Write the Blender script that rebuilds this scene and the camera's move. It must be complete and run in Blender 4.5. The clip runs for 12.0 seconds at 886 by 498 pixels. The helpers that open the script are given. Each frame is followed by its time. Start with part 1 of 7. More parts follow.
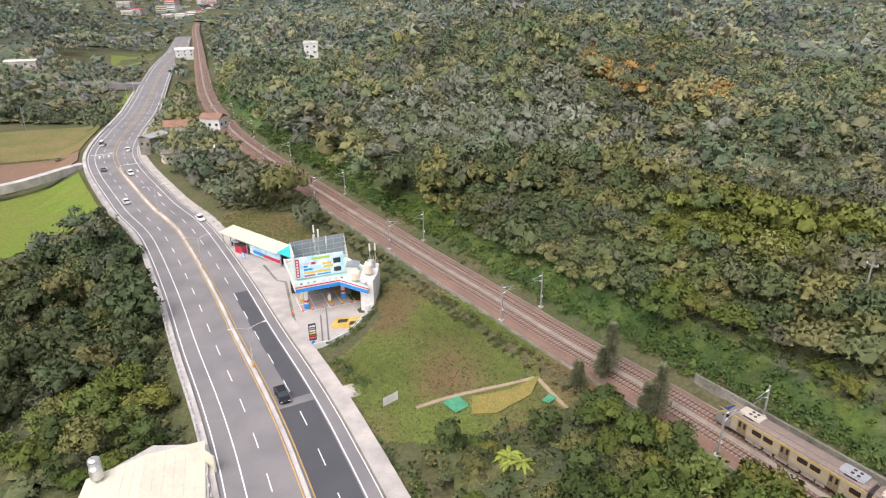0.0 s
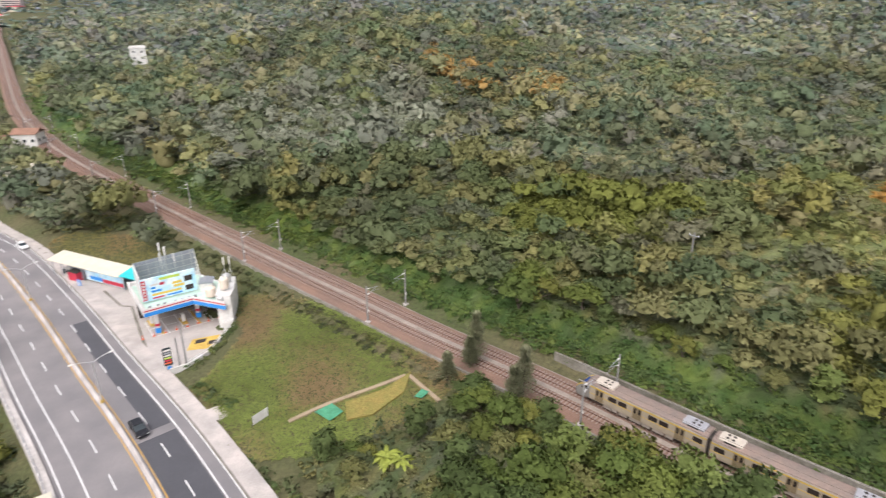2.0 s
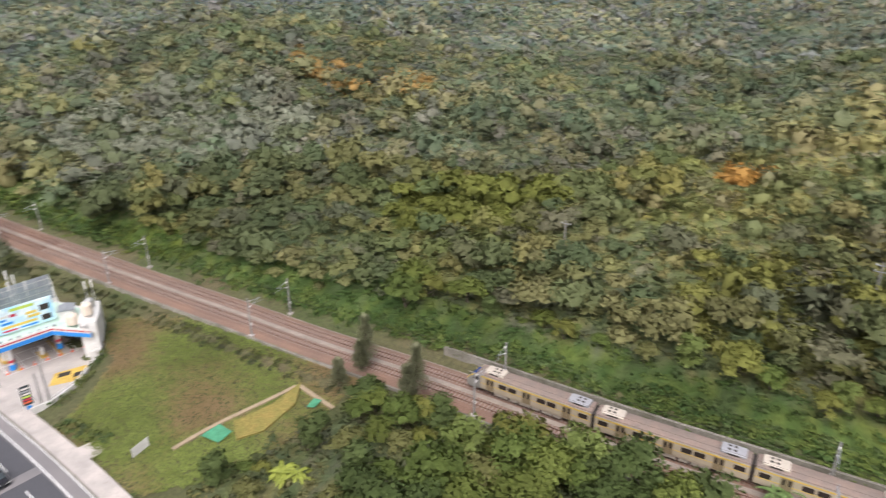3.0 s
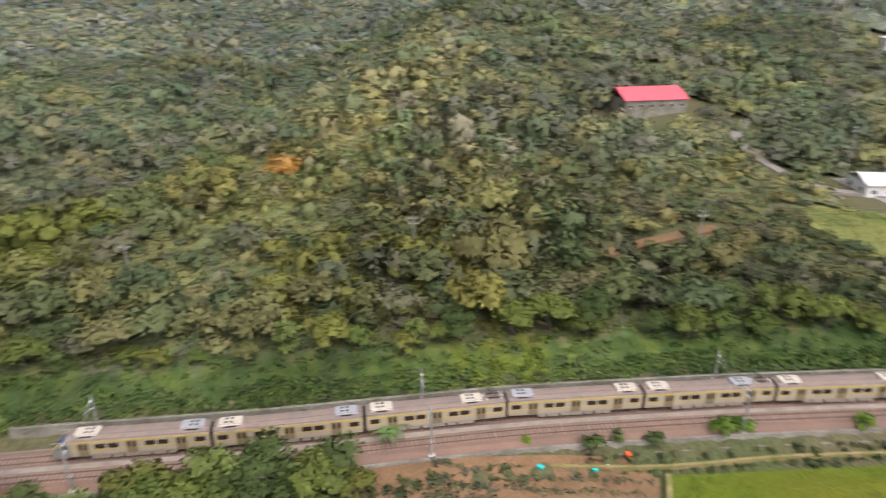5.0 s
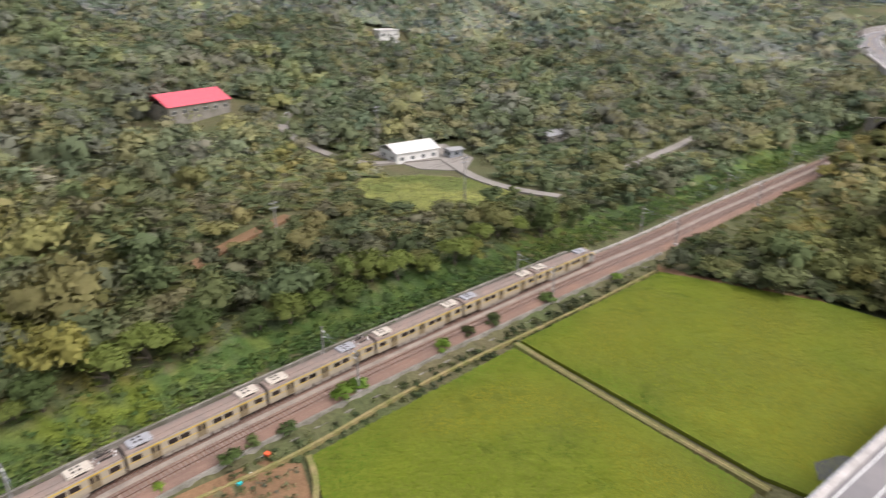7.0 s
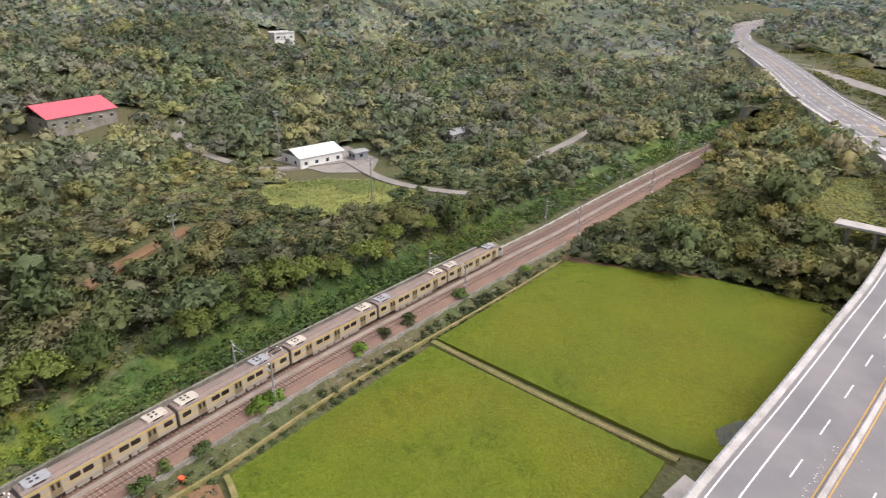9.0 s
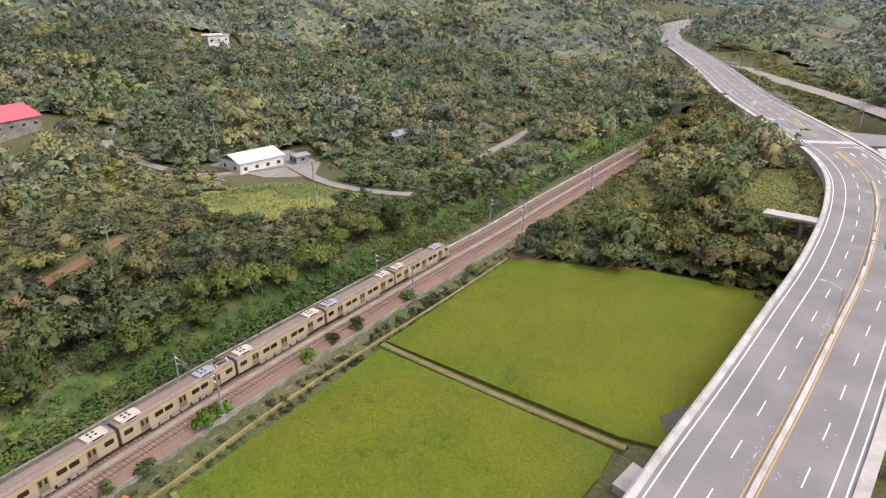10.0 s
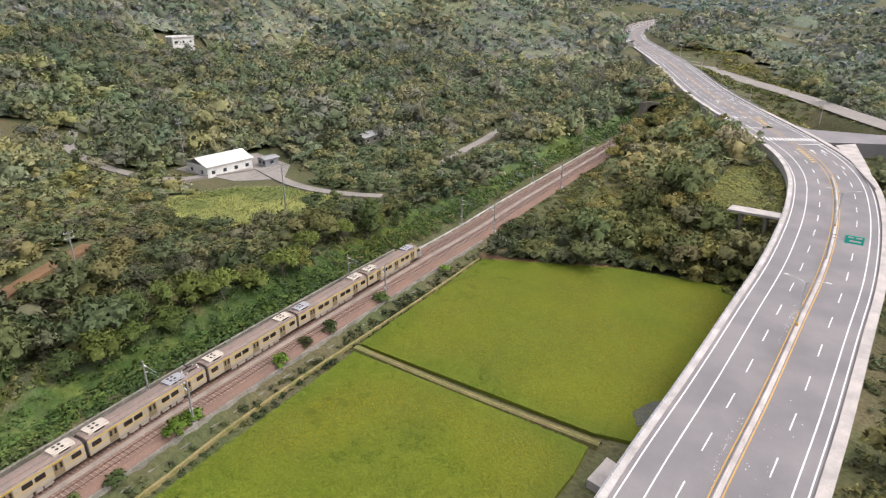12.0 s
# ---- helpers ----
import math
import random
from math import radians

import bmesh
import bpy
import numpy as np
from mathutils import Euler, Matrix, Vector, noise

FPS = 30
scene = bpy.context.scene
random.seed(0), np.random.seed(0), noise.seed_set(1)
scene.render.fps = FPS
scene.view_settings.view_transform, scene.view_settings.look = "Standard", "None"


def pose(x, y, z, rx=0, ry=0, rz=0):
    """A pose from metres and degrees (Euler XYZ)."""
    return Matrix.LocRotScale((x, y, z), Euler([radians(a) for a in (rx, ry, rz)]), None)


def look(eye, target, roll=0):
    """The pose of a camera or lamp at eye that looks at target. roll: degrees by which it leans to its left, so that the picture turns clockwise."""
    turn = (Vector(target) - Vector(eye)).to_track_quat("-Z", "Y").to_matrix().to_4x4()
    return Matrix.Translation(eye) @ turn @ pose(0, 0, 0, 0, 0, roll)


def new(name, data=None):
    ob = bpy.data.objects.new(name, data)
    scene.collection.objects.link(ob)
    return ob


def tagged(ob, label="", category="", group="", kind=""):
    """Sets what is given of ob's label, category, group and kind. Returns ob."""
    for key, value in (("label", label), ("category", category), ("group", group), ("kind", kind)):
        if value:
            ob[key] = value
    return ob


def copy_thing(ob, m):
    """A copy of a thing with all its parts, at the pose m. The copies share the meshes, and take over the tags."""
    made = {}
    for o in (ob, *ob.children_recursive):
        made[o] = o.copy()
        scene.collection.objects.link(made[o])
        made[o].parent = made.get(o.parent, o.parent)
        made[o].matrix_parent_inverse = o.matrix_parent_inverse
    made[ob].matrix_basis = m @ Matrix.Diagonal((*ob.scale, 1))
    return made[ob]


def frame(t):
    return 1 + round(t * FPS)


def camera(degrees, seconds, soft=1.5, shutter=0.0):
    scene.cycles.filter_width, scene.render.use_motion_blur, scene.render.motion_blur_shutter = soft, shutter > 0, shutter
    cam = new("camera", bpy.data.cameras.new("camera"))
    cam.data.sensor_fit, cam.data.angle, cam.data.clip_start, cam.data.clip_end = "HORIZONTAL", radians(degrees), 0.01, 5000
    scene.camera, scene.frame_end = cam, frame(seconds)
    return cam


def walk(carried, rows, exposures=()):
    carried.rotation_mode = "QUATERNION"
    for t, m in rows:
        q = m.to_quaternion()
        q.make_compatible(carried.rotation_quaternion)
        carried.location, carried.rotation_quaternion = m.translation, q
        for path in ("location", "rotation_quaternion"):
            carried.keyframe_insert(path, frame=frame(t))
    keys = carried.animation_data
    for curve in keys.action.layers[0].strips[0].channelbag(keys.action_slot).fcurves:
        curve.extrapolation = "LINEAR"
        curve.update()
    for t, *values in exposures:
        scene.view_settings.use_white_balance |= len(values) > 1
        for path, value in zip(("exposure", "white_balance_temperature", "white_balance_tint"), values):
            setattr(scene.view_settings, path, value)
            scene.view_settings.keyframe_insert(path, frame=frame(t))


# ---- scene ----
import itertools

cam = camera(69.17, 12.0, soft=1.2, shutter=0.55)
EYE = (0.0, 0.0, 58.0)
# seconds, tilt, lean, turn
TURN = (
    (0.0, 67.24, 0.38, 0.0), (0.5, 67.25, 0.37, -0.8), (1.0, 67.22, 0.26, -3.13), (1.5, 67.23, 0.25, -7.96),
    (2.0, 67.23, 0.23, -13.38), (2.5, 67.25, 0.22, -18.55), (2.7, 67.24, 0.19, -20.56), (4.3, 67.36, 0.08, -50.63),
    (4.5, 67.34, 0.04, -54.49), (5.0, 67.33, -0.13, -64.31), (5.5, 67.4, -0.08, -74.74), (6.0, 67.42, -0.12, -84.49),
    (6.5, 67.46, -0.02, -93.73), (7.0, 67.5, 0.06, -103.11), (7.2, 67.5, 0.08, -106.25), (8.8, 67.52, 0.28, -111.02), (9.0, 67.53, 0.3, -111.79), (9.5, 67.57, 0.31, -115.67),
    (10.0, 67.6, 0.36, -116.99), (10.5, 67.62, 0.34, -117.14), (11.0, 67.63, 0.37, -117.64), (11.5, 67.66, 0.32, -118.35),
    (12.0, 67.66, 0.35, -119.67),
)
walk(cam, [(t, pose(*EYE, a, b, c)) for t, a, b, c in TURN], exposures=((0.0, 0.6, 6450, 14), (12.0, 0.6, 6450, 14)))

# ---- light: a bright overcast sky
world = bpy.data.worlds.new("sky")
scene.world = world
world.use_nodes = True
wn = world.node_tree
sky = wn.nodes.new("ShaderNodeTexSky")
sky.sky_type = "NISHITA"
sky.sun_disc = False
sky.sun_elevation, sky.sun_rotation = radians(48), radians(200)
sky.air_density, sky.dust_density, sky.ozone_density = 1.0, 4.0, 1.0
hsv = wn.nodes.new("ShaderNodeHueSaturation")
hsv.inputs["Saturation"].default_value = 0.35
wn.links.new(sky.outputs[0], hsv.inputs["Color"])
wn.links.new(hsv.outputs[0], wn.nodes["Background"].inputs[0])
wn.nodes["Background"].inputs[1].default_value = 0.15
sun_data = bpy.data.lights.new("sun", "SUN")
sun_data.energy, sun_data.angle, sun_data.color = 1.5, radians(50), (1.0, 0.96, 0.9)
sun = new("sun", sun_data)
sun.matrix_world = look((0, 0, 300), (120, 60, 0))


# ---- materials
def mat(name, base, rough=0.8, metal=0.0, vary=0.25, scale=0.5, fine=8.0, bump=0.0, second=None, spec=0.3, attr=False, island=0.0, rnd=0.0, leaf=0.0):
    """A surface with variation at two scales, from world-size noise."""
    m = bpy.data.materials.new(name)
    m.use_nodes = True
    nt = m.node_tree
    nd, lk = nt.nodes, nt.links
    b = nd["Principled BSDF"]
    b.inputs["Roughness"].default_value = rough
    b.inputs["Metallic"].default_value = metal
    b.inputs["Specular IOR Level"].default_value = spec
    geo = nd.new("ShaderNodeNewGeometry")
    n1 = nd.new("ShaderNodeTexNoise")
    n1.inputs["Scale"].default_value = scale
    n1.inputs["Detail"].default_value = 6
    n2 = nd.new("ShaderNodeTexNoise")
    n2.inputs["Scale"].default_value = fine
    n2.inputs["Detail"].default_value = 4
    for n in (n1, n2):
        lk.new(geo.outputs["Position"], n.inputs["Vector"])
    mix = nd.new("ShaderNodeMix")
    mix.data_type = "RGBA"
    ramp = nd.new("ShaderNodeMapRange")
    ramp.inputs[1].default_value, ramp.inputs[2].default_value = 0.35, 0.65
    lk.new(n1.outputs[0], ramp.inputs[0])
    lk.new(ramp.outputs[0], mix.inputs[0])
    s = second or tuple(c * (1 - vary) for c in base)
    mix.inputs[6].default_value = (*base, 1)
    mix.inputs[7].default_value = (*s, 1)
    col = mix.outputs[2]
    if attr:
        at = nd.new("ShaderNodeAttribute")
        at.attribute_name = "tint"
        mu = nd.new("ShaderNodeMix")
        mu.data_type, mu.blend_type = "RGBA", "MULTIPLY"
        mu.inputs[0].default_value = 1.0
        lk.new(col, mu.inputs[6])
        lk.new(at.outputs["Color"], mu.inputs[7])
        col = mu.outputs[2]
    hs = nd.new("ShaderNodeHueSaturation")
    lk.new(col, hs.inputs["Color"])
    v = nd.new("ShaderNodeMapRange")
    v.inputs[1].default_value, v.inputs[2].default_value = 0.25, 0.75
    v.inputs[3].default_value, v.inputs[4].default_value = 1 - vary, 1 + vary
    lk.new(n2.outputs[0], v.inputs[0])
    val = v.outputs[0]
    for amount, out in ((island, geo.outputs["Random Per Island"]), (rnd, None)):
        if amount:
            if out is None:
                out = nd.new("ShaderNodeObjectInfo").outputs["Random"]
            r = nd.new("ShaderNodeMapRange")
            r.inputs[3].default_value, r.inputs[4].default_value = 1 - amount, 1 + amount
            lk.new(out, r.inputs[0])
            mm = nd.new("ShaderNodeMath")
            mm.operation = "MULTIPLY"
            lk.new(val, mm.inputs[0])
            lk.new(r.outputs[0], mm.inputs[1])
            val = mm.outputs[0]
    lk.new(val, hs.inputs["Value"])
    lk.new(hs.outputs[0], b.inputs["Base Color"])
    if bump:
        bp = nd.new("ShaderNodeBump")
        bp.inputs["Strength"].default_value = bump
        bp.inputs["Distance"].default_value = 0.6 / fine
        lk.new(n2.outputs[0], bp.inputs["Height"])
        lk.new(bp.outputs[0], b.inputs["Normal"])
    if leaf:
        # thin leaves let part of the light through
        tr = nd.new("ShaderNodeBsdfTranslucent")
        lk.new(hs.outputs[0], tr.inputs["Color"])
        mx = nd.new("ShaderNodeMixShader")
        mx.inputs[0].default_value = leaf
        lk.new(b.outputs[0], mx.inputs[1])
        lk.new(tr.outputs[0], mx.inputs[2])
        lk.new(mx.outputs[0], nd["Material Output"].inputs["Surface"])
    return m


M_GROUND = mat("undergrowth", (0.07, 0.085, 0.032), 0.95, vary=0.35, scale=0.06, fine=1.5, bump=0.6, second=(0.11, 0.095, 0.05))
M_GRASS = mat("rough_grass", (0.14, 0.15, 0.045), 0.95, vary=0.35, scale=0.09, fine=2.2, bump=0.6, second=(0.14, 0.11, 0.05))
M_PADDY = mat("ripening_rice", (0.14, 0.168, 0.012), 0.9, vary=0.16, scale=0.07, fine=3.0, bump=0.5, second=(0.115, 0.135, 0.014))
M_FALLOW = mat("fallow_field", (0.20, 0.155, 0.065), 0.95, vary=0.25, scale=0.05, fine=1.0, bump=0.4, second=(0.13, 0.135, 0.04))
M_SOIL = mat("bare_soil", (0.22, 0.13, 0.07), 0.95, vary=0.25, scale=0.2, fine=3.0, bump=0.5)
M_ASPHALT = mat("asphalt_worn", (0.235, 0.218, 0.218), 0.9, vary=0.07, scale=0.12, fine=6.0, second=(0.18, 0.17, 0.175))
M_ASPHALT_NEW = mat("asphalt_new", (0.085, 0.085, 0.095), 0.9, vary=0.1, scale=0.2, fine=6.0)
M_WHITE = mat("white_road_paint", (0.78, 0.77, 0.76), 0.7, vary=0.1, scale=0.5, fine=5.0)
M_YELLOW = mat("yellow_road_paint", (0.62, 0.36, 0.08), 0.7, vary=0.15, scale=0.5, fine=5.0)
M_CONC = mat("concrete", (0.56, 0.52, 0.50), 0.9, vary=0.15, scale=0.25, fine=4.0, bump=0.2, second=(0.36, 0.33, 0.31))
M_CONC_OLD = mat("old_concrete", (0.26, 0.24, 0.21), 0.95, vary=0.3, scale=0.3, fine=3.0, bump=0.3, second=(0.15, 0.14, 0.11))
M_PAVE = mat("pavement_concrete", (0.50, 0.45, 0.42), 0.9, vary=0.12, scale=0.3, fine=5.0, second=(0.36, 0.33, 0.31))
M_BALLAST = mat("ballast", (0.225, 0.14, 0.105), 0.95, vary=0.3, scale=0.12, fine=7.0, bump=0.8, second=(0.18, 0.118, 0.094))
M_BALLAST_PALE = mat("pale_ballast", (0.33, 0.28, 0.24), 0.95, vary=0.3, scale=0.3, fine=7.0, bump=0.8)
M_RUST = mat("rusty_steel", (0.16, 0.085, 0.06), 0.75, vary=0.25, scale=0.5, fine=9.0)
M_STEEL = mat("polished_rail", (0.30, 0.24, 0.22), 0.45, metal=0.6, vary=0.15)
M_SLEEPER = mat("stained_sleeper", (0.30, 0.235, 0.20), 0.9, vary=0.2, scale=0.8, fine=6.0, rnd=0.15)
M_LEAF = mat("foliage", (1.0, 1.0, 1.0), 0.75, vary=0.14, scale=0.3, fine=2.2, second=(0.84, 0.86, 0.8), spec=0.15, attr=True, island=0.08, leaf=0.28)
M_SCRUB = mat("scrub", (1.0, 1.0, 1.0), 0.85, vary=0.3, scale=0.4, fine=1.6, bump=1.0, second=(0.75, 0.8, 0.7), spec=0.1, attr=True)
M_BARK = mat("bark", (0.13, 0.105, 0.08), 0.95, vary=0.3, scale=1.0, fine=8.0, bump=0.4)


def part(name, bm, material, parent=None, label="", smooth=False):
    me = bpy.data.meshes.new(name)
    bm.to_mesh(me)
    bm.free()
    if material:
        me.materials.append(material)
    if smooth:
        for p in me.polygons:
            p.use_smooth = True
    ob = new(name, me)
    ob.parent = parent
    if label:
        tagged(ob, label)
    return ob


def raw(name, verts, faces, material, parent=None):
    """A mesh from numpy arrays; faces all of one size."""
    me = bpy.data.meshes.new(name)
    v, f = np.asarray(verts, np.float32), np.asarray(faces, np.int32)
    me.vertices.add(len(v))
    me.vertices.foreach_set("co", v.ravel())
    me.loops.add(f.size)
    me.loops.foreach_set("vertex_index", f.ravel())
    me.polygons.add(len(f))
    me.polygons.foreach_set("loop_start", np.arange(len(f), dtype=np.int32) * f.shape[1])
    me.update(calc_edges=True)
    me.polygons.foreach_set("use_smooth", np.zeros(len(f), bool))
    me.materials.append(material)
    ob = new(name, me)
    ob.parent = parent
    return ob


def box(bm, x0, y0, z0, x1, y1, z1, bevel=0.0, m=None):
    """A box between two corners, added to bm."""
    r = bmesh.ops.create_cube(bm, size=1, matrix=Matrix.Translation(((x0 + x1) / 2, (y0 + y1) / 2, (z0 + z1) / 2)) @ Matrix.Diagonal((abs(x1 - x0), abs(y1 - y0), abs(z1 - z0), 1)))
    vs = r["verts"]
    if bevel:
        es = list({e for v in vs for e in v.link_edges})
        g = bmesh.ops.bevel(bm, geom=es, offset=bevel, segments=2, affect="EDGES")
        vs = list({v for f in g["faces"] for v in f.verts} | {v for v in vs if v.is_valid})
    if m:
        bmesh.ops.transform(bm, matrix=m, verts=vs)
    return vs


def tube(bm, a, b, r0, r1=None, n=8):
    """A tapered round bar from a to b."""
    a, b = Vector(a), Vector(b)
    r1 = r0 if r1 is None else r1
    d = b - a
    m = Matrix.Translation((a + b) / 2) @ d.to_track_quat("Z", "Y").to_matrix().to_4x4()
    bmesh.ops.create_cone(bm, cap_ends=True, segments=n, radius1=r0, radius2=r1, depth=d.length, matrix=m)


def bmx():
    return bmesh.new()


# ---- plan: lines of the road and the railway
def smooth_line(points, step=2.0):
    p = np.array(points, float)
    p = np.vstack([2 * p[0] - p[1], p, 2 * p[-1] - p[-2]])
    out = []
    for i in range(1, len(p) - 2):
        n = max(2, int(np.linalg.norm(p[i + 1] - p[i]) / 1.0))
        for u in np.arange(n) / n:
            out.append(0.5 * (2 * p[i] + (p[i + 1] - p[i - 1]) * u + (2 * p[i - 1] - 5 * p[i] + 4 * p[i + 1] - p[i + 2]) * u ** 2 + (3 * p[i] - p[i - 1] - 3 * p[i + 1] + p[i + 2]) * u ** 3))
    out = np.array(out + [p[-2]])
    for _ in range(60):
        out[1:-1] = 0.25 * out[:-2] + 0.5 * out[1:-1] + 0.25 * out[2:]
    s = np.r_[0, np.cumsum(np.linalg.norm(np.diff(out, axis=0), axis=1))]
    t = np.arange(0, s[-1], step)
    return np.c_[np.interp(t, s, out[:, 0]), np.interp(t, s, out[:, 1])]


def sides(line):
    """Unit vectors to the left-hand side of a line."""
    d = np.gradient(line, axis=0)
    d /= np.linalg.norm(d, axis=1)[:, None]
    return np.c_[-d[:, 1], d[:, 0]]


ROAD = smooth_line([(-330, 860), (-270, 680), (-229, 542), (-174, 382), (-160, 339), (-147, 292), (-135, 258), (-121, 233), (-104, 208), (-89.6, 187.4), (-74.6, 168.4), (-53.6, 132.3), (-39, 105), (-28.5, 86), (-17.3, 63), (8, 5), (32.8, -52.2), (40.7, -71.1), (51.7, -96.1), (61.6, -118.5), (78.2, -149.8), (97.7, -177.3), (129, -204), (202, -257), (302, -341), (398, -417), (455, -464), (520, -530), (575, -605), (622, -700)])
RAIL = smooth_line([(-420, 1180), (-330, 910), (-250, 690), (-174, 482), (-131, 367), (-102, 301), (-78, 254), (-38, 190.5), (1.6, 131.1), (12.7, 115), (21.8, 101), (35.5, 81.7), (52.4, 54.5), (63.5, 38.2), (74, 22.5), (80.3, 12), (90.9, -5.9), (102, -19.5 - 5), (112.3, -43.5), (122.5, -63), (132, -82), (145.4, -106), (165, -143), (185, -181), (208, -228), (240, -296), (280, -380)])
RAIL = RAIL + sides(RAIL) * np.interp(RAIL[:, 1], [-60, -30, -3, 25, 90, 140, 300], [-0.4, -0.4, 0.45, 0.2, -1.2, -1.3, -0.5])[:, None]


def road_z(y):
    return np.interp(y, [-600, -300, -190, -55, 70, 160, 300], [11, 11, 10.5, 6, -3, -6.5, -7])


def beside(line, off):
    return line + sides(line) * np.asarray(off).reshape(-1, 1) if np.ndim(off) else line + sides(line) * off


def near(line, x, y):
    """Distance to a line (positive on its left), and the index of its nearest point, for arrays."""
    p = np.c_[np.ravel(x), np.ravel(y)]
    s = sides(line)
    dist, idx = np.empty(len(p)), np.empty(len(p), int)
    coarse = np.arange(0, len(line), 1)
    for a in range(0, len(p), 4000):
        q = p[a:a + 4000]
        d2 = ((q[:, None, :] - line[None, coarse, :]) ** 2).sum(2)
        i = d2.argmin(1)
        idx[a:a + 4000] = coarse[i]
        sg = ((q - line[coarse[i]]) * s[coarse[i]]).sum(1)
        dist[a:a + 4000] = np.sqrt(d2.min(1)) * np.where(sg >= 0, 1, -1)
    return dist.reshape(np.shape(x)), idx.reshape(np.shape(x))


def inside(poly, x, y):
    """Which points lie in a polygon."""
    x, y = np.asarray(x), np.asarray(y)
    r = np.zeros(x.shape, bool)
    for (x0, y0), (x1, y1) in zip(poly, poly[1:] + poly[:1]):
        c = (y0 > y) != (y1 > y)
        r ^= c & (x < (x1 - x0) * (y - y0) / ((y1 - y0) if y1 != y0 else 1e-9) + x0)
    return r


def noise2(x, y, size, seed=0):
    """Smooth value noise, about -1 to 1."""
    rs = np.random.RandomState(seed)
    g = rs.uniform(-1, 1, (64, 64))
    u, v = np.asarray(x) / size + 1000.0, np.asarray(y) / size + 1000.0
    i, j = np.floor(u).astype(int), np.floor(v).astype(int)
    fu, fv = u - i, v - j
    fu, fv = fu * fu * (3 - 2 * fu), fv * fv * (3 - 2 * fv)
    a, b = g[i % 64, j % 64], g[(i + 1) % 64, j % 64]
    c, d = g[i % 64, (j + 1) % 64], g[(i + 1) % 64, (j + 1) % 64]
    return (a * (1 - fu) + b * fu) * (1 - fv) + (c * (1 - fu) + d * fu) * fv


# hills as ridges: two ends with their heights, and a width
RIDGES = ((20, 330, 7, 60, 430, 14, 75), (60, 430, 14, 190, 560, 17, 110), (108, 102, 3, 222, 111, 14, 27), (222, 111, 14, 396, 147, 25, 34), (396, 150, 22, 620, 260, 24, 90), (700, 380, 26, 650, -150, 32, 150), (650, -150, 32, 560, -420, 36, 140), (600, -300, 30, 900, -700, 40, 170),
          (310, 40, 8, 470, -20, 16, 60), (330, -640, 24, 60, -700, 22, 120), (-430, 640, 34, -560, 950, 46, 100), (-150, 1100, 14, -60, 800, 20, 120), (-560, 420, 24, -330, 640, 22, 90), (700, 1000, 20, 1300, 700, 22, 200), (-900, 1500, 50, -500, 2300, 50, 300), (300, 2600, 60, 2600, 1500, 70, 500), (2600, 1500, 70, 2400, -1500, 80, 600), (-1600, 3000, 90, 600, 3600, 80, 600))
VALLEYS = ((230, -215, 2, 350, -320, 6, 50), (90, 160, 5, 200, 195, 11, 34), (200, 195, 11, 420, 330, 14, 45), (200, -40, 3, 300, -20, 6, 40), (-40, 330, 3, 20, 560, 5, 40))


def hills(x, y):
    z = np.zeros(np.shape(x))
    for x0, y0, h0, x1, y1, h1, w in RIDGES:
        dx, dy = x1 - x0, y1 - y0
        u = np.clip(((x - x0) * dx + (y - y0) * dy) / (dx * dx + dy * dy), 0, 1)
        d2 = (x - x0 - u * dx) ** 2 + (y - y0 - u * dy) ** 2
        z = z + (h0 + (h1 - h0) * u) * np.exp(-d2 / (w * w)) * (1 - np.clip(z / 60, 0, 0.8))
    for x0, y0, h0, x1, y1, h1, w in VALLEYS:
        dx, dy = x1 - x0, y1 - y0
        u = np.clip(((x - x0) * dx + (y - y0) * dy) / (dx * dx + dy * dy), 0, 1)
        d2 = (x - x0 - u * dx) ** 2 + (y - y0 - u * dy) ** 2
        z = z - (h0 + (h1 - h0) * u) * np.exp(-d2 / (w * w))
    return z


PADDY_NEAR = [(72.5, 1.5), (62.9, 0.4), (30, 24), (24, 12), (50, -48), (53, -53), (92.8, -34.5)]
PADDY_FAR = [(116, -76.6), (94.8, -36.5), (55, -55.6), (49.5, -60), (57, -84), (66, -107), (77, -113), (95.6, -100.6)]
STATION = [(-24.8, 100.5), (-21.2, 102), (-17.6, 106), (-14, 116), (-13.5, 126), (-22, 135), (-33, 143), (-38, 149), (-54, 160), (-62, 163), (-57, 152), (-46, 137), (-35, 118)]
MEADOW = [(-16, 82), (-21, 94), (-17, 99), (-12, 111), (-18, 128), (-4, 122), (20, 92), (24, 84), (12, 76), (2, 72), (-8, 74)]


SVC = smooth_line([(92, -246), (125, -264), (150, -279), (176, -296), (210, -315), (242, -332), (300, -368), (350, -404)])


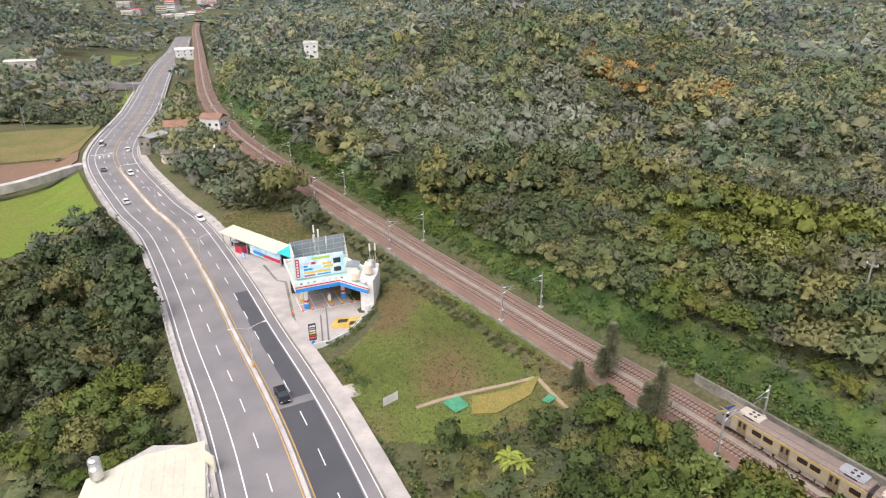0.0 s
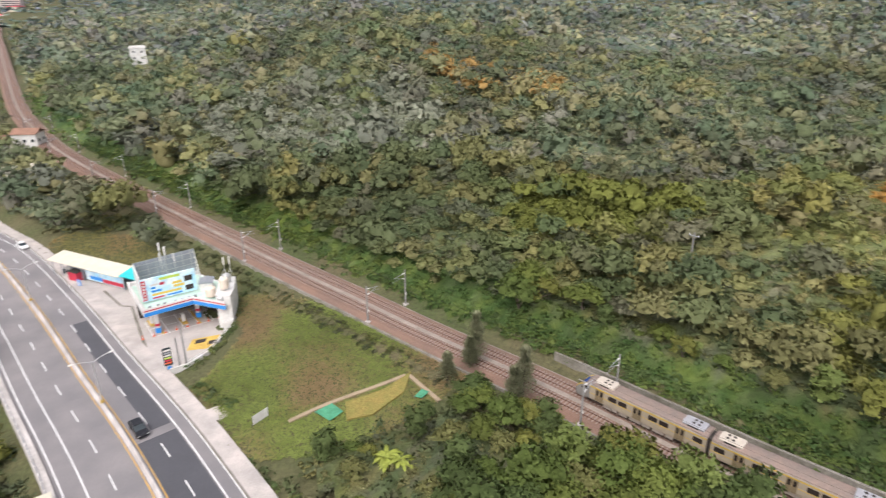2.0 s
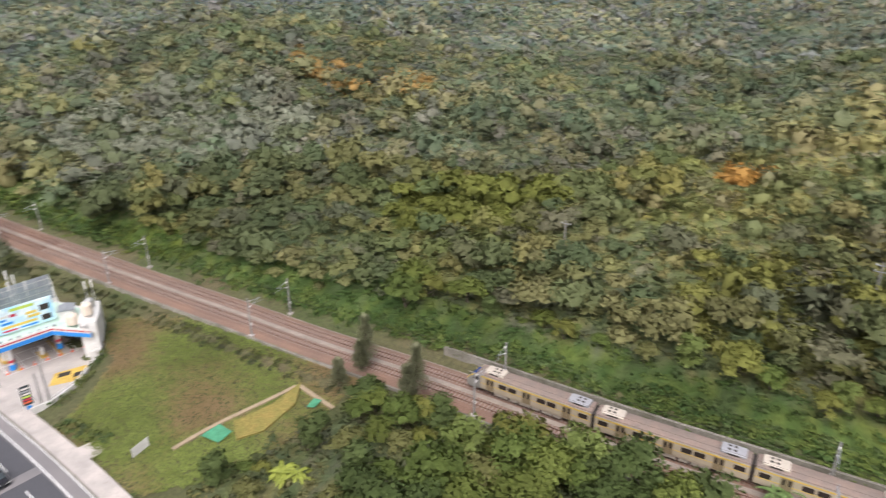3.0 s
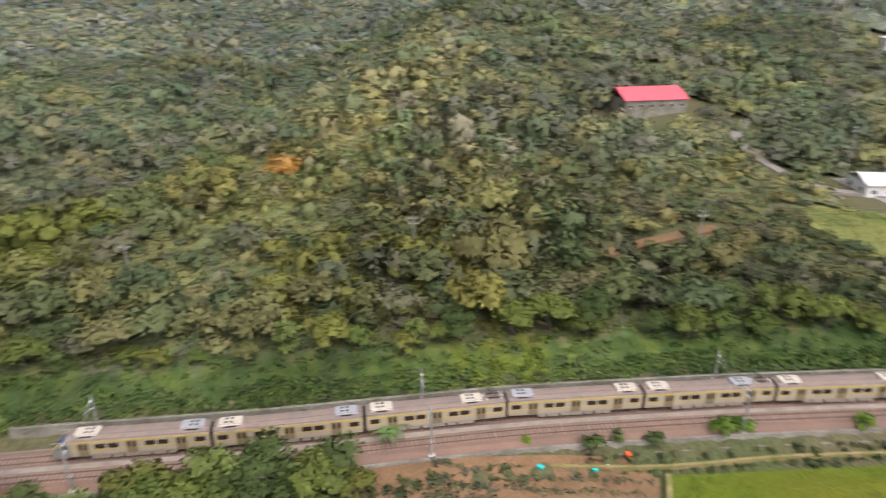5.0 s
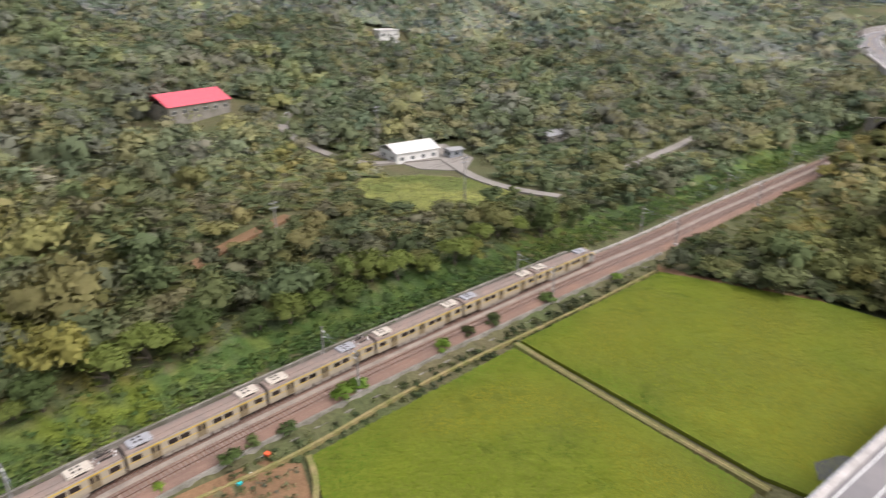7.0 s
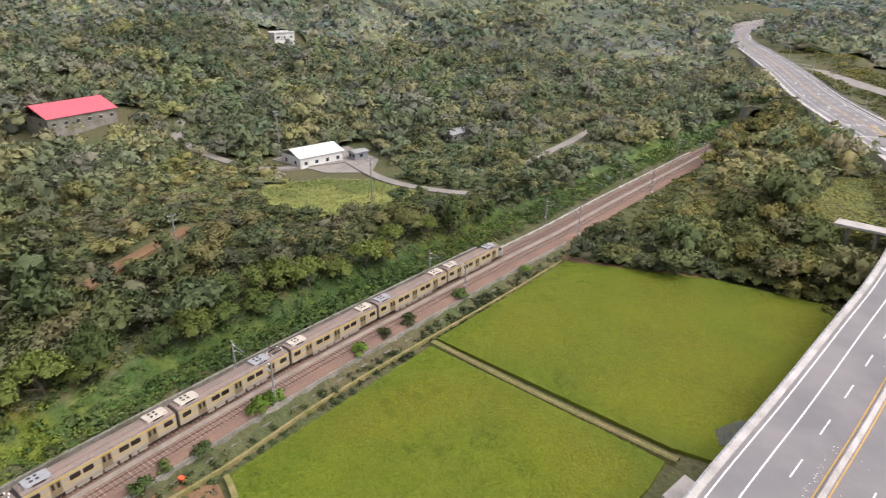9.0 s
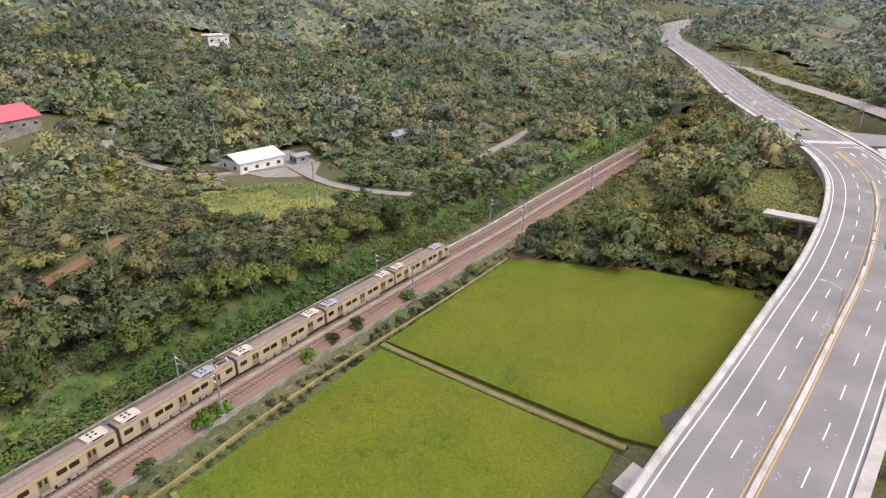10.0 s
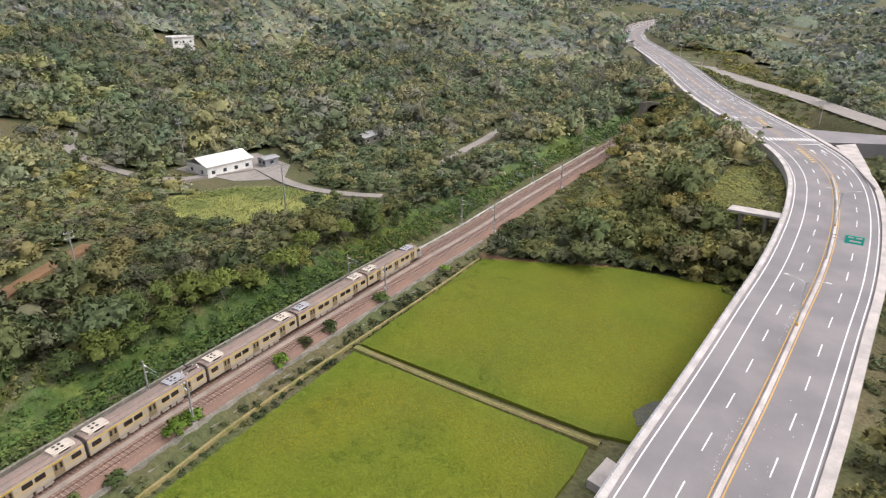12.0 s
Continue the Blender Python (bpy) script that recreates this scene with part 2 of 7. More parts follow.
def ground_z(x, y):
    x, y = np.asarray(x, float), np.asarray(y, float)
    dr, ir = near(RAIL, x, y)
    dd, idd = near(ROAD, x, y)
    rz = road_z(ROAD[idd][..., 1])
    far = np.hypot(x, y)
    e = np.maximum(dr, 0)
    east = 3.4 * np.clip((e - 4.6) / 9, 0, 1) + 9 * np.clip((e - 25) / 240, 0, 1) + hills(x, y)
    east += noise2(x, y, 60, 3) * 2.5 * np.clip((e - 20) / 80, 0, 1) + noise2(x, y, 170, 4) * 5 * np.clip((e - 60) / 200, 0, 1)
    w = np.abs(dd) / (np.abs(dd) + np.abs(dr) + 1e-6)
    mid = (rz - 0.6) * (1 - w) + (-1.2) * w
    pad = np.clip((y + 138) / 22, 0, 1) * np.clip((45 - y) / 25, 0, 1)
    mid = mid * (1 - pad) + (-2.2) * pad
    west = np.minimum(rz - 1, 2) - 5 * np.clip((np.abs(dd) - 12) / 12, 0, 1) + hills(x, y) * np.clip((np.abs(dd) - 40) / 120, 0, 1) + noise2(x, y, 70, 5) * 1.5 * np.clip((np.abs(dd) - 30) / 60, 0, 1)
    west = np.where(y > 180, np.minimum(west, -8.5 + hills(x, y)), west)
    z = np.where(dr >= 0, east, np.where(dd > 0, mid, west))
    # beyond the tunnel the hill closes over the railway
    over = np.clip((-222 - y) / 14, 0, 1)
    z = np.where((y < -215) & (np.abs(dr) < 60), np.maximum(z * over, 0) + over * 8.5 * np.clip(1.25 - np.abs(dr) / 60, 0, 1), z)
    bed = np.clip((np.abs(dr + 2.0) - 6.0) / 1.5, 0, 1)
    bed = np.where(y < -226, 1, bed)
    z = -0.75 * (1 - bed) + z * bed
    z = np.where(inside(STATION, x, y), rz - 0.35, z)
    z = np.where(y < -290, np.minimum(z, rz - 0.5 + np.maximum(np.abs(dd) - 13, 0) * 0.3), z)
    z = np.where((far > 330) & (y > 0) & (np.abs(dr + 2) < np.interp(far, [330, 1000], [8, 70])), np.minimum(z, -1.3), z)
    z = np.where((far > 330) & (np.abs(dd) < np.interp(far, [330, 1000], [14, 70])), np.minimum(z, rz - 0.9), z)
    ds = np.abs(near(SVC, x, y)[0])
    z = np.where((ds < 16) & (np.abs(dd) > 12), 7.4 + (z - 7.4) * np.clip((ds - 6) / 10, 0, 1), z)
    under = np.clip((np.abs(dd) - 11.2) / 2.0, 0, 1)
    z = np.where(np.abs(dd) < 13.2, np.minimum(z, (rz - 0.5) * (1 - under) + z * under), z)
    return z


# ---- ground: one sheet to the horizon
def spaced(lo, a, b, hi, fine):
    c = list(np.arange(a, b + 0.1, fine))
    s, v = fine, a
    while v > lo:
        s *= 1.12
        v -= s
        c.insert(0, v)
    s, v = fine, b
    while v < hi:
        s *= 1.12
        v += s
        c.append(v)
    return np.array(c)


gx, gy = spaced(-4200, -130, 260, 4200, 2.5), spaced(-4200, -260, 330, 4200, 2.5)
GX, GY = np.meshgrid(gx, gy)
GZ = ground_z(GX, GY)
nx, ny = len(gx), len(gy)
k = (np.arange(ny - 1)[:, None] * nx + np.arange(nx - 1)[None, :]).ravel()
ground = raw("ground", np.c_[GX.ravel(), GY.ravel(), GZ.ravel()], np.c_[k, k + 1, k + nx + 1, k + nx], M_GROUND)
tagged(ground, "green and brown undergrowth and grass over rolling ground", "ground", kind="structure")
for p in ground.data.polygons:
    p.use_smooth = True


def ribbon(name, line, zs, o0, o1, material, lift=0.0, lift1=None, parent=None, label="", category="", a=None, b=None):
    """A strip along a line, from offset o0 to o1, at heights zs + lift."""
    s = slice(a, b)
    l0, l1 = beside(line, o0)[s], beside(line, o1)[s]
    z = np.asarray(zs)[s]
    n = len(l0)
    v = np.vstack([np.c_[l0, z + lift], np.c_[l1, z + (lift if lift1 is None else lift1)]])
    i = np.arange(n - 1)
    ob = raw(name, v, np.c_[i, i + n, i + n + 1, i + 1][:, ::-1], material, parent)
    if label:
        tagged(ob, label, category, kind="structure")
    return ob


def profile(name, line, zs, pts, material, parent=None, a=None, b=None, closed=True):
    """Sweeps a cross-section of (offset, height) points along a line."""
    s = slice(a, b)
    z = np.asarray(zs)[s]
    sd, ln = sides(line)[s], line[s]
    rows = [np.c_[ln + sd * o, z + h] for o, h in pts]
    n, m = len(ln), len(pts)
    v = np.vstack(rows)
    i = np.arange(n - 1)
    f = []
    for j in range(m if closed else m - 1):
        q = (j + 1) % m
        f.append(np.c_[i + j * n, i + q * n, i + q * n + 1, i + j * n + 1])
    ob = raw(name, v, np.vstack(f), material, parent)
    return ob


def along(line, y):
    """The index of the line's point nearest to a northing."""
    return int(np.abs(line[:, 1] - y).argmin())

# ---- road
RZ = road_z(ROAD[:, 1])
RY = ROAD[:, 1]
EDGE_E = np.interp(RY, [-40, 10], [9.0, 8.4])
EDGE_W = -np.interp(RY, [-40, 10], [8.2, 9.7])
OUT_E = np.interp(RY, [-40, 10], [9.6, 8.8])
OUT_W = -np.interp(RY, [-40, 10], [8.7, 10.4])
road = ribbon("road", ROAD, RZ, OUT_W, OUT_E, M_ASPHALT, 0.0, label="worn grey asphalt of a four-lane road", category="road")
for name, o, w in (("edge_line", EDGE_E - 0.09, 0.18), ("edge_line", EDGE_W - 0.09, 0.18), ("lane_line", np.interp(RY, [-40, 10], [6.2, 6.5]), 0.18), ("lane_line", np.interp(RY, [-40, 10], [-6.8, -7.3]), 0.18)):
    ribbon(name, ROAD, RZ, o, o + w, M_WHITE, 0.015, parent=road)
for o in (0.55, -0.75):
    ribbon("yellow_line", ROAD, RZ, o, o + 0.15, M_YELLOW, 0.015, parent=road)
n0, n1 = along(ROAD, 420), along(ROAD, -190)
for o, shift in ((3.45, 1), (-4.1, 2)):
    for i in range(n0 - n0 % 5 + shift, n1, 5):
        k = i + (1 if o > 0 and RY[i] < 0 else 0)
        ribbon("lane_dash", ROAD, RZ, o - 0.08, o + 0.08, M_WHITE, 0.016, parent=road, a=k, b=k + 3)
ribbon("new_asphalt", ROAD, RZ, 0.75, 6.3, M_ASPHALT_NEW, 0.008, parent=road, a=along(ROAD, 83), b=along(ROAD, -20), label="dark fresh asphalt patch")
ribbon("new_asphalt", ROAD, RZ, 3.3, 6.3, M_ASPHALT_NEW, 0.008, parent=road, a=along(ROAD, 124), b=along(ROAD, 83), label="dark fresh asphalt patch")
median = profile("median", ROAD, RZ, [(-0.42, 0), (-0.3, 0.25), (-0.12, 0.55), (0.12, 0.55), (0.3, 0.25), (0.42, 0)], M_CONC, a=along(ROAD, 235), b=along(ROAD, -172), closed=False)
tagged(median, "low weathered concrete median barrier along the road", "median", kind="structure")
wall_w = profile("parapet_west", ROAD, RZ, [(-10.4, -9), (-10.4, 0.35), (-11.6, 0.35), (-11.6, -9)], M_CONC, a=along(ROAD, 420), b=along(ROAD, 8))
tagged(wall_w, "stained concrete kerb wall along the road", "kerb wall", kind="structure")
wall_w2 = profile("pavement_west", ROAD, RZ, [(-8.7, -9), (-8.7, 0.3), (-10.2, 0.3), (-10.2, -9)], M_PAVE, a=along(ROAD, 8), b=along(ROAD, -500))
tagged(wall_w2, "pale concrete pavement beside the road", "pavement", kind="structure")
wall_e = profile("parapet_east", ROAD, RZ, [(9.6, -10), (9.6, 0.3), (10.7, 0.3), (10.7, -10)], M_CONC, a=along(ROAD, 10), b=along(ROAD, -500))
tagged(wall_e, "pale concrete retaining wall carrying the road", "retaining wall", kind="structure")
pave = profile("pavement_east", ROAD, RZ, [(8.8, -6), (8.8, 0.16), (11.5, 0.16), (11.5, -6)], M_PAVE, a=along(ROAD, 300), b=along(ROAD, 10))
tagged(pave, "pale concrete pavement with drain grates", "pavement", kind="structure")

# ---- railway
TZ = np.zeros(len(RAIL))
NEAR = beside(RAIL, -3.65)
GAUGE = 0.56
bed = profile("track_bed", RAIL, TZ, [(3.0, -0.75), (1.8, -0.12), (-5.4, -0.12), (-6.4, -0.75)], M_BALLAST, closed=False)
tagged(bed, "rust-brown ballast bed of a double-track railway", "track bed", kind="structure")
ribbon("ballast_strip", RAIL, TZ, -2.4, -1.4, M_BALLAST_PALE, -0.10, parent=bed)
ribbon("ballast_shoulder", RAIL, TZ, 1.35, 2.6, M_BALLAST_PALE, -0.105, -0.45, parent=bed)
for line in (RAIL, NEAR):
    for o in (-GAUGE, GAUGE):
        r = profile("rail", line, TZ, [(o - 0.09, -0.1), (o - 0.05, 0.07), (o + 0.05, 0.07), (o + 0.09, -0.1)], M_RUST, parent=bed, closed=False)
        ribbon("rail_head", line, TZ, o - 0.04, o + 0.04, M_STEEL, 0.075, parent=bed)

# sleepers: the stretch that the train line passes nearest is laid piece by piece
def sleeper_mesh():
    bm = bmx()
    box(bm, -0.11, -1.05, -0.2, 0.11, 1.05, -0.035)
    for v in bm.verts:
        if v.co.z > -0.1:
            v.co.x *= 0.8
    me = bpy.data.meshes.new("sleeper")
    bm.to_mesh(me)
    bm.free()
    me.materials.append(M_SLEEPER)
    return me


def line_pose(line, s):
    i = min(int(s / 2.0), len(line) - 2)
    u = s / 2.0 - i
    p, d = line[i] * (1 - u) + line[i + 1] * u, line[i + 1] - line[i]
    return Matrix.Translation((p[0], p[1], 0)) @ Matrix.Rotation(math.atan2(d[1], d[0]), 4, "Z")


SLEEPER = sleeper_mesh()
for line, s0, count in ((NEAR, 1228.0, 165), (RAIL, 1320.0, 120)):
    for i in range(count):
        o = new("sleeper", SLEEPER)
        o.parent = bed
        o.matrix_basis = line_pose(line, s0 + i * 0.65)
sv = np.array([v.co[:] for v in SLEEPER.vertices])
sf = np.array([p.vertices[:] for p in SLEEPER.polygons])
V, F = [], []
for line, skip0, skip1 in ((NEAR, 1227.5, 1335.5), (RAIL, 1319.5, 1398.0)):
    for q in np.arange(1090, 1500, 0.65):
        if not skip0 < q < skip1:
            m = np.array(line_pose(line, q))
            F.append(sf + len(V) * len(sv))
            V.append(sv @ m[:3, :3].T + m[:3, 3])
rest = raw("sleepers", np.vstack(V), np.vstack(F), M_SLEEPER, bed)
rest["kind"] = "stuff"

# ---- retaining wall and cable duct beside the railway
i0, i1 = along(RAIL, 82), along(RAIL, -62)
wall_r = profile("retaining_wall_east", RAIL, TZ, [(4.9, -1.2), (4.95, 1.5), (5.3, 1.55), (5.35, -1.2)], M_CONC_OLD, a=i0, b=i1)
tagged(wall_r, "low mossy concrete wall at the foot of the slope", "retaining wall", kind="structure")
duct = profile("cable_duct", RAIL, TZ, [(3.15, -0.7), (3.15, -0.28), (3.5, -0.28), (3.5, -0.7)], M_CONC, a=along(RAIL, -4), b=along(RAIL, -175))
tagged(duct, "pale concrete cable duct beside the track", "cable duct", kind="structure")
curb = profile("retaining_wall_west", RAIL, TZ, [(-6.5, -1.9), (-6.5, -0.35), (-6.9, -0.32), (-7.2, -1.9)], M_CONC_OLD, a=along(RAIL, 175), b=along(RAIL, -80))
tagged(curb, "weathered grey concrete edge wall of the railway bank", "retaining wall", kind="structure")
gutter = profile("drain_channel", RAIL, TZ, [(-7.9, -2.6), (-7.9, -1.35), (-8.2, -1.3), (-8.2, -2.6)], M_CONC_OLD, a=along(RAIL, 60), b=along(RAIL, -80))
tagged(gutter, "weathered concrete drain channel below the railway", "drain", kind="structure")

# ---- fields
def patch(name, poly, z, material, label, category, rough=0.0, step=1.0, parent=None):
    """A field: a gridded sheet inside a polygon, with an uneven surface and a skirt."""
    bm = bmx()
    vs = [bm.verts.new((x, y, 0)) for x, y in poly]
    f = bm.faces.new(vs)
    if f.normal.z < 0:
        f.normal_flip()
    xs, ys = [p[0] for p in poly], [p[1] for p in poly]
    if step:
        for axis, lo, hi in ((0, min(xs), max(xs)), (1, min(ys), max(ys))):
            for c in np.arange(lo + step, hi, step):
                co, no = ((c, 0, 0), (1, 0, 0)) if axis == 0 else ((0, c, 0), (0, 1, 0))
                bmesh.ops.bisect_plane(bm, geom=bm.verts[:] + bm.edges[:] + bm.faces[:], plane_co=co, plane_no=no)
    rim = [v for v in bm.verts if v.is_boundary]
    rimset = set(rim)
    for v in bm.verts:
        zz = z if not callable(z) else z(v.co.x, v.co.y)
        v.co.z = zz + (0 if v in rimset else rough * random.uniform(-1, 1))
    edges = [e for e in bm.edges if e.is_boundary]
    g = bmesh.ops.extrude_edge_only(bm, edges=edges)
    for v in g["geom"]:
        if isinstance(v, bmesh.types.BMVert):
            v.co.z -= 1.0
    bmesh.ops.recalc_face_normals(bm, faces=bm.faces[:])
    ob = part(name, bm, material, parent)
    return tagged(ob, label, category, kind="structure")


patch("rice_field", PADDY_NEAR, -1.55, M_PADDY, "yellow-green ripening rice in a paddy field", "rice field", 0.03, 1.5)
patch("rice_field", PADDY_FAR, -1.55, M_PADDY, "yellow-green ripening rice in a paddy field", "rice field", 0.03, 1.5)


def gz(x, y):
    return float(ground_z(np.array([x]), np.array([y]))[0])

# ---- train
def track_pose(s, line=RAIL):
    """The pose on the track at arc length s from its northern end; x ahead, to the tunnel."""
    i = min(int(s / 2.0), len(line) - 2)
    u = s / 2.0 - i
    p = line[i] * (1 - u) + line[i + 1] * u
    d = line[i + 1] - line[i]
    return Matrix.Translation((p[0], p[1], 0)) @ Matrix.Rotation(math.atan2(d[1], d[0]), 4, "Z")


M_TSIDE = mat("champagne_steel", (0.45, 0.39, 0.30), 0.42, metal=0.25, vary=0.07, scale=0.6, fine=3.0)
M_TROOF = mat("dusty_roof", (0.25, 0.185, 0.155), 0.85, vary=0.15, scale=0.5, fine=3.0, second=(0.20, 0.16, 0.14))
M_TEDGE = mat("roof_gutter", (0.33, 0.29, 0.25), 0.7, vary=0.12)
M_TDOOR = mat("door_khaki", (0.24, 0.19, 0.115), 0.5, metal=0.2, vary=0.1)
M_TWIN = mat("dark_window", (0.025, 0.02, 0.018), 0.12, vary=0.1, spec=0.6)
M_TYEL = mat("yellow_stripe", (0.62, 0.42, 0.05), 0.5, vary=0.08)
M_TGREY = mat("nose_grey", (0.25, 0.24, 0.22), 0.5, vary=0.1)
M_TBLUE = mat("blue_nose", (0.03, 0.07, 0.26), 0.25, vary=0.1, spec=0.6)
M_TAC = mat("ac_cover", (0.52, 0.46, 0.39), 0.7, vary=0.12, scale=1.0)
M_TAC2 = mat("ac_cover_grey", (0.33, 0.33, 0.35), 0.6, vary=0.12, scale=1.0)
M_DARK = mat("dark_underframe", (0.05, 0.042, 0.038), 0.8, vary=0.25)
M_PORC = mat("porcelain", (0.75, 0.74, 0.72), 0.35, vary=0.06)


def loft(bm, sections, cap=True):
    """Skins cross-sections with equal point counts."""
    rings = [[bm.verts.new(p) for p in sec] for sec in sections]
    n = len(rings[0])
    for a, b in zip(rings, rings[1:]):
        for i in range(n):
            bm.faces.new((a[i], a[(i + 1) % n], b[(i + 1) % n], b[i]))
    if cap:
        bm.faces.new(rings[0][::-1])
        bm.faces.new(rings[-1])
    bmesh.ops.recalc_face_normals(bm, faces=bm.faces[:])


def mesh_of(name, build, material, smooth=False):
    bm = bmx()
    build(bm)
    me = bpy.data.meshes.new(name)
    bm.to_mesh(me)
    bm.free()
    me.materials.append(material)
    if smooth:
        for p in me.polygons:
            p.use_smooth = True
    return me


SEC = [(-1.38, 0.95), (-1.45, 1.3), (-1.45, 2.9), (-1.40, 3.25), (1.40, 3.25), (1.45, 2.9), (1.45, 1.3), (1.38, 0.95)]
ROOF = [(-1.40, 3.22), (-1.28, 3.45), (-0.85, 3.62), (0, 3.68), (0.85, 3.62), (1.28, 3.45), (1.40, 3.22)]


def b_body(x0, x1):
    return lambda bm: loft(bm, [[(x, y, z) for y, z in SEC] for x in (x0, x0 + 0.05, x1 - 0.05, x1)])


def b_roof(x0, x1):
    return lambda bm: loft(bm, [[(x, y * (0.93 if e else 1), z - (0.06 if e else 0)) for y, z in ROOF] for x, e in ((x0, 1), (x0 + 0.12, 0), (x1 - 0.12, 0), (x1, 1))])


def b_ac(bm):
    loft(bm, [[(x, y * (w if z > 3.8 else 1), z) for y, z in ((-0.95, 3.55), (-1.0, 3.82), (-0.8, 3.98), (0.8, 3.98), (1.0, 3.82), (0.95, 3.55))] for x, w in ((-1.5, 0.8), (-1.35, 1.0), (1.35, 1.0), (1.5, 0.8))])


def b_fans(bm):
    for x in (-0.55, 0.15):
        for y in (-0.35, 0.4):
            tube(bm, (x, y, 3.95), (x, y, 4.0), 0.24, 0.22, 12)


def b_grille(bm):
    box(bm, -0.75, -0.04, 3.6, 0.75, 0.04, 3.8, 0.01)


def b_door(bm):
    box(bm, -0.66, -0.03, 1.08, -0.015, 0.03, 3.02, 0.01)
    box(bm, 0.015, -0.03, 1.08, 0.66, 0.03, 3.02, 0.01)


def b_doorwin(bm):
    box(bm, -0.52, -0.045, 2.0, -0.16, 0.045, 2.85, 0.02)
    box(bm, 0.16, -0.045, 2.0, 0.52, 0.045, 2.85, 0.02)


def b_window(bm):
    loft(bm, [[(x * 0.66, y, 2.42 + z * 0.36) for x, z in ((-1, -0.7), (-0.85, -1), (0.85, -1), (1, -0.7), (1, 0.7), (0.85, 1), (-0.85, 1), (-1, 0.7))] for y in (-0.025, 0.025)])


def b_bogie(bm):
    for y in (-0.95, 0.95):
        box(bm, -1.5, y - 0.1, 0.45, 1.5, y + 0.1, 0.75, 0.04)
        for x in (-1.05, 1.05):
            tube(bm, (x, y * 0.55, 0.46), (x, y * 0.7, 0.46), 0.42, 0.42, 14)
            box(bm, x - 0.18, y - 0.16, 0.4, x + 0.18, y + 0.16, 0.85, 0.03)
    box(bm, -0.4, -1.0, 0.5, 0.4, 1.0, 0.95)


def b_gear(bm):
    box(bm, -0.5, -0.4, 0.42, 0.5, 0.4, 0.97, 0.03)


def b_stripe(z0, z1, x0=-9.72, x1=9.72):
    return lambda bm: (box(bm, x0, -1.468, z0, x1, -1.44, z1), box(bm, x0, 1.44, z0, x1, 1.468, z1))


def b_gutter(bm):
    for y in (-1.37, 1.37):
        box(bm, -9.7, y - 0.07, 3.2, 9.7, y + 0.07, 3.3, 0.02)


def b_gang(bm):
    box(bm, -0.5, -1.05, 1.0, 0.5, 1.05, 3.3, 0.05)


def b_panto(bm):
    for y in (-0.5, 0.5):
        box(bm, -1.0, y - 0.06, 3.75, 1.0, y + 0.06, 3.87)
        tube(bm, (-0.8, y, 3.85), (0.7, y * 0.8, 4.25), 0.04)
        tube(bm, (0.7, y * 0.8, 4.25), (-0.6, y * 0.6, 4.62), 0.035)
    box(bm, -0.75, -0.85, 4.6, -0.45, 0.85, 4.68, 0.02)


def b_insul(bm):
    loft(bm, [[(math.cos(a * 0.785) * q, math.sin(a * 0.785) * q, z) for a in range(8)] for q, z in ((0.06, 3.6), (0.12, 3.64), (0.06, 3.7), (0.12, 3.74), (0.06, 3.8), (0.1, 3.84), (0.04, 3.9))])


NOSE = ((7.6, 1.45, 0.95, 3.25, 1.40), (8.4, 1.44, 0.75, 3.2, 1.34), (9.2, 1.36, 0.65, 2.75, 1.2), (9.9, 1.18, 0.6, 2.05, 1.02), (10.25, 0.9, 0.6, 1.45, 0.8))


def b_nose(bm):
    loft(bm, [[(x, -w * 0.95, z0), (x, -w, z0 + 0.3), (x, -w, (z0 + z1) / 2), (x, -t, z1), (x, t, z1), (x, w, (z0 + z1) / 2), (x, w, z0 + 0.3), (x, w * 0.95, z0)] for x, w, z0, z1, t in NOSE])


def b_screen(bm):
    sec = [[(x + 0.03, -t * k, z1 + 0.03), (x + 0.03, t * k, z1 + 0.03), (x - 0.05, t * k, z1 - 0.05), (x - 0.05, -t * k, z1 - 0.05)] for (x, w, z0, z1, t), k in zip(NOSE[1:], (0.9, 0.88, 0.85, 0.7))]
    loft(bm, sec)


def b_band(bm):
    for sg in (-1, 1):
        sec = [[(x + 0.035, sg * t * 1.03, z1 + 0.035), (x + 0.035, sg * t * k, z1 + 0.04), (x - 0.1, sg * t * k, z1 - 0.1), (x - 0.1, sg * t * 1.03, z1 - 0.12)] for (x, w, z0, z1, t), k in zip(NOSE[1:], (0.88, 0.85, 0.8, 0.6))]
        loft(bm, sec)
    box(bm, 10.12, -0.72, 1.2, 10.3, 0.72, 1.5, 0.03)


def b_cabwin(bm):
    for y in (1.42,):
        loft(bm, [[(x, y * k, z) for x, z, k in ((7.9, 2.25, 1.02), (9.1, 2.2, 0.965), (8.75, 2.75, 0.96), (7.9, 2.85, 1.015))], [(x, y * k * 1.012, z) for x, z, k in ((7.9, 2.25, 1.02), (9.1, 2.2, 0.965), (8.75, 2.75, 0.96), (7.9, 2.85, 1.015))]])


def b_lights(bm):
    tube(bm, (9.95, 0, 1.25), (10.2, 0, 1.22), 0.16, 0.13, 10)


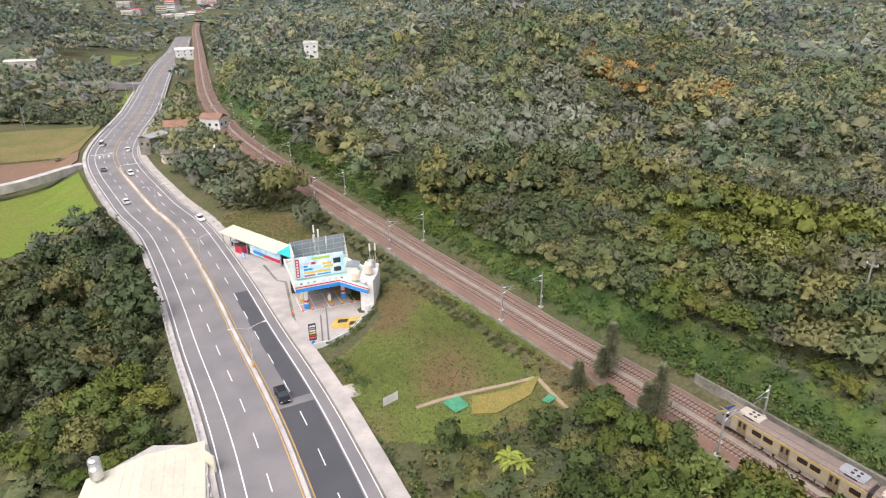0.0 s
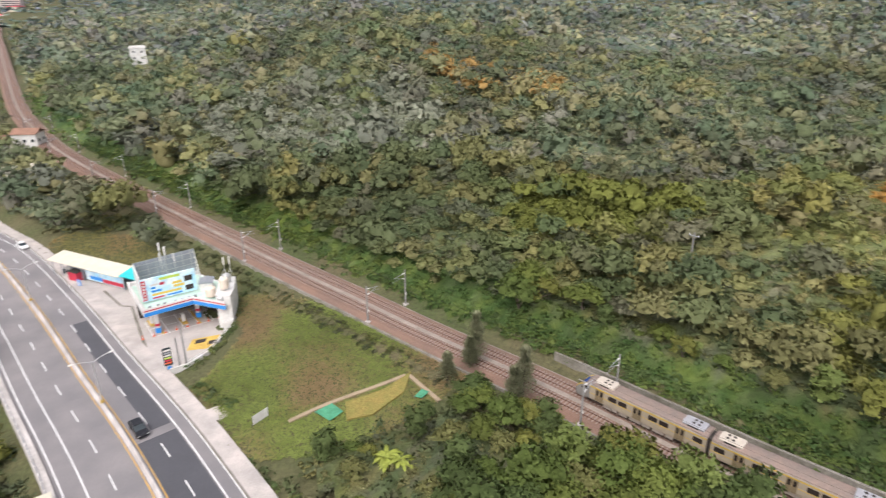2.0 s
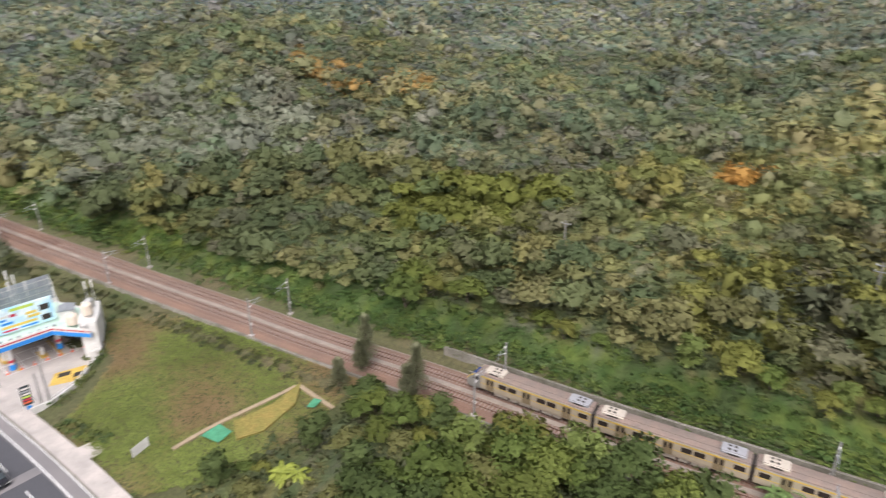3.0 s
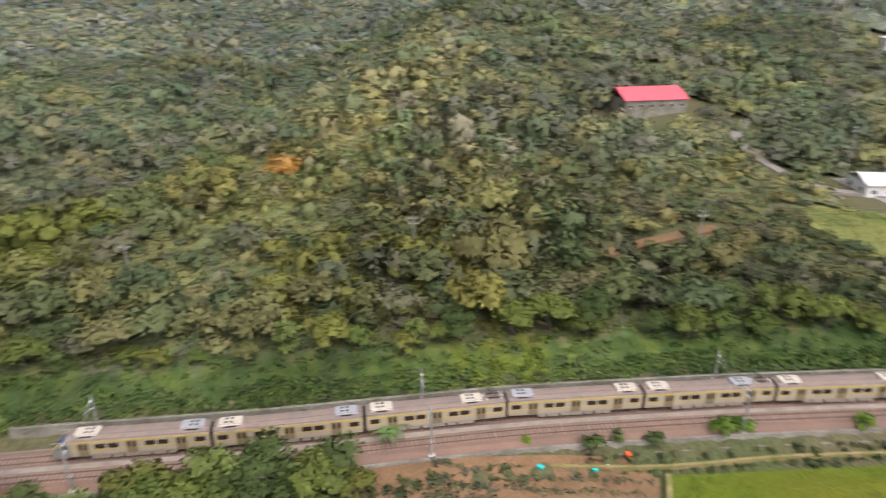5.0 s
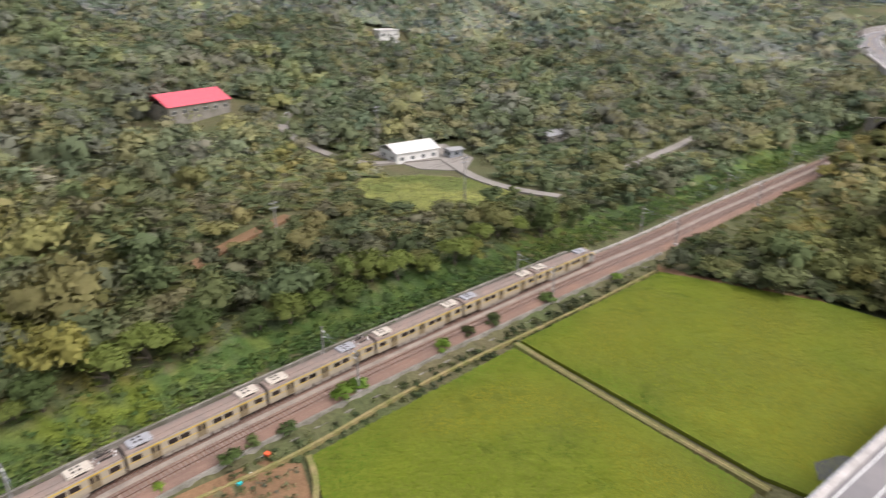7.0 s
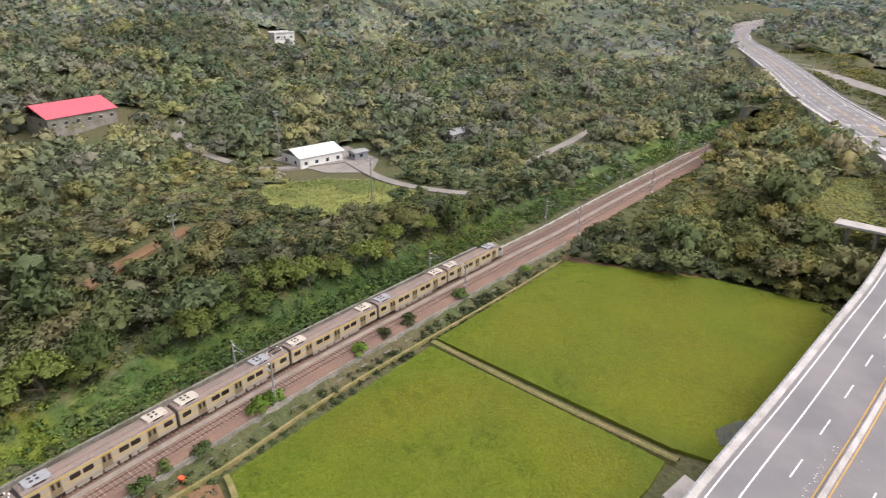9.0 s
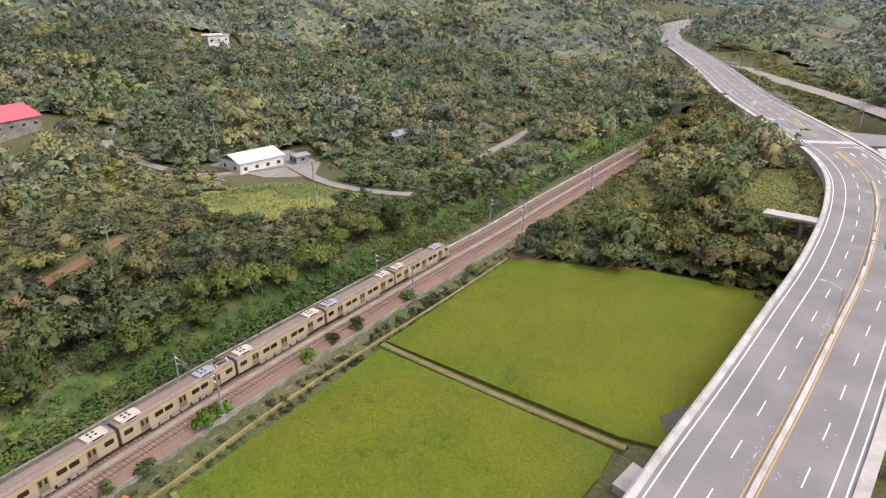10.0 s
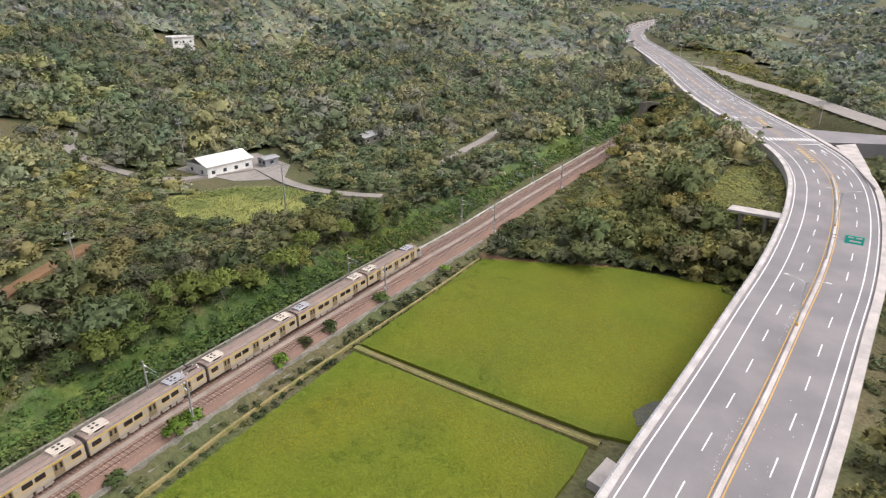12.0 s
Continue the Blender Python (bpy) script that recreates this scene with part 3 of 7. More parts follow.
TM = {n: mesh_of(n, b, m) for n, b, m in (
    ("body", b_body(-9.75, 9.75), M_TSIDE), ("cab_body", b_body(-9.75, 7.6), M_TSIDE), ("roof", b_roof(-9.75, 9.75), M_TROOF), ("cab_roof", b_roof(-9.75, 8.3), M_TROOF),
    ("ac_unit", b_ac, M_TAC), ("ac_grey", b_ac, M_TAC2), ("fan", b_fans, M_DARK), ("grille", b_grille, M_DARK), ("door", b_door, M_TDOOR), ("door_window", b_doorwin, M_TWIN), ("window", b_window, M_TWIN),
    ("bogie", b_bogie, M_DARK), ("underfloor_box", b_gear, M_TEDGE), ("upper_stripe", b_stripe(3.02, 3.16), M_TYEL), ("lower_stripe", b_stripe(1.92, 2.0), M_TYEL), ("cab_upper_stripe", b_stripe(3.02, 3.16, x1=7.6), M_TYEL), ("cab_lower_stripe", b_stripe(1.92, 2.0, x1=7.6), M_TYEL), ("gutter", b_gutter, M_TEDGE), ("gangway", b_gang, M_DARK), ("pantograph", b_panto, M_DARK), ("insulator", b_insul, M_PORC),
    ("nose", b_nose, M_TGREY), ("windscreen", b_screen, M_TBLUE), ("yellow_band", b_band, M_TYEL), ("cab_window", b_cabwin, M_TWIN), ("headlight", b_lights, M_PORC))}


def piece(name, key, parent, m=None):
    o = new(name, TM[key])
    o.parent = parent
    if m is not None:
        o.matrix_basis = m
    return o


train = tagged(new("train"), "eight-car champagne-grey electric passenger train with yellow stripes on rusty rails", "train")
HEAD = along(RAIL, -62) * 2.0
for c in range(8):
    m = track_pose(HEAD - 10 - c * 20.0)
    cab = c in (0, 7)
    if c == 7:
        m = m @ Matrix.Rotation(math.pi, 4, "Z")
    car = piece("car_body", "cab_body" if cab else "body", train, m)
    piece("roof", "cab_roof" if cab else "roof", car)
    piece("gutter", "gutter", car)
    piece("yellow_stripe", "cab_upper_stripe" if cab else "upper_stripe", car)
    piece("yellow_stripe", "cab_lower_stripe" if cab else "lower_stripe", car)
    for x, w in ((-4.8, 1.1), (-3.2, 1.6), (-1.4, 1.3), (0.3, 1.7), (2.1, 1.2), (3.5, 0.9), (4.7, 1.2)):
        for y in (-0.92, 0.92):
            piece("underfloor_box", "underfloor_box", car, pose(x, y, 0) @ Matrix.Diagonal((w, 1, 1, 1)))
    for x in (-6.9, 6.9):
        piece("bogie", "bogie", car, pose(x, 0, 0))
    panto = c in (3, 5)
    for x in (-7.6, 5.6 if cab else (5.0 if panto else 7.6)):
        grey = (c + (x > 0)) % 3 == 1
        piece("ac_unit", "ac_grey" if grey else "ac_unit", car, pose(x, 0, 0))
        piece("fan", "fan", car, pose(x, 0, 0))
        for y in (-1.02, 1.02):
            piece("grille", "grille", car, pose(x, y, 0))
    if panto:
        piece("pantograph", "pantograph", car, pose(8.2, 0, 0))
        for x, y in ((-1.0, 0.6), (1.0, 0.6), (-1.0, -0.6), (1.0, -0.6), (1.3, 0.0), (-1.4, 0.2)):
            piece("insulator", "insulator", car, pose(8.2 + x, y, 0))
    for y, side in ((-1.452, 0), (1.452, 180)):
        for x in (-6.2, 0.0, 6.0 if cab else 6.2):
            piece("door", "door", car, pose(x, y, 0))
            piece("door_window", "door_window", car, pose(x, y, 0))
        for x in (-8.6, -3.9, -2.3, 2.3, 3.9) + (() if cab else (8.6,)):
            piece("window", "window", car, pose(x, y, 0))
    if c < 7:
        piece("gangway", "gangway", car, pose(-10, 0, 0))
    if cab:
        for n in ("nose", "windscreen", "yellow_band", "cab_window"):
            piece(n, n, car)
        piece("cab_window", "cab_window", car, Matrix.Diagonal((1, -1, 1, 1)))
        for y in (-0.7, 0.7):
            piece("headlight", "headlight", car, pose(0, y, 0))

# ---- trees
def ico():
    bm = bmx()
    bmesh.ops.create_icosphere(bm, subdivisions=1, radius=1)
    v = np.array([q.co[:] for q in bm.verts])
    f = np.array([[q.index for q in g.verts] for g in bm.faces])
    bm.free()
    return v, f


ICO_V, ICO_F = ico()


def unit(a):
    return a / np.maximum(np.linalg.norm(a, axis=-1, keepdims=True), 1e-6)


def lobes_of(rs, shape, lobes):
    """Centres and radii of the leafy masses of a crown of unit radius."""
    a = rs.uniform(0, 6.28) + np.arange(lobes) * 2.4 + rs.uniform(-0.5, 0.5, lobes)
    d = np.sqrt((np.arange(lobes) + 0.4) / lobes) * rs.uniform(0.75, 1.0, lobes)
    if shape == "umbrella":
        z = 1.25 - 0.35 * d * d + rs.uniform(-0.1, 0.1, lobes)
        r = rs.uniform(0.24, 0.38, lobes)
    elif shape == "tall":
        d *= 0.6
        z = rs.uniform(0.5, 1.75, lobes)
        r = rs.uniform(0.22, 0.4, lobes)
    elif shape == "mound":
        z = 0.35 - 0.2 * d + rs.uniform(-0.12, 0.2, lobes)
        r = rs.uniform(0.22, 0.42, lobes)
    else:
        z = 0.6 + 0.62 * (1 - d * d) + rs.uniform(-0.2, 0.2, lobes)
        r = rs.uniform(0.26, 0.44, lobes)
    d *= 0.82
    return np.c_[np.cos(a) * d, np.sin(a) * d, z], r


def crown(rs, shape, leaves, size, lobes):
    """A crown of unit radius, base at z = 0: points, faces, normals and a tint for each point."""
    V, F, N, T = [], [], [], []
    off = 0
    if shape == "bamboo":
        stems = max(6, lobes * 2)
        az = rs.uniform(0, 6.28, stems)
        lean, top, bx = rs.uniform(0.25, 0.95, stems), rs.uniform(1.15, 2.0, stems), rs.uniform(0, 0.35, stems)
        st = rs.uniform(0.85, 1.2, stems)
        for k in range(2 if leaves > 80 else 1):
            V.append(ICO_V * np.array((0.55, 0.55, 0.55)) * rs.uniform(0.75, 1.15, (12, 1)) + np.array((0, 0, 0.45 + 0.4 * k)))
            F.append(ICO_F + off)
            N.append(ICO_V + np.array((0, 0, 0.4)))
            T.append(np.full(12, 0.9))
            off += 12
        k = rs.randint(0, stems, leaves)
        u = rs.uniform(0.25, 1.0, leaves)
        out = np.c_[np.cos(az[k]), np.sin(az[k]), np.zeros(leaves)]
        c = out * (bx[k] + lean[k] * u ** 2)[:, None] + np.array((0, 0, 1.0)) * (top[k] * (u * 1.15 - 0.3 * u ** 3))[:, None]
        c = c + rs.normal(0, 0.07, (leaves, 3))
        ax = unit(out * (0.35 + u)[:, None] + np.array((0, 0, 1.0)) * (0.8 - 1.3 * u ** 2)[:, None] + rs.normal(0, 0.45, (leaves, 3)))
        sd = unit(np.cross(ax, rs.normal(0, 1, (leaves, 3))))
        s = (size * rs.uniform(0.7, 1.5, leaves))[:, None]
        q = np.stack([c - sd * s * 0.34, c + sd * s * 0.34, c + ax * s * 1.5], 1)
        nn = unit(out * 0.5 + np.array((0, 0, 0.75)) + rs.normal(0, 0.3, (leaves, 3)))
        tt = st[k] * rs.uniform(0.85, 1.15, leaves)
    else:
        ce, ra = lobes_of(rs, shape, lobes)
        lt = rs.uniform(0.9, 1.1, lobes)
        big = np.argsort(-ra)[:lobes if leaves > 300 else (3 if leaves > 80 else 1)]
        for i in big:
            V.append(ICO_V * ra[i] * 0.8 * np.array((1, 1, 0.85)) * rs.uniform(0.7, 1.08, (12, 1)) + ce[i])
            F.append(ICO_F + off)
            N.append(unit(0.4 * ICO_V + 0.4 * unit(ce[i] - np.array((0, 0, 0.3))) + np.array((0, 0, 0.55))))
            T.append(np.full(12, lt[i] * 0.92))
            off += 12
        k = rs.choice(lobes, leaves, p=ra ** 2 / (ra ** 2).sum())
        d = unit(rs.normal(0, 1, (leaves, 3)))
        d[:, 2] = np.where(d[:, 2] < -0.3, -d[:, 2], d[:, 2])
        c = ce[k] + d * (ra[k] * rs.uniform(0.78, 1.3, leaves))[:, None] * np.array((1, 1, 0.9))
        ax = unit(d * 0.5 + rs.normal(0, 0.7, (leaves, 3)) + np.array((0, 0, -0.15)))
        sd = unit(np.cross(ax, d + rs.normal(0, 0.6, (leaves, 3))))
        s = (size * rs.uniform(0.6, 1.35, leaves))[:, None]
        q = np.stack([c - sd * s * 0.55 - ax * s * 0.4, c + sd * s * 0.55 - ax * s * 0.4, c + ax * s * 0.95], 1)
        nn = unit(0.4 * d + 0.35 * unit(ce[k] - np.array((0, 0, 0.3))) + np.array((0, 0, 0.55)) + rs.normal(0, 0.2, (leaves, 3)))
        tt = lt[k] * rs.uniform(0.9, 1.1, leaves)
    V.append(q.reshape(-1, 3))
    F.append(np.arange(leaves * 3).reshape(-1, 3) + off)
    N.append(np.repeat(nn, 3, 0))
    T.append(np.repeat(tt, 3))
    return np.vstack(V), np.vstack(F), unit(np.vstack(N)), np.concatenate(T)


def leafy_normals(ob, normals):
    """Shades leaves by the rounded mass that they sit on."""
    me = ob.data
    me.polygons.foreach_set("use_smooth", np.ones(len(me.polygons), bool))
    me.normals_split_custom_set_from_vertices(normals)


def paint(ob, colours):
    at = ob.data.color_attributes.new("tint", "FLOAT_COLOR", "POINT")
    at.data.foreach_set("color", np.c_[colours, np.ones(len(colours))].astype(np.float32).ravel())


M_BLADE = mat("grass_blades", (1.0, 1.0, 1.0), 0.8, vary=0.1, scale=0.2, fine=1.5, second=(0.9, 0.92, 0.85), spec=0.2, attr=True, island=0.08)
# each set: six broad and umbrella crowns, two tall ones, then four clumps of bamboo
SHAPES = ("broad", "broad", "umbrella", "broad", "umbrella", "broad", "tall", "tall", "bamboo", "bamboo", "bamboo", "bamboo")
crs = np.random.RandomState(5)


def crown_set(leaves, size, lobes):
    return [crown(crs, sh, leaves, size * (1.25 if sh == "bamboo" else 1.0), lobes + crs.randint(-1, 3)) for sh in SHAPES]


T_NEAR = crown_set(380, 0.115, 7)
T_MID = crown_set(120, 0.15, 7)
T_FAR = crown_set(16, 0.3, 3)
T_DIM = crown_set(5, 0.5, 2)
T_MOUND = [crown(crs, "mound", 24, 0.3, 4) for _ in range(6)]
T_SHRUB = [crown(crs, "mound", 56, 0.2, 5) for _ in range(6)]


def woods(name, templates, pos, rad, height, tint, label, material=None, reeds=None):
    """Many crowns as one joined mesh; reeds is the share of bamboo at each place."""
    rs = np.random.RandomState(len(pos))
    kind, turn = rs.randint(0, len(templates), len(pos)), rs.uniform(0, 6.28, len(pos))
    if len(templates) == len(SHAPES):
        kind = np.where(rs.rand(len(pos)) < (0.1 if reeds is None else reeds), rs.randint(8, 12, len(pos)), rs.randint(0, 8, len(pos)))
    VV, FF, CC, NN, off = [], [], [], [], 0
    for t, (v, f, mn, tt) in enumerate(templates):
        w = np.where(kind == t)[0]
        if not len(w):
            continue
        c, s = np.cos(turn[w])[:, None], np.sin(turn[w])[:, None]
        X = (v[None, :, 0] * c - v[None, :, 1] * s) * rad[w][:, None] + pos[w, 0][:, None]
        Y = (v[None, :, 0] * s + v[None, :, 1] * c) * rad[w][:, None] + pos[w, 1][:, None]
        Z = v[None, :, 2] * height[w][:, None] / 1.7 + pos[w, 2][:, None]
        VV.append(np.stack([X, Y, Z], -1).reshape(-1, 3))
        FF.append((f[None] + (np.arange(len(w)) * len(v))[:, None, None] + off).reshape(-1, 3))
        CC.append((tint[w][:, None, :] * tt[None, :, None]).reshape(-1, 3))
        NN.append(np.stack([mn[None, :, 0] * c - mn[None, :, 1] * s, mn[None, :, 0] * s + mn[None, :, 1] * c, np.repeat(mn[None, :, 2], len(w), 0)], -1).reshape(-1, 3))
        off += len(v) * len(w)
    ob = raw(name, np.vstack(VV), np.vstack(FF), material or M_LEAF)
    leafy_normals(ob, np.vstack(NN))
    paint(ob, np.vstack(CC))
    return tagged(ob, label, "trees", kind="stuff")


CLEAR = [PADDY_NEAR, PADDY_FAR, STATION, MEADOW]
GRASSY = [(150, -28), (166, -16), (184, -16), (190, -36), (184, -50), (166, -60), (156, -46)]
YARD = [(196, -38), (214, -24), (222, -34), (222, -52), (204, -58), (192, -52)]
LAWN = [(-66, 150), (-55, 153), (-38, 140), (-20, 131), (-26, 145), (-45, 172), (-60, 180), (-72, 172)]
CLEAR += [GRASSY, YARD, LAWN, [(240, 24), (266, 20), (270, 46), (246, 52)]]
LANES = [smooth_line([(158, -70), (166, -61), (180, -53.5), (196, -50), (206, -48)]), smooth_line([(206, -46), (204, -30), (200, -22), (214, -8), (240, 4), (262, 2)]), smooth_line([(178, -100), (186, -109.5), (202.5, -134), (215, -150)]), smooth_line([(128, 24), (140, 16), (151, 6.5), (156, 2)])]
PLOTS_W = [[(-230, 200), (-178, 150), (-118, 150), (-106, 192), (-124, 214), (-142, 245), (-146, 262), (-230, 263)], [(-330, 262), (-150, 262), (-185, 345), (-330, 345)], [(-215, 395), (-188, 385), (-200, 440), (-225, 450)], [(-330, 560), (-248, 560), (-275, 700), (-345, 700)]]
CLEAR += PLOTS_W
CLEAR += [[(184, -26), (214, -20), (224, -58), (188, -62)], [(404, -50), (436, -50), (436, -76), (404, -76)], [(228, 20), (268, 14), (272, 48), (246, 56), (232, 44)]]
KNOLL_GRASS = [(70, -150), (82, -124), (106, -136), (122, -170), (104, -176)]
CLEAR += [KNOLL_GRASS]
OWN = (-75, 75, 30, 112)


def wooded(x, y, gap=1.0):
    """Where trees stand: off the road, the railway, lanes and clearings."""
    dr, _ = near(RAIL, x, y)
    dd, _ = near(ROAD, x, y)
    tun = (y < -236) & (np.abs(dd) > 15)
    ok = ((dr > np.where((y > -150) & (y < 95), np.interp(y, [-20, 20], [11.5, 13.5]), 9.5) * gap) | (dr < -13) | tun) & (np.abs(dd) > 15) & ~((y < -225) & (dd > 0) & (dd < 19))
    ok &= ~((y < -205) & (y > -236) & (np.abs(dr) < 9))
    mid = (dr < 0) & (dd > 0)
    ok &= ~(mid & (y > -80) & (y < 34))
    ok &= ~(mid & (y > 76) & (y < 150) & (dr < -9)) & ~(mid & (y > 70) & (y < 150) & (dr < -9) & (x < -9))
    ok &= ~((dd < 0) & (dd > -34) & (y > 30) & (y < 72))
    for c in CLEAR:
        ok &= ~inside(c, x, y)
    ok &= ~((y < -205) & (dd < -12) & (dd > -54) & (y > -420))
    ok &= np.abs(near(SVC, x, y)[0]) > 8.0
    for l in LANES:
        ok &= np.abs(near(l, x, y)[0]) > 4.0
    return ok


def spread(r0, r1, step, seed):
    """Jittered wooded places in a ring round the middle of the valley."""
    rs = np.random.RandomState(seed)
    a = np.arange(-r1, r1, step)
    x, y = np.meshgrid(a, a)
    x = (x + rs.uniform(-0.45, 0.45, x.shape) * step).ravel()
    y = (y + rs.uniform(-0.45, 0.45, y.shape) * step).ravel()
    r, az = np.hypot(x, y), np.degrees(np.arctan2(y, x))
    ok = (r >= r0) & (r < r1) & (((az > -76) & (az < 130)) | ((r < 185) & (rs.rand(len(r)) < 0.3)))
    x, y = x[ok], y[ok]
    ok = wooded(x, y)
    return x[ok], y[ok]


PALETTE = np.array([(0.082, 0.104, 0.046), (0.105, 0.125, 0.052), (0.14, 0.145, 0.055), (0.09, 0.10, 0.06), (0.07, 0.098, 0.045), (0.155, 0.15, 0.062), (0.125, 0.125, 0.075)]) * np.array((1.42, 1.38, 1.62))


def tints(x, y, seed):
    rs = np.random.RandomState(seed)
    pick = (noise2(x, y, 35, 7) * 2.2 + rs.uniform(0, 7, len(x))).astype(int) % len(PALETTE)
    mean = PALETTE.mean(0)
    c = (mean + (PALETTE[pick] - mean) * 0.85) * rs.uniform(0.92, 1.1, (len(x), 1)) * (1 + 0.24 * noise2(x, y, 60, 8) + 0.2 * noise2(x, y, 18, 10))[:, None]
    warm = np.clip(noise2(x, y, 26, 12) * 0.9 + rs.uniform(-0.35, 0.35, len(x)), 0, 1)[:, None]
    c = c * (1 - warm) + c * np.array((1.22, 1.16, 0.88)) * warm
    cool = np.clip(-noise2(x, y, 30, 13) * 0.8, 0, 1)[:, None]
    c = c * (1 - cool) + c * np.array((0.78, 0.92, 0.9)) * cool
    for cx, cy, rr, col, share in ((14, 250, 48, (0.165, 0.175, 0.115), 0.6), (100, 285, 34, (0.26, 0.17, 0.055), 0.22), (70, 320, 30, (0.25, 0.16, 0.05), 0.18), (110, 148, 3, (0.30, 0.12, 0.06), 1.0), (104, 136, 4, (0.20, 0.165, 0.13), 1.0), (69, 132, 21, (0.15, 0.165, 0.045), 0.85), (200, 122, 45, (0.17, 0.17, 0.075), 0.3), (84, 30, 8, (0.20, 0.19, 0.06), 0.5), (95, 60, 22, (0.15, 0.155, 0.05), 0.5), (130, 110, 5, (0.28, 0.17, 0.06), 1.0)):
        hit = (np.hypot(x - cx, y - cy) < rr) & (rs.rand(len(x)) < share)
        c[hit] = 1.3 * np.array(col) * rs.uniform(0.85, 1.15, (hit.sum(), 1))
    # paler olive scrub on the tunnel knoll and bamboo on the slope above the line
    knoll = (near(ROAD, x, y)[0] > 0) & (near(RAIL, x, y)[0] < 0) & (y < -105)
    c[knoll] *= np.array((1.3, 1.2, 1.0))
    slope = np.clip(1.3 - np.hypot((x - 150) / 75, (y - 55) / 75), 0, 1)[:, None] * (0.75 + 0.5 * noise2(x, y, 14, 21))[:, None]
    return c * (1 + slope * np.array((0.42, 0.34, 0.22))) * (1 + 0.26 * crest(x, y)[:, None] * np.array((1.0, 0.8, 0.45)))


def bamboo_share(x, y):
    """Bamboo grows on the slope over the railway and along the crest of the spur."""
    dr = near(RAIL, x, y)[0]
    slope = np.clip(1.25 - np.hypot((x - 150) / 80, (y - 50) / 70), 0, 1)
    bank = ((dr > 12) & (dr < 40) & (y > -120) & (y < 10)) * 0.85
    return np.clip(np.maximum.reduce([slope * 0.9, bank, crest(x, y) * 0.95, np.full(len(x), 0.08)]) * (0.7 + 0.7 * noise2(x, y, 22, 51)), 0.03, 0.95)


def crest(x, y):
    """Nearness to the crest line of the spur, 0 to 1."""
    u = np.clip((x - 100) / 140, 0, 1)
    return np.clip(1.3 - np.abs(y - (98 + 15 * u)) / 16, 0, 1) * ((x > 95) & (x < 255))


def place_woods(x, y, templ, r_lo, r_hi, h_lo, h_hi, seed, sink=0.2, name="woodland", label="dense mixed green subtropical woodland on the hillsides", tone=(1.0, 1.0, 1.0)):
    rs = np.random.RandomState(seed)
    rad = (r_lo + (r_hi - r_lo) * rs.beta(1.3, 2.2, len(x)) * 1.35) * (1 + 0.25 * noise2(x, y, 45, 9) + 0.3 * noise2(x, y, 13, 19))
    hgt = rad * rs.uniform(h_lo, h_hi, len(x))
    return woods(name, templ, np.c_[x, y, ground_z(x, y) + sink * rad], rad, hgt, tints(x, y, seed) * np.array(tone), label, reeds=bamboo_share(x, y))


LOW = [(122, -140), (122, 26), (150, 34), (214, 12), (206, -20), (190, -20), (190, -60), (212, -70), (206, -140)]
TREE_X, TREE_Y = [], []
# distance haze put into the leaf colour: paler and bluer ring by ring
HAZE_TONES = ((1.05, 1.04, 0.98), (1.38, 1.36, 1.58), (1.5, 1.48, 2.1), (1.3, 1.45, 2.6))
for r0, r1, step, templ, r_lo, r_hi, h0, h1, seed, tone, lift in ((40, 185, 4.7, T_NEAR, 2.0, 5.4, 1.3, 2.1, 11, HAZE_TONES[0], -0.1), (185, 430, 6.0, T_MID, 2.6, 6.6, 1.2, 1.9, 12, HAZE_TONES[1], -0.1), (430, 1000, 8.5, T_FAR, 3.6, 8.4, 1.1, 1.9, 13, HAZE_TONES[2], -0.1), (1000, 2100, 22.0, T_DIM, 8.0, 15.0, 0.6, 0.9, 14, HAZE_TONES[3], -0.3)):
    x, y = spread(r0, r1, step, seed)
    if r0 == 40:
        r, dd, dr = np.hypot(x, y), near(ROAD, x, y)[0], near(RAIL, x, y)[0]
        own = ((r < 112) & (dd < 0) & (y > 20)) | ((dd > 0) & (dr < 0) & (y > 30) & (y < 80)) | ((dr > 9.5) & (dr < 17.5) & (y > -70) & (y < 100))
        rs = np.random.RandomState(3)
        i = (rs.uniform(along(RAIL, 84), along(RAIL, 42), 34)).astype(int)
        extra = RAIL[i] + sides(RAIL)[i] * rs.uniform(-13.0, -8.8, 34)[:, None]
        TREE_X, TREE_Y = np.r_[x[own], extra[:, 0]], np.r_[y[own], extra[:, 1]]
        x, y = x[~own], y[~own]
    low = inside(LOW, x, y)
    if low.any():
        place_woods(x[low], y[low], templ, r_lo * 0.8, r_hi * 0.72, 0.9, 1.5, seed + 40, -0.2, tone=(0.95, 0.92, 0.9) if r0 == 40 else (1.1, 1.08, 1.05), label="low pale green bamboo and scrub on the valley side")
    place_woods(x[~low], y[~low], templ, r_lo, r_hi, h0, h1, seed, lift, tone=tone)


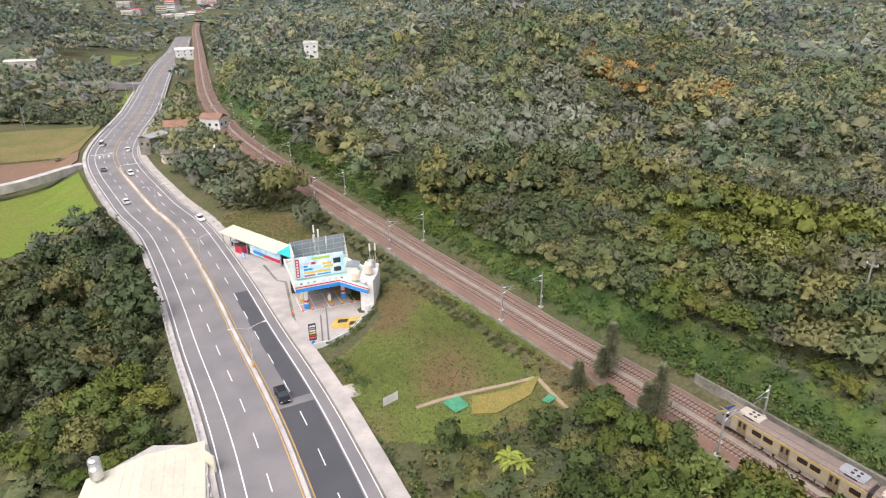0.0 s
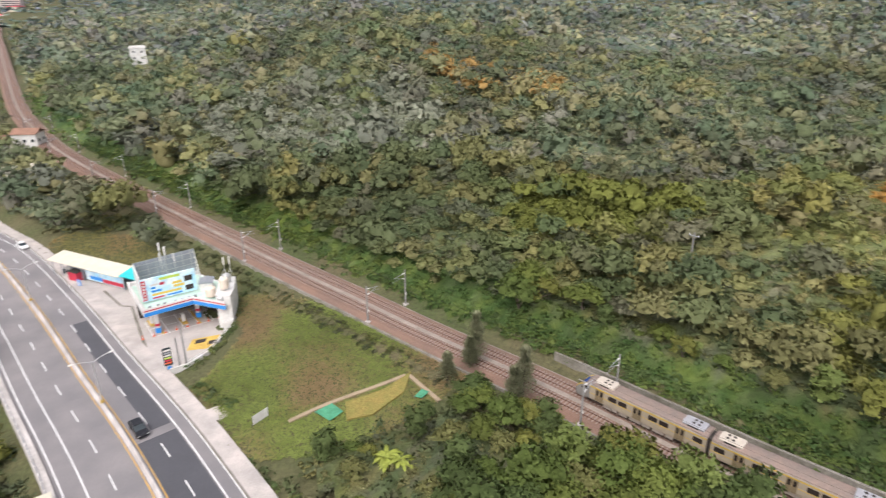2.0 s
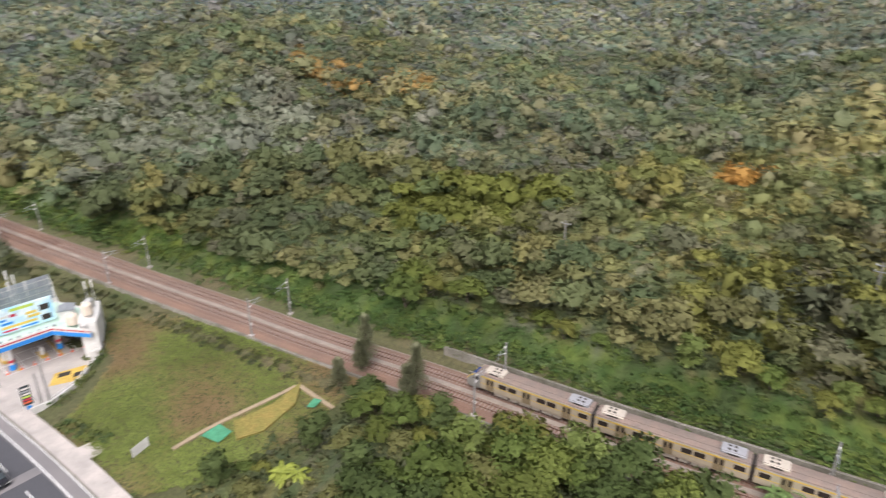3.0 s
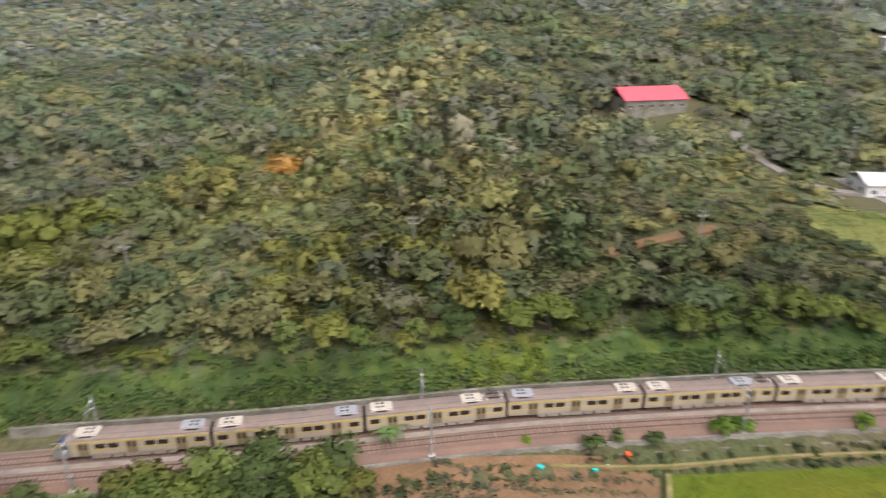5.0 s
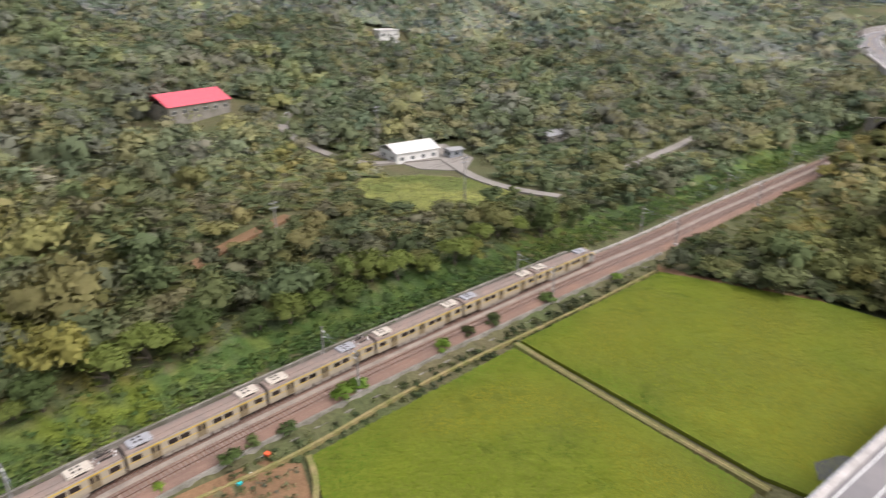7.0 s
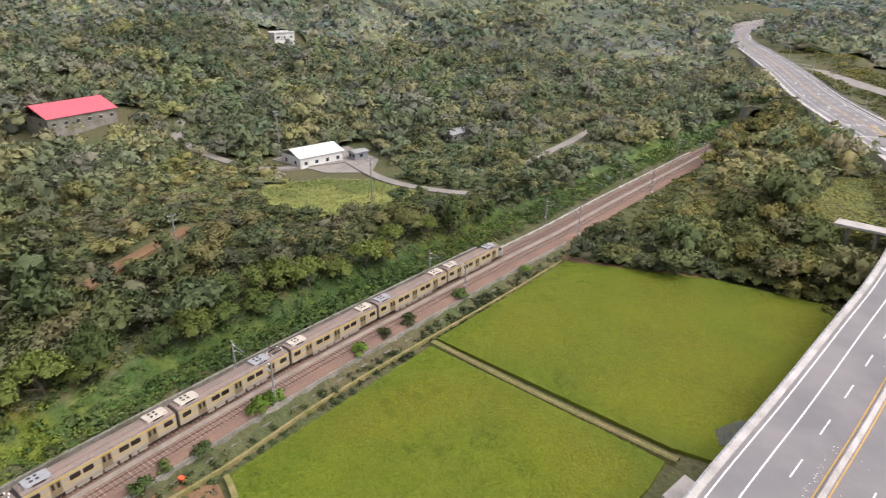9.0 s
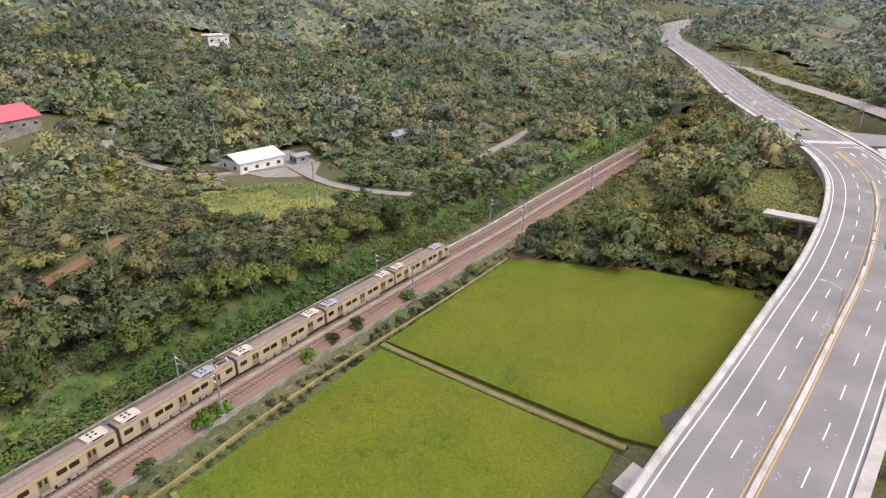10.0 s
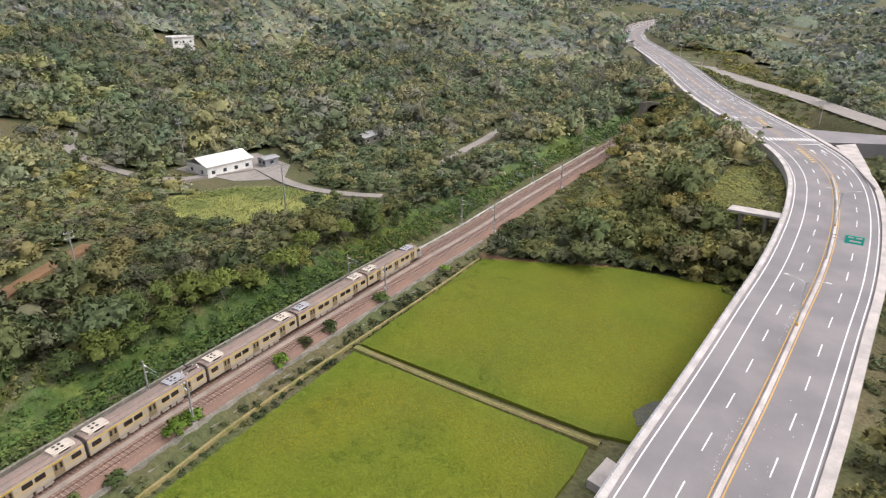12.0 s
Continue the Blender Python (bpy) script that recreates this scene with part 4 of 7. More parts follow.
# ---- understorey: the closed layer of scrub and young trees between the crowns
def understorey():
    ux, uy = spaced(-700, -125, 240, 1000, 2.0), spaced(-700, -240, 300, 1000, 2.0)
    X, Y = np.meshgrid(ux, uy)
    R, A = np.hypot(X, Y), np.degrees(np.arctan2(Y, X))
    m = (wooded(X.ravel(), Y.ravel(), 0.45).reshape(X.shape) & (R > 36) & (R < 1000) & (A > -78) & (A < 132)).astype(float)
    soft = m.copy()
    for _ in range(2):
        q = np.pad(soft, 1, mode="edge")
        soft = sum(q[i:i + X.shape[0], j:j + X.shape[1]] for i in range(3) for j in range(3)) / 9
    soft *= m
    dr = near(RAIL, X.ravel(), Y.ravel())[0].reshape(X.shape)
    grow = np.where(dr > 0, np.clip((dr - 5) / 22, 0.06, 1), 1.0) * np.where(inside(LOW, X, Y), 0.45, 1.0)
    rs = np.random.RandomState(91)
    h = (1.7 + 0.8 * noise2(X, Y, 9, 92) + 0.8 * noise2(X, Y, 4.3, 93) + rs.uniform(-0.5, 0.5, X.shape)) * grow * (1 + np.clip((R - 185) / 400, 0, 0.6))
    Z = ground_z(X, Y) + np.where(soft > 0, h * np.clip(soft * 1.4 - 0.35, -0.05, 1), -0.4)
    k = (np.arange(len(uy) - 1)[:, None] * len(ux) + np.arange(len(ux) - 1)[None, :]).ravel()
    f = np.c_[k, k + 1, k + len(ux) + 1, k + len(ux)]
    f = f[(m.ravel()[f] > 0).all(1)]
    used, back = np.unique(f, return_inverse=True)
    x, y, z = X.ravel()[used], Y.ravel()[used], Z.ravel()[used]
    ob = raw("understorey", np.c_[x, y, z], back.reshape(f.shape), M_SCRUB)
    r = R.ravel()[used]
    # the scrub sheet takes the same painted haze, blended by distance
    tone = np.stack([np.interp(r, (165, 205, 400, 470), c) for c in zip(HAZE_TONES[0], HAZE_TONES[1], HAZE_TONES[1], HAZE_TONES[2])], -1)
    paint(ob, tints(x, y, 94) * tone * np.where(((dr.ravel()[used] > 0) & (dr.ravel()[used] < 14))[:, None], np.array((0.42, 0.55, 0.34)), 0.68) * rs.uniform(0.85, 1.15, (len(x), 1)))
    for q in ob.data.polygons:
        q.use_smooth = True
    tagged(ob, "closed green layer of scrub and young trees under the woods", "scrub", kind="stuff")
    # leafy tops all over the layer, the same haze in their tint
    for r0, r1, step, templ, lo, hi, seed, tone in ((36, 190, 2.1, T_SHRUB, 0.9, 2.0, 95, HAZE_TONES[0]), (190, 430, 4.6, T_MOUND, 1.9, 3.8, 96, HAZE_TONES[1])):
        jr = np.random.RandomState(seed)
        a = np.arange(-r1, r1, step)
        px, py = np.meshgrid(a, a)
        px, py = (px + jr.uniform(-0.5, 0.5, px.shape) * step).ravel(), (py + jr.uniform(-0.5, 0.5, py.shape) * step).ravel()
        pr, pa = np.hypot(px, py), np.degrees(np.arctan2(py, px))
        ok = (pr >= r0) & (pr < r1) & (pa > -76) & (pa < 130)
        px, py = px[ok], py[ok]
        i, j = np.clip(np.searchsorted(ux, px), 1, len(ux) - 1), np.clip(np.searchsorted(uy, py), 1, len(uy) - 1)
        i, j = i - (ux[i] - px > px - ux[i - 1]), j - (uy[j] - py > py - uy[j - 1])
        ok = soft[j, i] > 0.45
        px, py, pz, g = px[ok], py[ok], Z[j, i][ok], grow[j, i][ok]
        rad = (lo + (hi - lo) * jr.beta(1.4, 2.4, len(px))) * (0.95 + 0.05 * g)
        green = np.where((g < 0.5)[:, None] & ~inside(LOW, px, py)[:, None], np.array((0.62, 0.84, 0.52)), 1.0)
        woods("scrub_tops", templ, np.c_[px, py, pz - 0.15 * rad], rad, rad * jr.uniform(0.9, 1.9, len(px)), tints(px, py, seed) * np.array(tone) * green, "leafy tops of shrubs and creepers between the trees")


understorey()


# ---- single trees near the road and the railway
def trunk_mesh(seed):
    r = random.Random(seed)

    def build(bm):
        a, top = Vector((0, 0, -0.6)), None
        for k in range(4):
            b = a + Vector((r.uniform(-0.12, 0.12), r.uniform(-0.12, 0.12), 0.34))
            tube(bm, a, b, 0.075 - k * 0.012, 0.063 - k * 0.012, 7)
            if k > 0:
                for _ in range(2):
                    e = b + Vector((r.uniform(-0.55, 0.55), r.uniform(-0.55, 0.55), r.uniform(0.25, 0.5)))
                    tube(bm, b, e, 0.035, 0.012, 5)
            a = b
    return mesh_of("trunk", build, M_BARK)


M_LEAF2 = mat("tree_foliage", (1.0, 1.0, 1.0), 0.7, vary=0.25, scale=0.35, fine=4.5, second=(0.82, 0.84, 0.76), spec=0.2, attr=True, island=0.12, rnd=0.14, leaf=0.28)
rng = random.Random(15)
CROWNS, TRUNKS = [], [trunk_mesh(k) for k in range(3)]
for k, col in enumerate(np.array(((0.085, 0.115, 0.03), (0.115, 0.14, 0.035), (0.15, 0.155, 0.04), (0.075, 0.10, 0.035), (0.10, 0.12, 0.03), (0.13, 0.13, 0.05), (0.065, 0.09, 0.03), (0.12, 0.15, 0.045))) * 1.5):
    v, f, n, tt = crown(crs, ("broad", "umbrella", "broad", "tall")[k % 4], 1100, 0.088, 11)
    o = raw("crown", v, f, M_LEAF2)
    paint(o, np.array(col) * tt[:, None])
    leafy_normals(o, n)
    CROWNS.append(o.data)
    bpy.data.objects.remove(o)
TREE_KINDS = ("dark green broad-leaved tree with a dense rounded crown", "mid-green broad-leaved tree with a lumpy crown", "yellow-green tree with a loose uneven crown", "dark olive tree with a dense crown", "green tree with several leafy lobes", "olive-brown tree with a thin crown", "deep green tree with a low crown", "fresh green leafy tree")
keep = (np.hypot(TREE_X - 9.2, TREE_Y - 66.6) > 4.6) & (np.hypot(TREE_X - 6, TREE_Y - 81) > 9) & (np.hypot(TREE_X - 9, TREE_Y - 61) > 3.5)
TREE_X, TREE_Y = TREE_X[keep], TREE_Y[keep]
TREE_Z = ground_z(TREE_X, TREE_Y)
for x, y, z in zip(TREE_X, TREE_Y, TREE_Z):
    k = rng.randrange(8)
    r = rng.uniform(2.0, 4.4) * (0.7 if 60 < y < 80 and x > -20 else 1.0)
    h = r * rng.uniform(0.75, 1.15)
    t = tagged(new("tree"), TREE_KINDS[k], "tree", "trees near the road and railway")
    t.matrix_basis = Matrix.Translation((x, y, z)) @ Matrix.Rotation(rng.uniform(0, 6.28), 4, "Z")
    for name, me, sc in (("trunk", TRUNKS[k % 3], (r, r, h)), ("crown", CROWNS[k], (r, r, h))):
        o = new(name, me)
        o.parent = t
        o.matrix_basis = Matrix.Translation((0, 0, 0.15 * r if name == "crown" else 0)) @ Matrix.Diagonal((*sc, 1))

# ---- shrubs and creepers on the slopes beside the railway
rs = np.random.RandomState(21)


def strip(line, s0, s1, o0, o1, per_m, rs):
    n = int((s1 - s0) * per_m)
    s, o = rs.uniform(s0, s1, n), rs.uniform(o0, o1, n)
    i = np.clip((s / 2).astype(int), 0, len(line) - 1)
    p = line[i] + sides(line)[i] * o[:, None]
    return p[:, 0], p[:, 1]


s_of = lambda y: along(RAIL, y) * 2.0
x, y = strip(RAIL, s_of(260), s_of(-210), 5.5, 10.5, 8.0, rs)
place_woods(x, y, T_SHRUB, 0.6, 1.5, 0.6, 1.2, 22, 0.0, "slope_shrubs", "bright green creepers and shrubs on the railway slope", (0.72, 0.95, 0.56))
x, y = strip(RAIL, s_of(180), s_of(-82), -11.4, -8.5, 4.6, rs)
ok = ~((y > -34) & (y < 4) & (rs.rand(len(y)) < 0.35))
place_woods(x[ok], y[ok], T_SHRUB, 0.5, 1.1, 0.7, 1.3, 23, 0.0, "hedge", "clipped and wild green hedge along the railway bank", (0.7, 0.7, 0.6))
x, y = strip(RAIL, s_of(-150), s_of(-224), -16.5, -9.0, 0.75, rs)
place_woods(x, y, T_NEAR, 3.2, 4.6, 1.7, 2.3, 19, 0.1, "woodland", "taller green trees on the bank before the tunnel", (1.15, 1.1, 1.0))
x, y = strip(RAIL, s_of(420), s_of(180), -15.0, -7.5, 1.2, rs)
place_woods(x, y, T_SHRUB, 0.8, 2.2, 0.8, 1.5, 24, 0.0, "slope_shrubs", "green shrubs on the railway slope")
x, y = strip(ROAD, along(ROAD, -112) * 2.0, along(ROAD, -260) * 2.0, 11.2, 17.0, 1.4, rs)
ok = np.abs(near(ROAD, x, y)[0]) > 11.4
place_woods(x[ok], y[ok], T_SHRUB, 0.8, 2.0, 0.8, 1.4, 25, 0.0, "slope_shrubs", "green shrubs beside the road")
x, y = strip(ROAD, along(ROAD, 200) * 2.0, along(ROAD, 72) * 2.0, -17.0, -12.4, 1.2, rs)
place_woods(x, y, T_SHRUB, 0.8, 2.3, 0.8, 1.5, 26, 0.0, "slope_shrubs", "green shrubs below the road wall")


x, y = strip(RAIL, s_of(-82), s_of(-212), -13.5, -7.2, 3.0, rs)
place_woods(x, y, T_SHRUB, 0.7, 1.9, 0.8, 1.4, 27, 0.0, "slope_shrubs", "green shrubs on the railway slope", (0.7, 0.75, 0.6))
x, y = strip(ROAD, along(ROAD, 30) * 2.0, along(ROAD, -300) * 2.0, -16.5, -11.2, 1.6, rs)
ok = np.abs(near(ROAD, x, y)[0]) > 11.0
ok &= ~((y < -170) & (y > -262))
place_woods(x[ok], y[ok], T_SHRUB, 0.7, 1.9, 0.8, 1.4, 28, 0.0, "slope_shrubs", "green shrubs below the road's edge")
x, y = strip(ROAD, along(ROAD, -225) * 2.0, along(ROAD, -400) * 2.0, -52.0, -12.5, 5.0, rs)
ok = (np.abs(near(SVC, x, y)[0]) > 6.0) & (np.abs(near(ROAD, x, y)[0]) > 12.0) & (noise2(x, y, 16, 44) > -0.4)
place_woods(x[ok], y[ok], T_MOUND, 1.2, 3.0, 0.8, 1.4, 30, 0.0, "slope_shrubs", "low green and straw-coloured scrub between two roads", (1.35, 1.25, 0.9))
q = rs.uniform(0, 1, 60)
a, b = ROAD[581] + sides(ROAD)[581] * -22.0, np.array((96.0, -258.0))
p = a + (b - a) * q[:, None] + rs.uniform(-2.0, 0.6, (60, 1)) * np.array((-1.0, 0.0)) * -1
place_woods(p[:, 0], p[:, 1], T_SHRUB, 1.8, 3.0, 1.4, 2.0, 33, 0.3, "slope_shrubs", "green bushes below the junction's edge", (1.1, 1.05, 0.9))
m = 60
sp = np.array([(a, b) for a, b in zip(rs.uniform(1070, 1092, m), rs.uniform(12, 27, m)) if not (1080 < a < 1087 and b < 22)])
i = (sp[:, 0] / 2).astype(int)
p = ROAD[i] + sides(ROAD)[i] * sp[:, 1:]
place_woods(p[:, 0], p[:, 1], T_SHRUB, 1.2, 2.1, 0.9, 1.3, 29, 0.2, "slope_shrubs", "pale green shrubs round the concrete platform", (1.3, 1.3, 0.9))


# ---- grass and rice as many tufts
def tuft(rng, blades, width, lean):
    V, F = [], []
    for i in range(blades):
        a = rng.uniform(0, 6.28)
        d, e = np.array((math.cos(a), math.sin(a), 0)), np.array((-math.sin(a), math.cos(a), 0))
        r, l, h = rng.uniform(0, 0.4), rng.uniform(0.6, lean), rng.uniform(0.4, 1.0)
        V += [d * r + e * width, d * r - e * width, d * (r + l) + np.array((0, 0, h))]
        F.append((3 * i, 3 * i + 1, 3 * i + 2))
    V = np.array(V)
    return V, np.array(F), unit(np.array((0, 0, 1.0)) + 0.25 * unit(V - np.array((0, 0, 0.5)))), np.ones(len(V))


rng = random.Random(8)
T_RICE = [tuft(rng, 8, 0.2, 1.5) for _ in range(4)]
T_GRASS = [tuft(rng, 10, 0.16, 1.5) for _ in range(4)]


def fill(poly, step, rs, row=None):
    xs, ys = [p[0] for p in poly], [p[1] for p in poly]
    x, y = np.meshgrid(np.arange(min(xs), max(xs), step), np.arange(min(ys), max(ys), step))
    x, y = (x + rs.uniform(-0.5, 0.5, x.shape) * step).ravel(), (y + rs.uniform(-0.5, 0.5, y.shape) * step).ravel()
    ok = inside(poly, x, y)
    return x[ok], y[ok]


def field_tufts(name, poly, step, templ, rad, h, z, colour, spread_c, label, category, seed, second=None):
    rs = np.random.RandomState(seed)
    x, y = fill(poly, step, rs)
    n = noise2(x, y, 13, seed) * 0.7 + noise2(x, y, 1.3, seed + 1) * 0.3
    c = np.array(colour) * (1 + spread_c * n + rs.uniform(-0.12, 0.12, len(x)))[:, None]
    if second is not None:
        w = np.clip(noise2(x, y, 11, seed + 2) * 1.3 + 0.22 * rs.randn(len(x)) + 0.32, 0, 1)[:, None]
        c = c * (1 - w) + np.array(second) * w
    if category == "rice":
        # lodged and gappy spots, and greener plants along the margins
        gap = (noise2(x, y, 1.7, seed + 5) > 0.45) & (noise2(x, y, 15, seed + 6) > 0.3)
        c[gap] *= np.array((0.62, 0.72, 0.7))
        rim = np.min([np.abs((x - a[0]) * (b[1] - a[1]) - (y - a[1]) * (b[0] - a[0])) / math.hypot(b[0] - a[0], b[1] - a[1]) for a, b in zip(poly, poly[1:] + poly[:1])], axis=0)
        c *= 1 - np.clip(1 - rim / 5, 0, 1)[:, None] * np.array((0.34, 0.14, 0.0))
    zz = np.full(len(x), z) if not callable(z) else ground_z(x, y)
    ob = woods(name, templ, np.c_[x, y, zz], np.full(len(x), rad) * rs.uniform(0.7, 1.3, len(x)), 1.7 * h * rs.uniform(0.7, 1.2, len(x)), c, label, M_BLADE)
    return tagged(ob, label, category)


for q, poly in enumerate((PADDY_NEAR, PADDY_FAR)):
    field_tufts("rice_plants", poly, 0.42, T_RICE, 0.3, 0.28, -1.6, (0.13, 0.175, 0.010), 0.10, "dense yellow-green ripening rice plants", "rice", 31 + q, (0.195, 0.192, 0.014))
field_tufts("rough_grass", MEADOW, 0.5, T_GRASS, 0.5, 0.34, ground_z, (0.175, 0.215, 0.055), 0.35, "uneven green and brownish rough grass", "grass", 35, (0.235, 0.165, 0.085))
field_tufts("rough_grass", GRASSY, 0.8, T_GRASS, 0.7, 0.7, ground_z, (0.34, 0.35, 0.11), 0.3, "tall pale green grass in a clearing", "grass", 37, (0.19, 0.23, 0.07))
field_tufts("rough_grass", KNOLL_GRASS, 0.8, T_GRASS, 0.6, 0.5, ground_z, (0.27, 0.27, 0.08), 0.3, "yellow-green rough grass on the knoll beside the road", "grass", 41, (0.20, 0.22, 0.07))
field_tufts("rough_grass", LAWN, 0.9, T_GRASS, 0.6, 0.4, ground_z, (0.20, 0.18, 0.06), 0.3, "dry yellowish grass behind the station", "grass", 39, (0.27, 0.18, 0.08))

# ---- materials of buildings and things
M_WPAINT = mat("white_paint", (0.72, 0.71, 0.69), 0.6, vary=0.08, scale=0.5, fine=3.0, second=(0.6, 0.58, 0.55))
M_CREAM = mat("cream_sheet", (0.62, 0.58, 0.46), 0.6, vary=0.07, scale=0.4, fine=2.0, second=(0.55, 0.51, 0.42))
M_PALEGREEN = mat("pale_green_roof", (0.55, 0.72, 0.62), 0.7, vary=0.12, scale=0.5, fine=3.0)
M_BLUE = mat("blue_fascia", (0.03, 0.25, 0.68), 0.4, vary=0.05)
M_SKYBLUE = mat("sky_blue_print", (0.35, 0.66, 0.86), 0.5, vary=0.2, scale=0.4, fine=1.2, second=(0.75, 0.85, 0.88))
M_TEAL = mat("teal_sheet", (0.03, 0.50, 0.52), 0.5, vary=0.1)
M_RED = mat("red_paint", (0.52, 0.04, 0.07), 0.5, vary=0.1)
M_CORAL = mat("coral_roof_sheet", (0.68, 0.12, 0.15), 0.55, vary=0.08, scale=0.5, fine=2.0)
M_GALV = mat("galvanised_steel", (0.36, 0.38, 0.41), 0.5, metal=0.4, vary=0.12, scale=0.6, fine=3.0)
M_TANK = mat("stainless_tank", (0.66, 0.65, 0.63), 0.3, metal=0.7, vary=0.08)
M_BEIGE = mat("beige_tank", (0.70, 0.60, 0.50), 0.6, vary=0.08)
M_ORANGE = mat("orange_plastic", (0.75, 0.13, 0.05), 0.5, vary=0.08)
M_APRON = mat("station_concrete", (0.46, 0.42, 0.39), 0.85, vary=0.1, scale=0.3, fine=3.0, second=(0.38, 0.35, 0.33))
M_YPAINT = mat("yellow_floor_paint", (0.62, 0.42, 0.10), 0.7, vary=0.2, scale=0.6, fine=3.0)
M_GLASS = mat("dark_glazing", (0.04, 0.05, 0.055), 0.15, vary=0.1, spec=0.6)
M_ROOFTILE = mat("old_roof_tiles", (0.30, 0.17, 0.12), 0.85, vary=0.2, scale=0.5, fine=4.0)
M_GREYROOF = mat("grey_roof_sheet", (0.33, 0.33, 0.33), 0.7, vary=0.15, scale=0.5, fine=3.0)
M_POLE = mat("concrete_pole", (0.27, 0.26, 0.25), 0.85, vary=0.12, scale=0.8, fine=5.0)
M_LAMPST = mat("pale_lamp_steel", (0.55, 0.55, 0.54), 0.45, metal=0.5, vary=0.06)
M_SIGNGREEN = mat("sign_green", (0.02, 0.50, 0.38), 0.45, vary=0.05)
M_NET = mat("green_shade_net", (0.08, 0.30, 0.17), 0.85, vary=0.25, scale=0.8, fine=5.0)


def thing(name, label, category, m=None, group=""):
    o = new(name)
    if m is not None:
        o.matrix_basis = m
    return tagged(o, label, category, group)


def slab(name, poly, z0, z1, material, parent=None, label=""):
    """A flat piece of a given outline between two heights."""
    bm = bmx()
    loft(bm, [[(x, y, z0) for x, y in poly], [(x, y, z1) for x, y in poly]])
    return part(name, bm, material, parent, label)


def fence_panel(name, a, b, z0, z1, thick, material, parent, label=""):
    """An upright panel between two plan points."""
    a, b = np.array(a, float), np.array(b, float)
    d = (b - a) / np.linalg.norm(b - a)
    n = np.array((-d[1], d[0])) * thick / 2
    return slab(name, [tuple(a - n), tuple(b - n), tuple(b + n), tuple(a + n)], z0, z1, material, parent, label)


def one(name, build, material, parent, label="", m=None):
    bm = bmx()
    build(bm)
    o = part(name, bm, material, parent, label)
    if m is not None:
        o.matrix_basis = m
    return o


def R_at(s, o):
    """A plan point at arc length s of the road, offset o to its east."""
    i = s / 2.0
    k = min(int(i), len(ROAD) - 2)
    p = ROAD[k] * (1 - i + k) + ROAD[k + 1] * (i - k)
    return p + sides(ROAD)[k] * o


# ---- petrol station: forecourt
def station_z(x, y):
    return float(road_z(y)) + 0.12


edge = [tuple(R_at(s, 11.55)) for s in range(752, 827, 6)]
APRON = [tuple(p) for p in edge] + [(-21.3, 102.9), (-18.0, 106.6), (-14.5, 116.1), (-14.2, 125.5), (-22, 133), (-33, 142), (-38, 148), (-53, 158.5)]
apron = patch("forecourt", APRON, station_z, M_APRON, "pale concrete forecourt of a petrol station", "forecourt", 0.0, 3.0)


def floor_line(name, a, b, w, material, parent, lift=0.02):
    a, b = np.array(a, float), np.array(b, float)
    d = (b - a) / np.linalg.norm(b - a)
    n = np.array((-d[1], d[0])) * w / 2
    bm = bmx()
    cnt = max(2, int(np.linalg.norm(b - a)))
    prev = None
    for u in np.linspace(0, 1, cnt):
        p = a + (b - a) * u
        cur = [bm.verts.new((*(p + k * n), station_z(*p) + lift)) for k in (-1, 1)]
        if prev:
            bm.faces.new((prev[0], cur[0], cur[1], prev[1]))
        prev = cur
    bmesh.ops.recalc_face_normals(bm, faces=bm.faces[:])
    return part(name, bm, material, parent)


for a, b in (((-28.4, 107.4), (-36.2, 132)), ((-36.2, 132), (-38.5, 133)), ((-38.5, 133), (-44, 142.5))):
    floor_line("drain", a, b, 0.55, M_CONC_OLD, apron)
for q in range(5):
    a = np.array((-29.2, 116.4)) + q * np.array((2.6, 1.15))
    floor_line("bay_line", a, a + np.array((-3.0, 7.2)), 0.14, M_WHITE, apron)
for q in range(3):
    a = np.array((-29.2, 116.4)) + q * np.array((-1.4, 3.4))
    floor_line("bay_line", a, a + np.array((10.4, 4.6)), 0.12, M_WHITE, apron, 0.024)
for a in ((-27.6, 117.3), (-21.2, 120.2)):
    floor_line("yellow_edge", a, (a[0] - 3.2, a[1] + 7.6), 0.5, M_YPAINT, apron, 0.016)
slab("yellow_floor", [(-22.8, 106.4), (-20.6, 105.4), (-16.6, 111.4), (-16.9, 114.0), (-21.9, 113.2)], -4.6, station_z(-20, 110) + 0.03, M_YPAINT, apron)
for x, y in ((-20.3, 112.2), (-17.9, 111.4)):
    slab("tank_hatch", [(x - 1.0, y - 0.8), (x + 0.9, y - 0.5), (x + 1.0, y + 0.8), (x - 0.9, y + 0.5)], -4.6, station_z(-20, 110) + 0.07, M_DARK, apron)
for a, b in (((-24.0, 101.6), (-21.2, 102.8)), ((-21.2, 102.8), (-18.0, 106.5)), ((-18.0, 106.5), (-14.4, 116))):
    w = fence_panel("boundary_wall", a, b, -6.0, -3.2, 0.3, M_WPAINT, None)
    tagged(w, "low white-painted boundary wall with stains", "wall", kind="structure")
bm = bmx()
pts = [(-21.2, 102.8), (-18.0, 106.5), (-14.4, 116)]
for a, b in zip(pts, pts[1:]):
    tube(bm, (*a, -2.75), (*b, -2.75), 0.05)
for u in range(13):
    p = np.array(pts[0]) + (np.array(pts[1]) - pts[0]) * u / 4 if u < 4 else np.array(pts[1]) + (np.array(pts[2]) - pts[1]) * (u - 4) / 8
    tube(bm, (*p, -3.25), (*p, -2.75), 0.035)
tagged(part("handrail", bm, M_WPAINT), "white steel handrail along the boundary wall", "handrail")

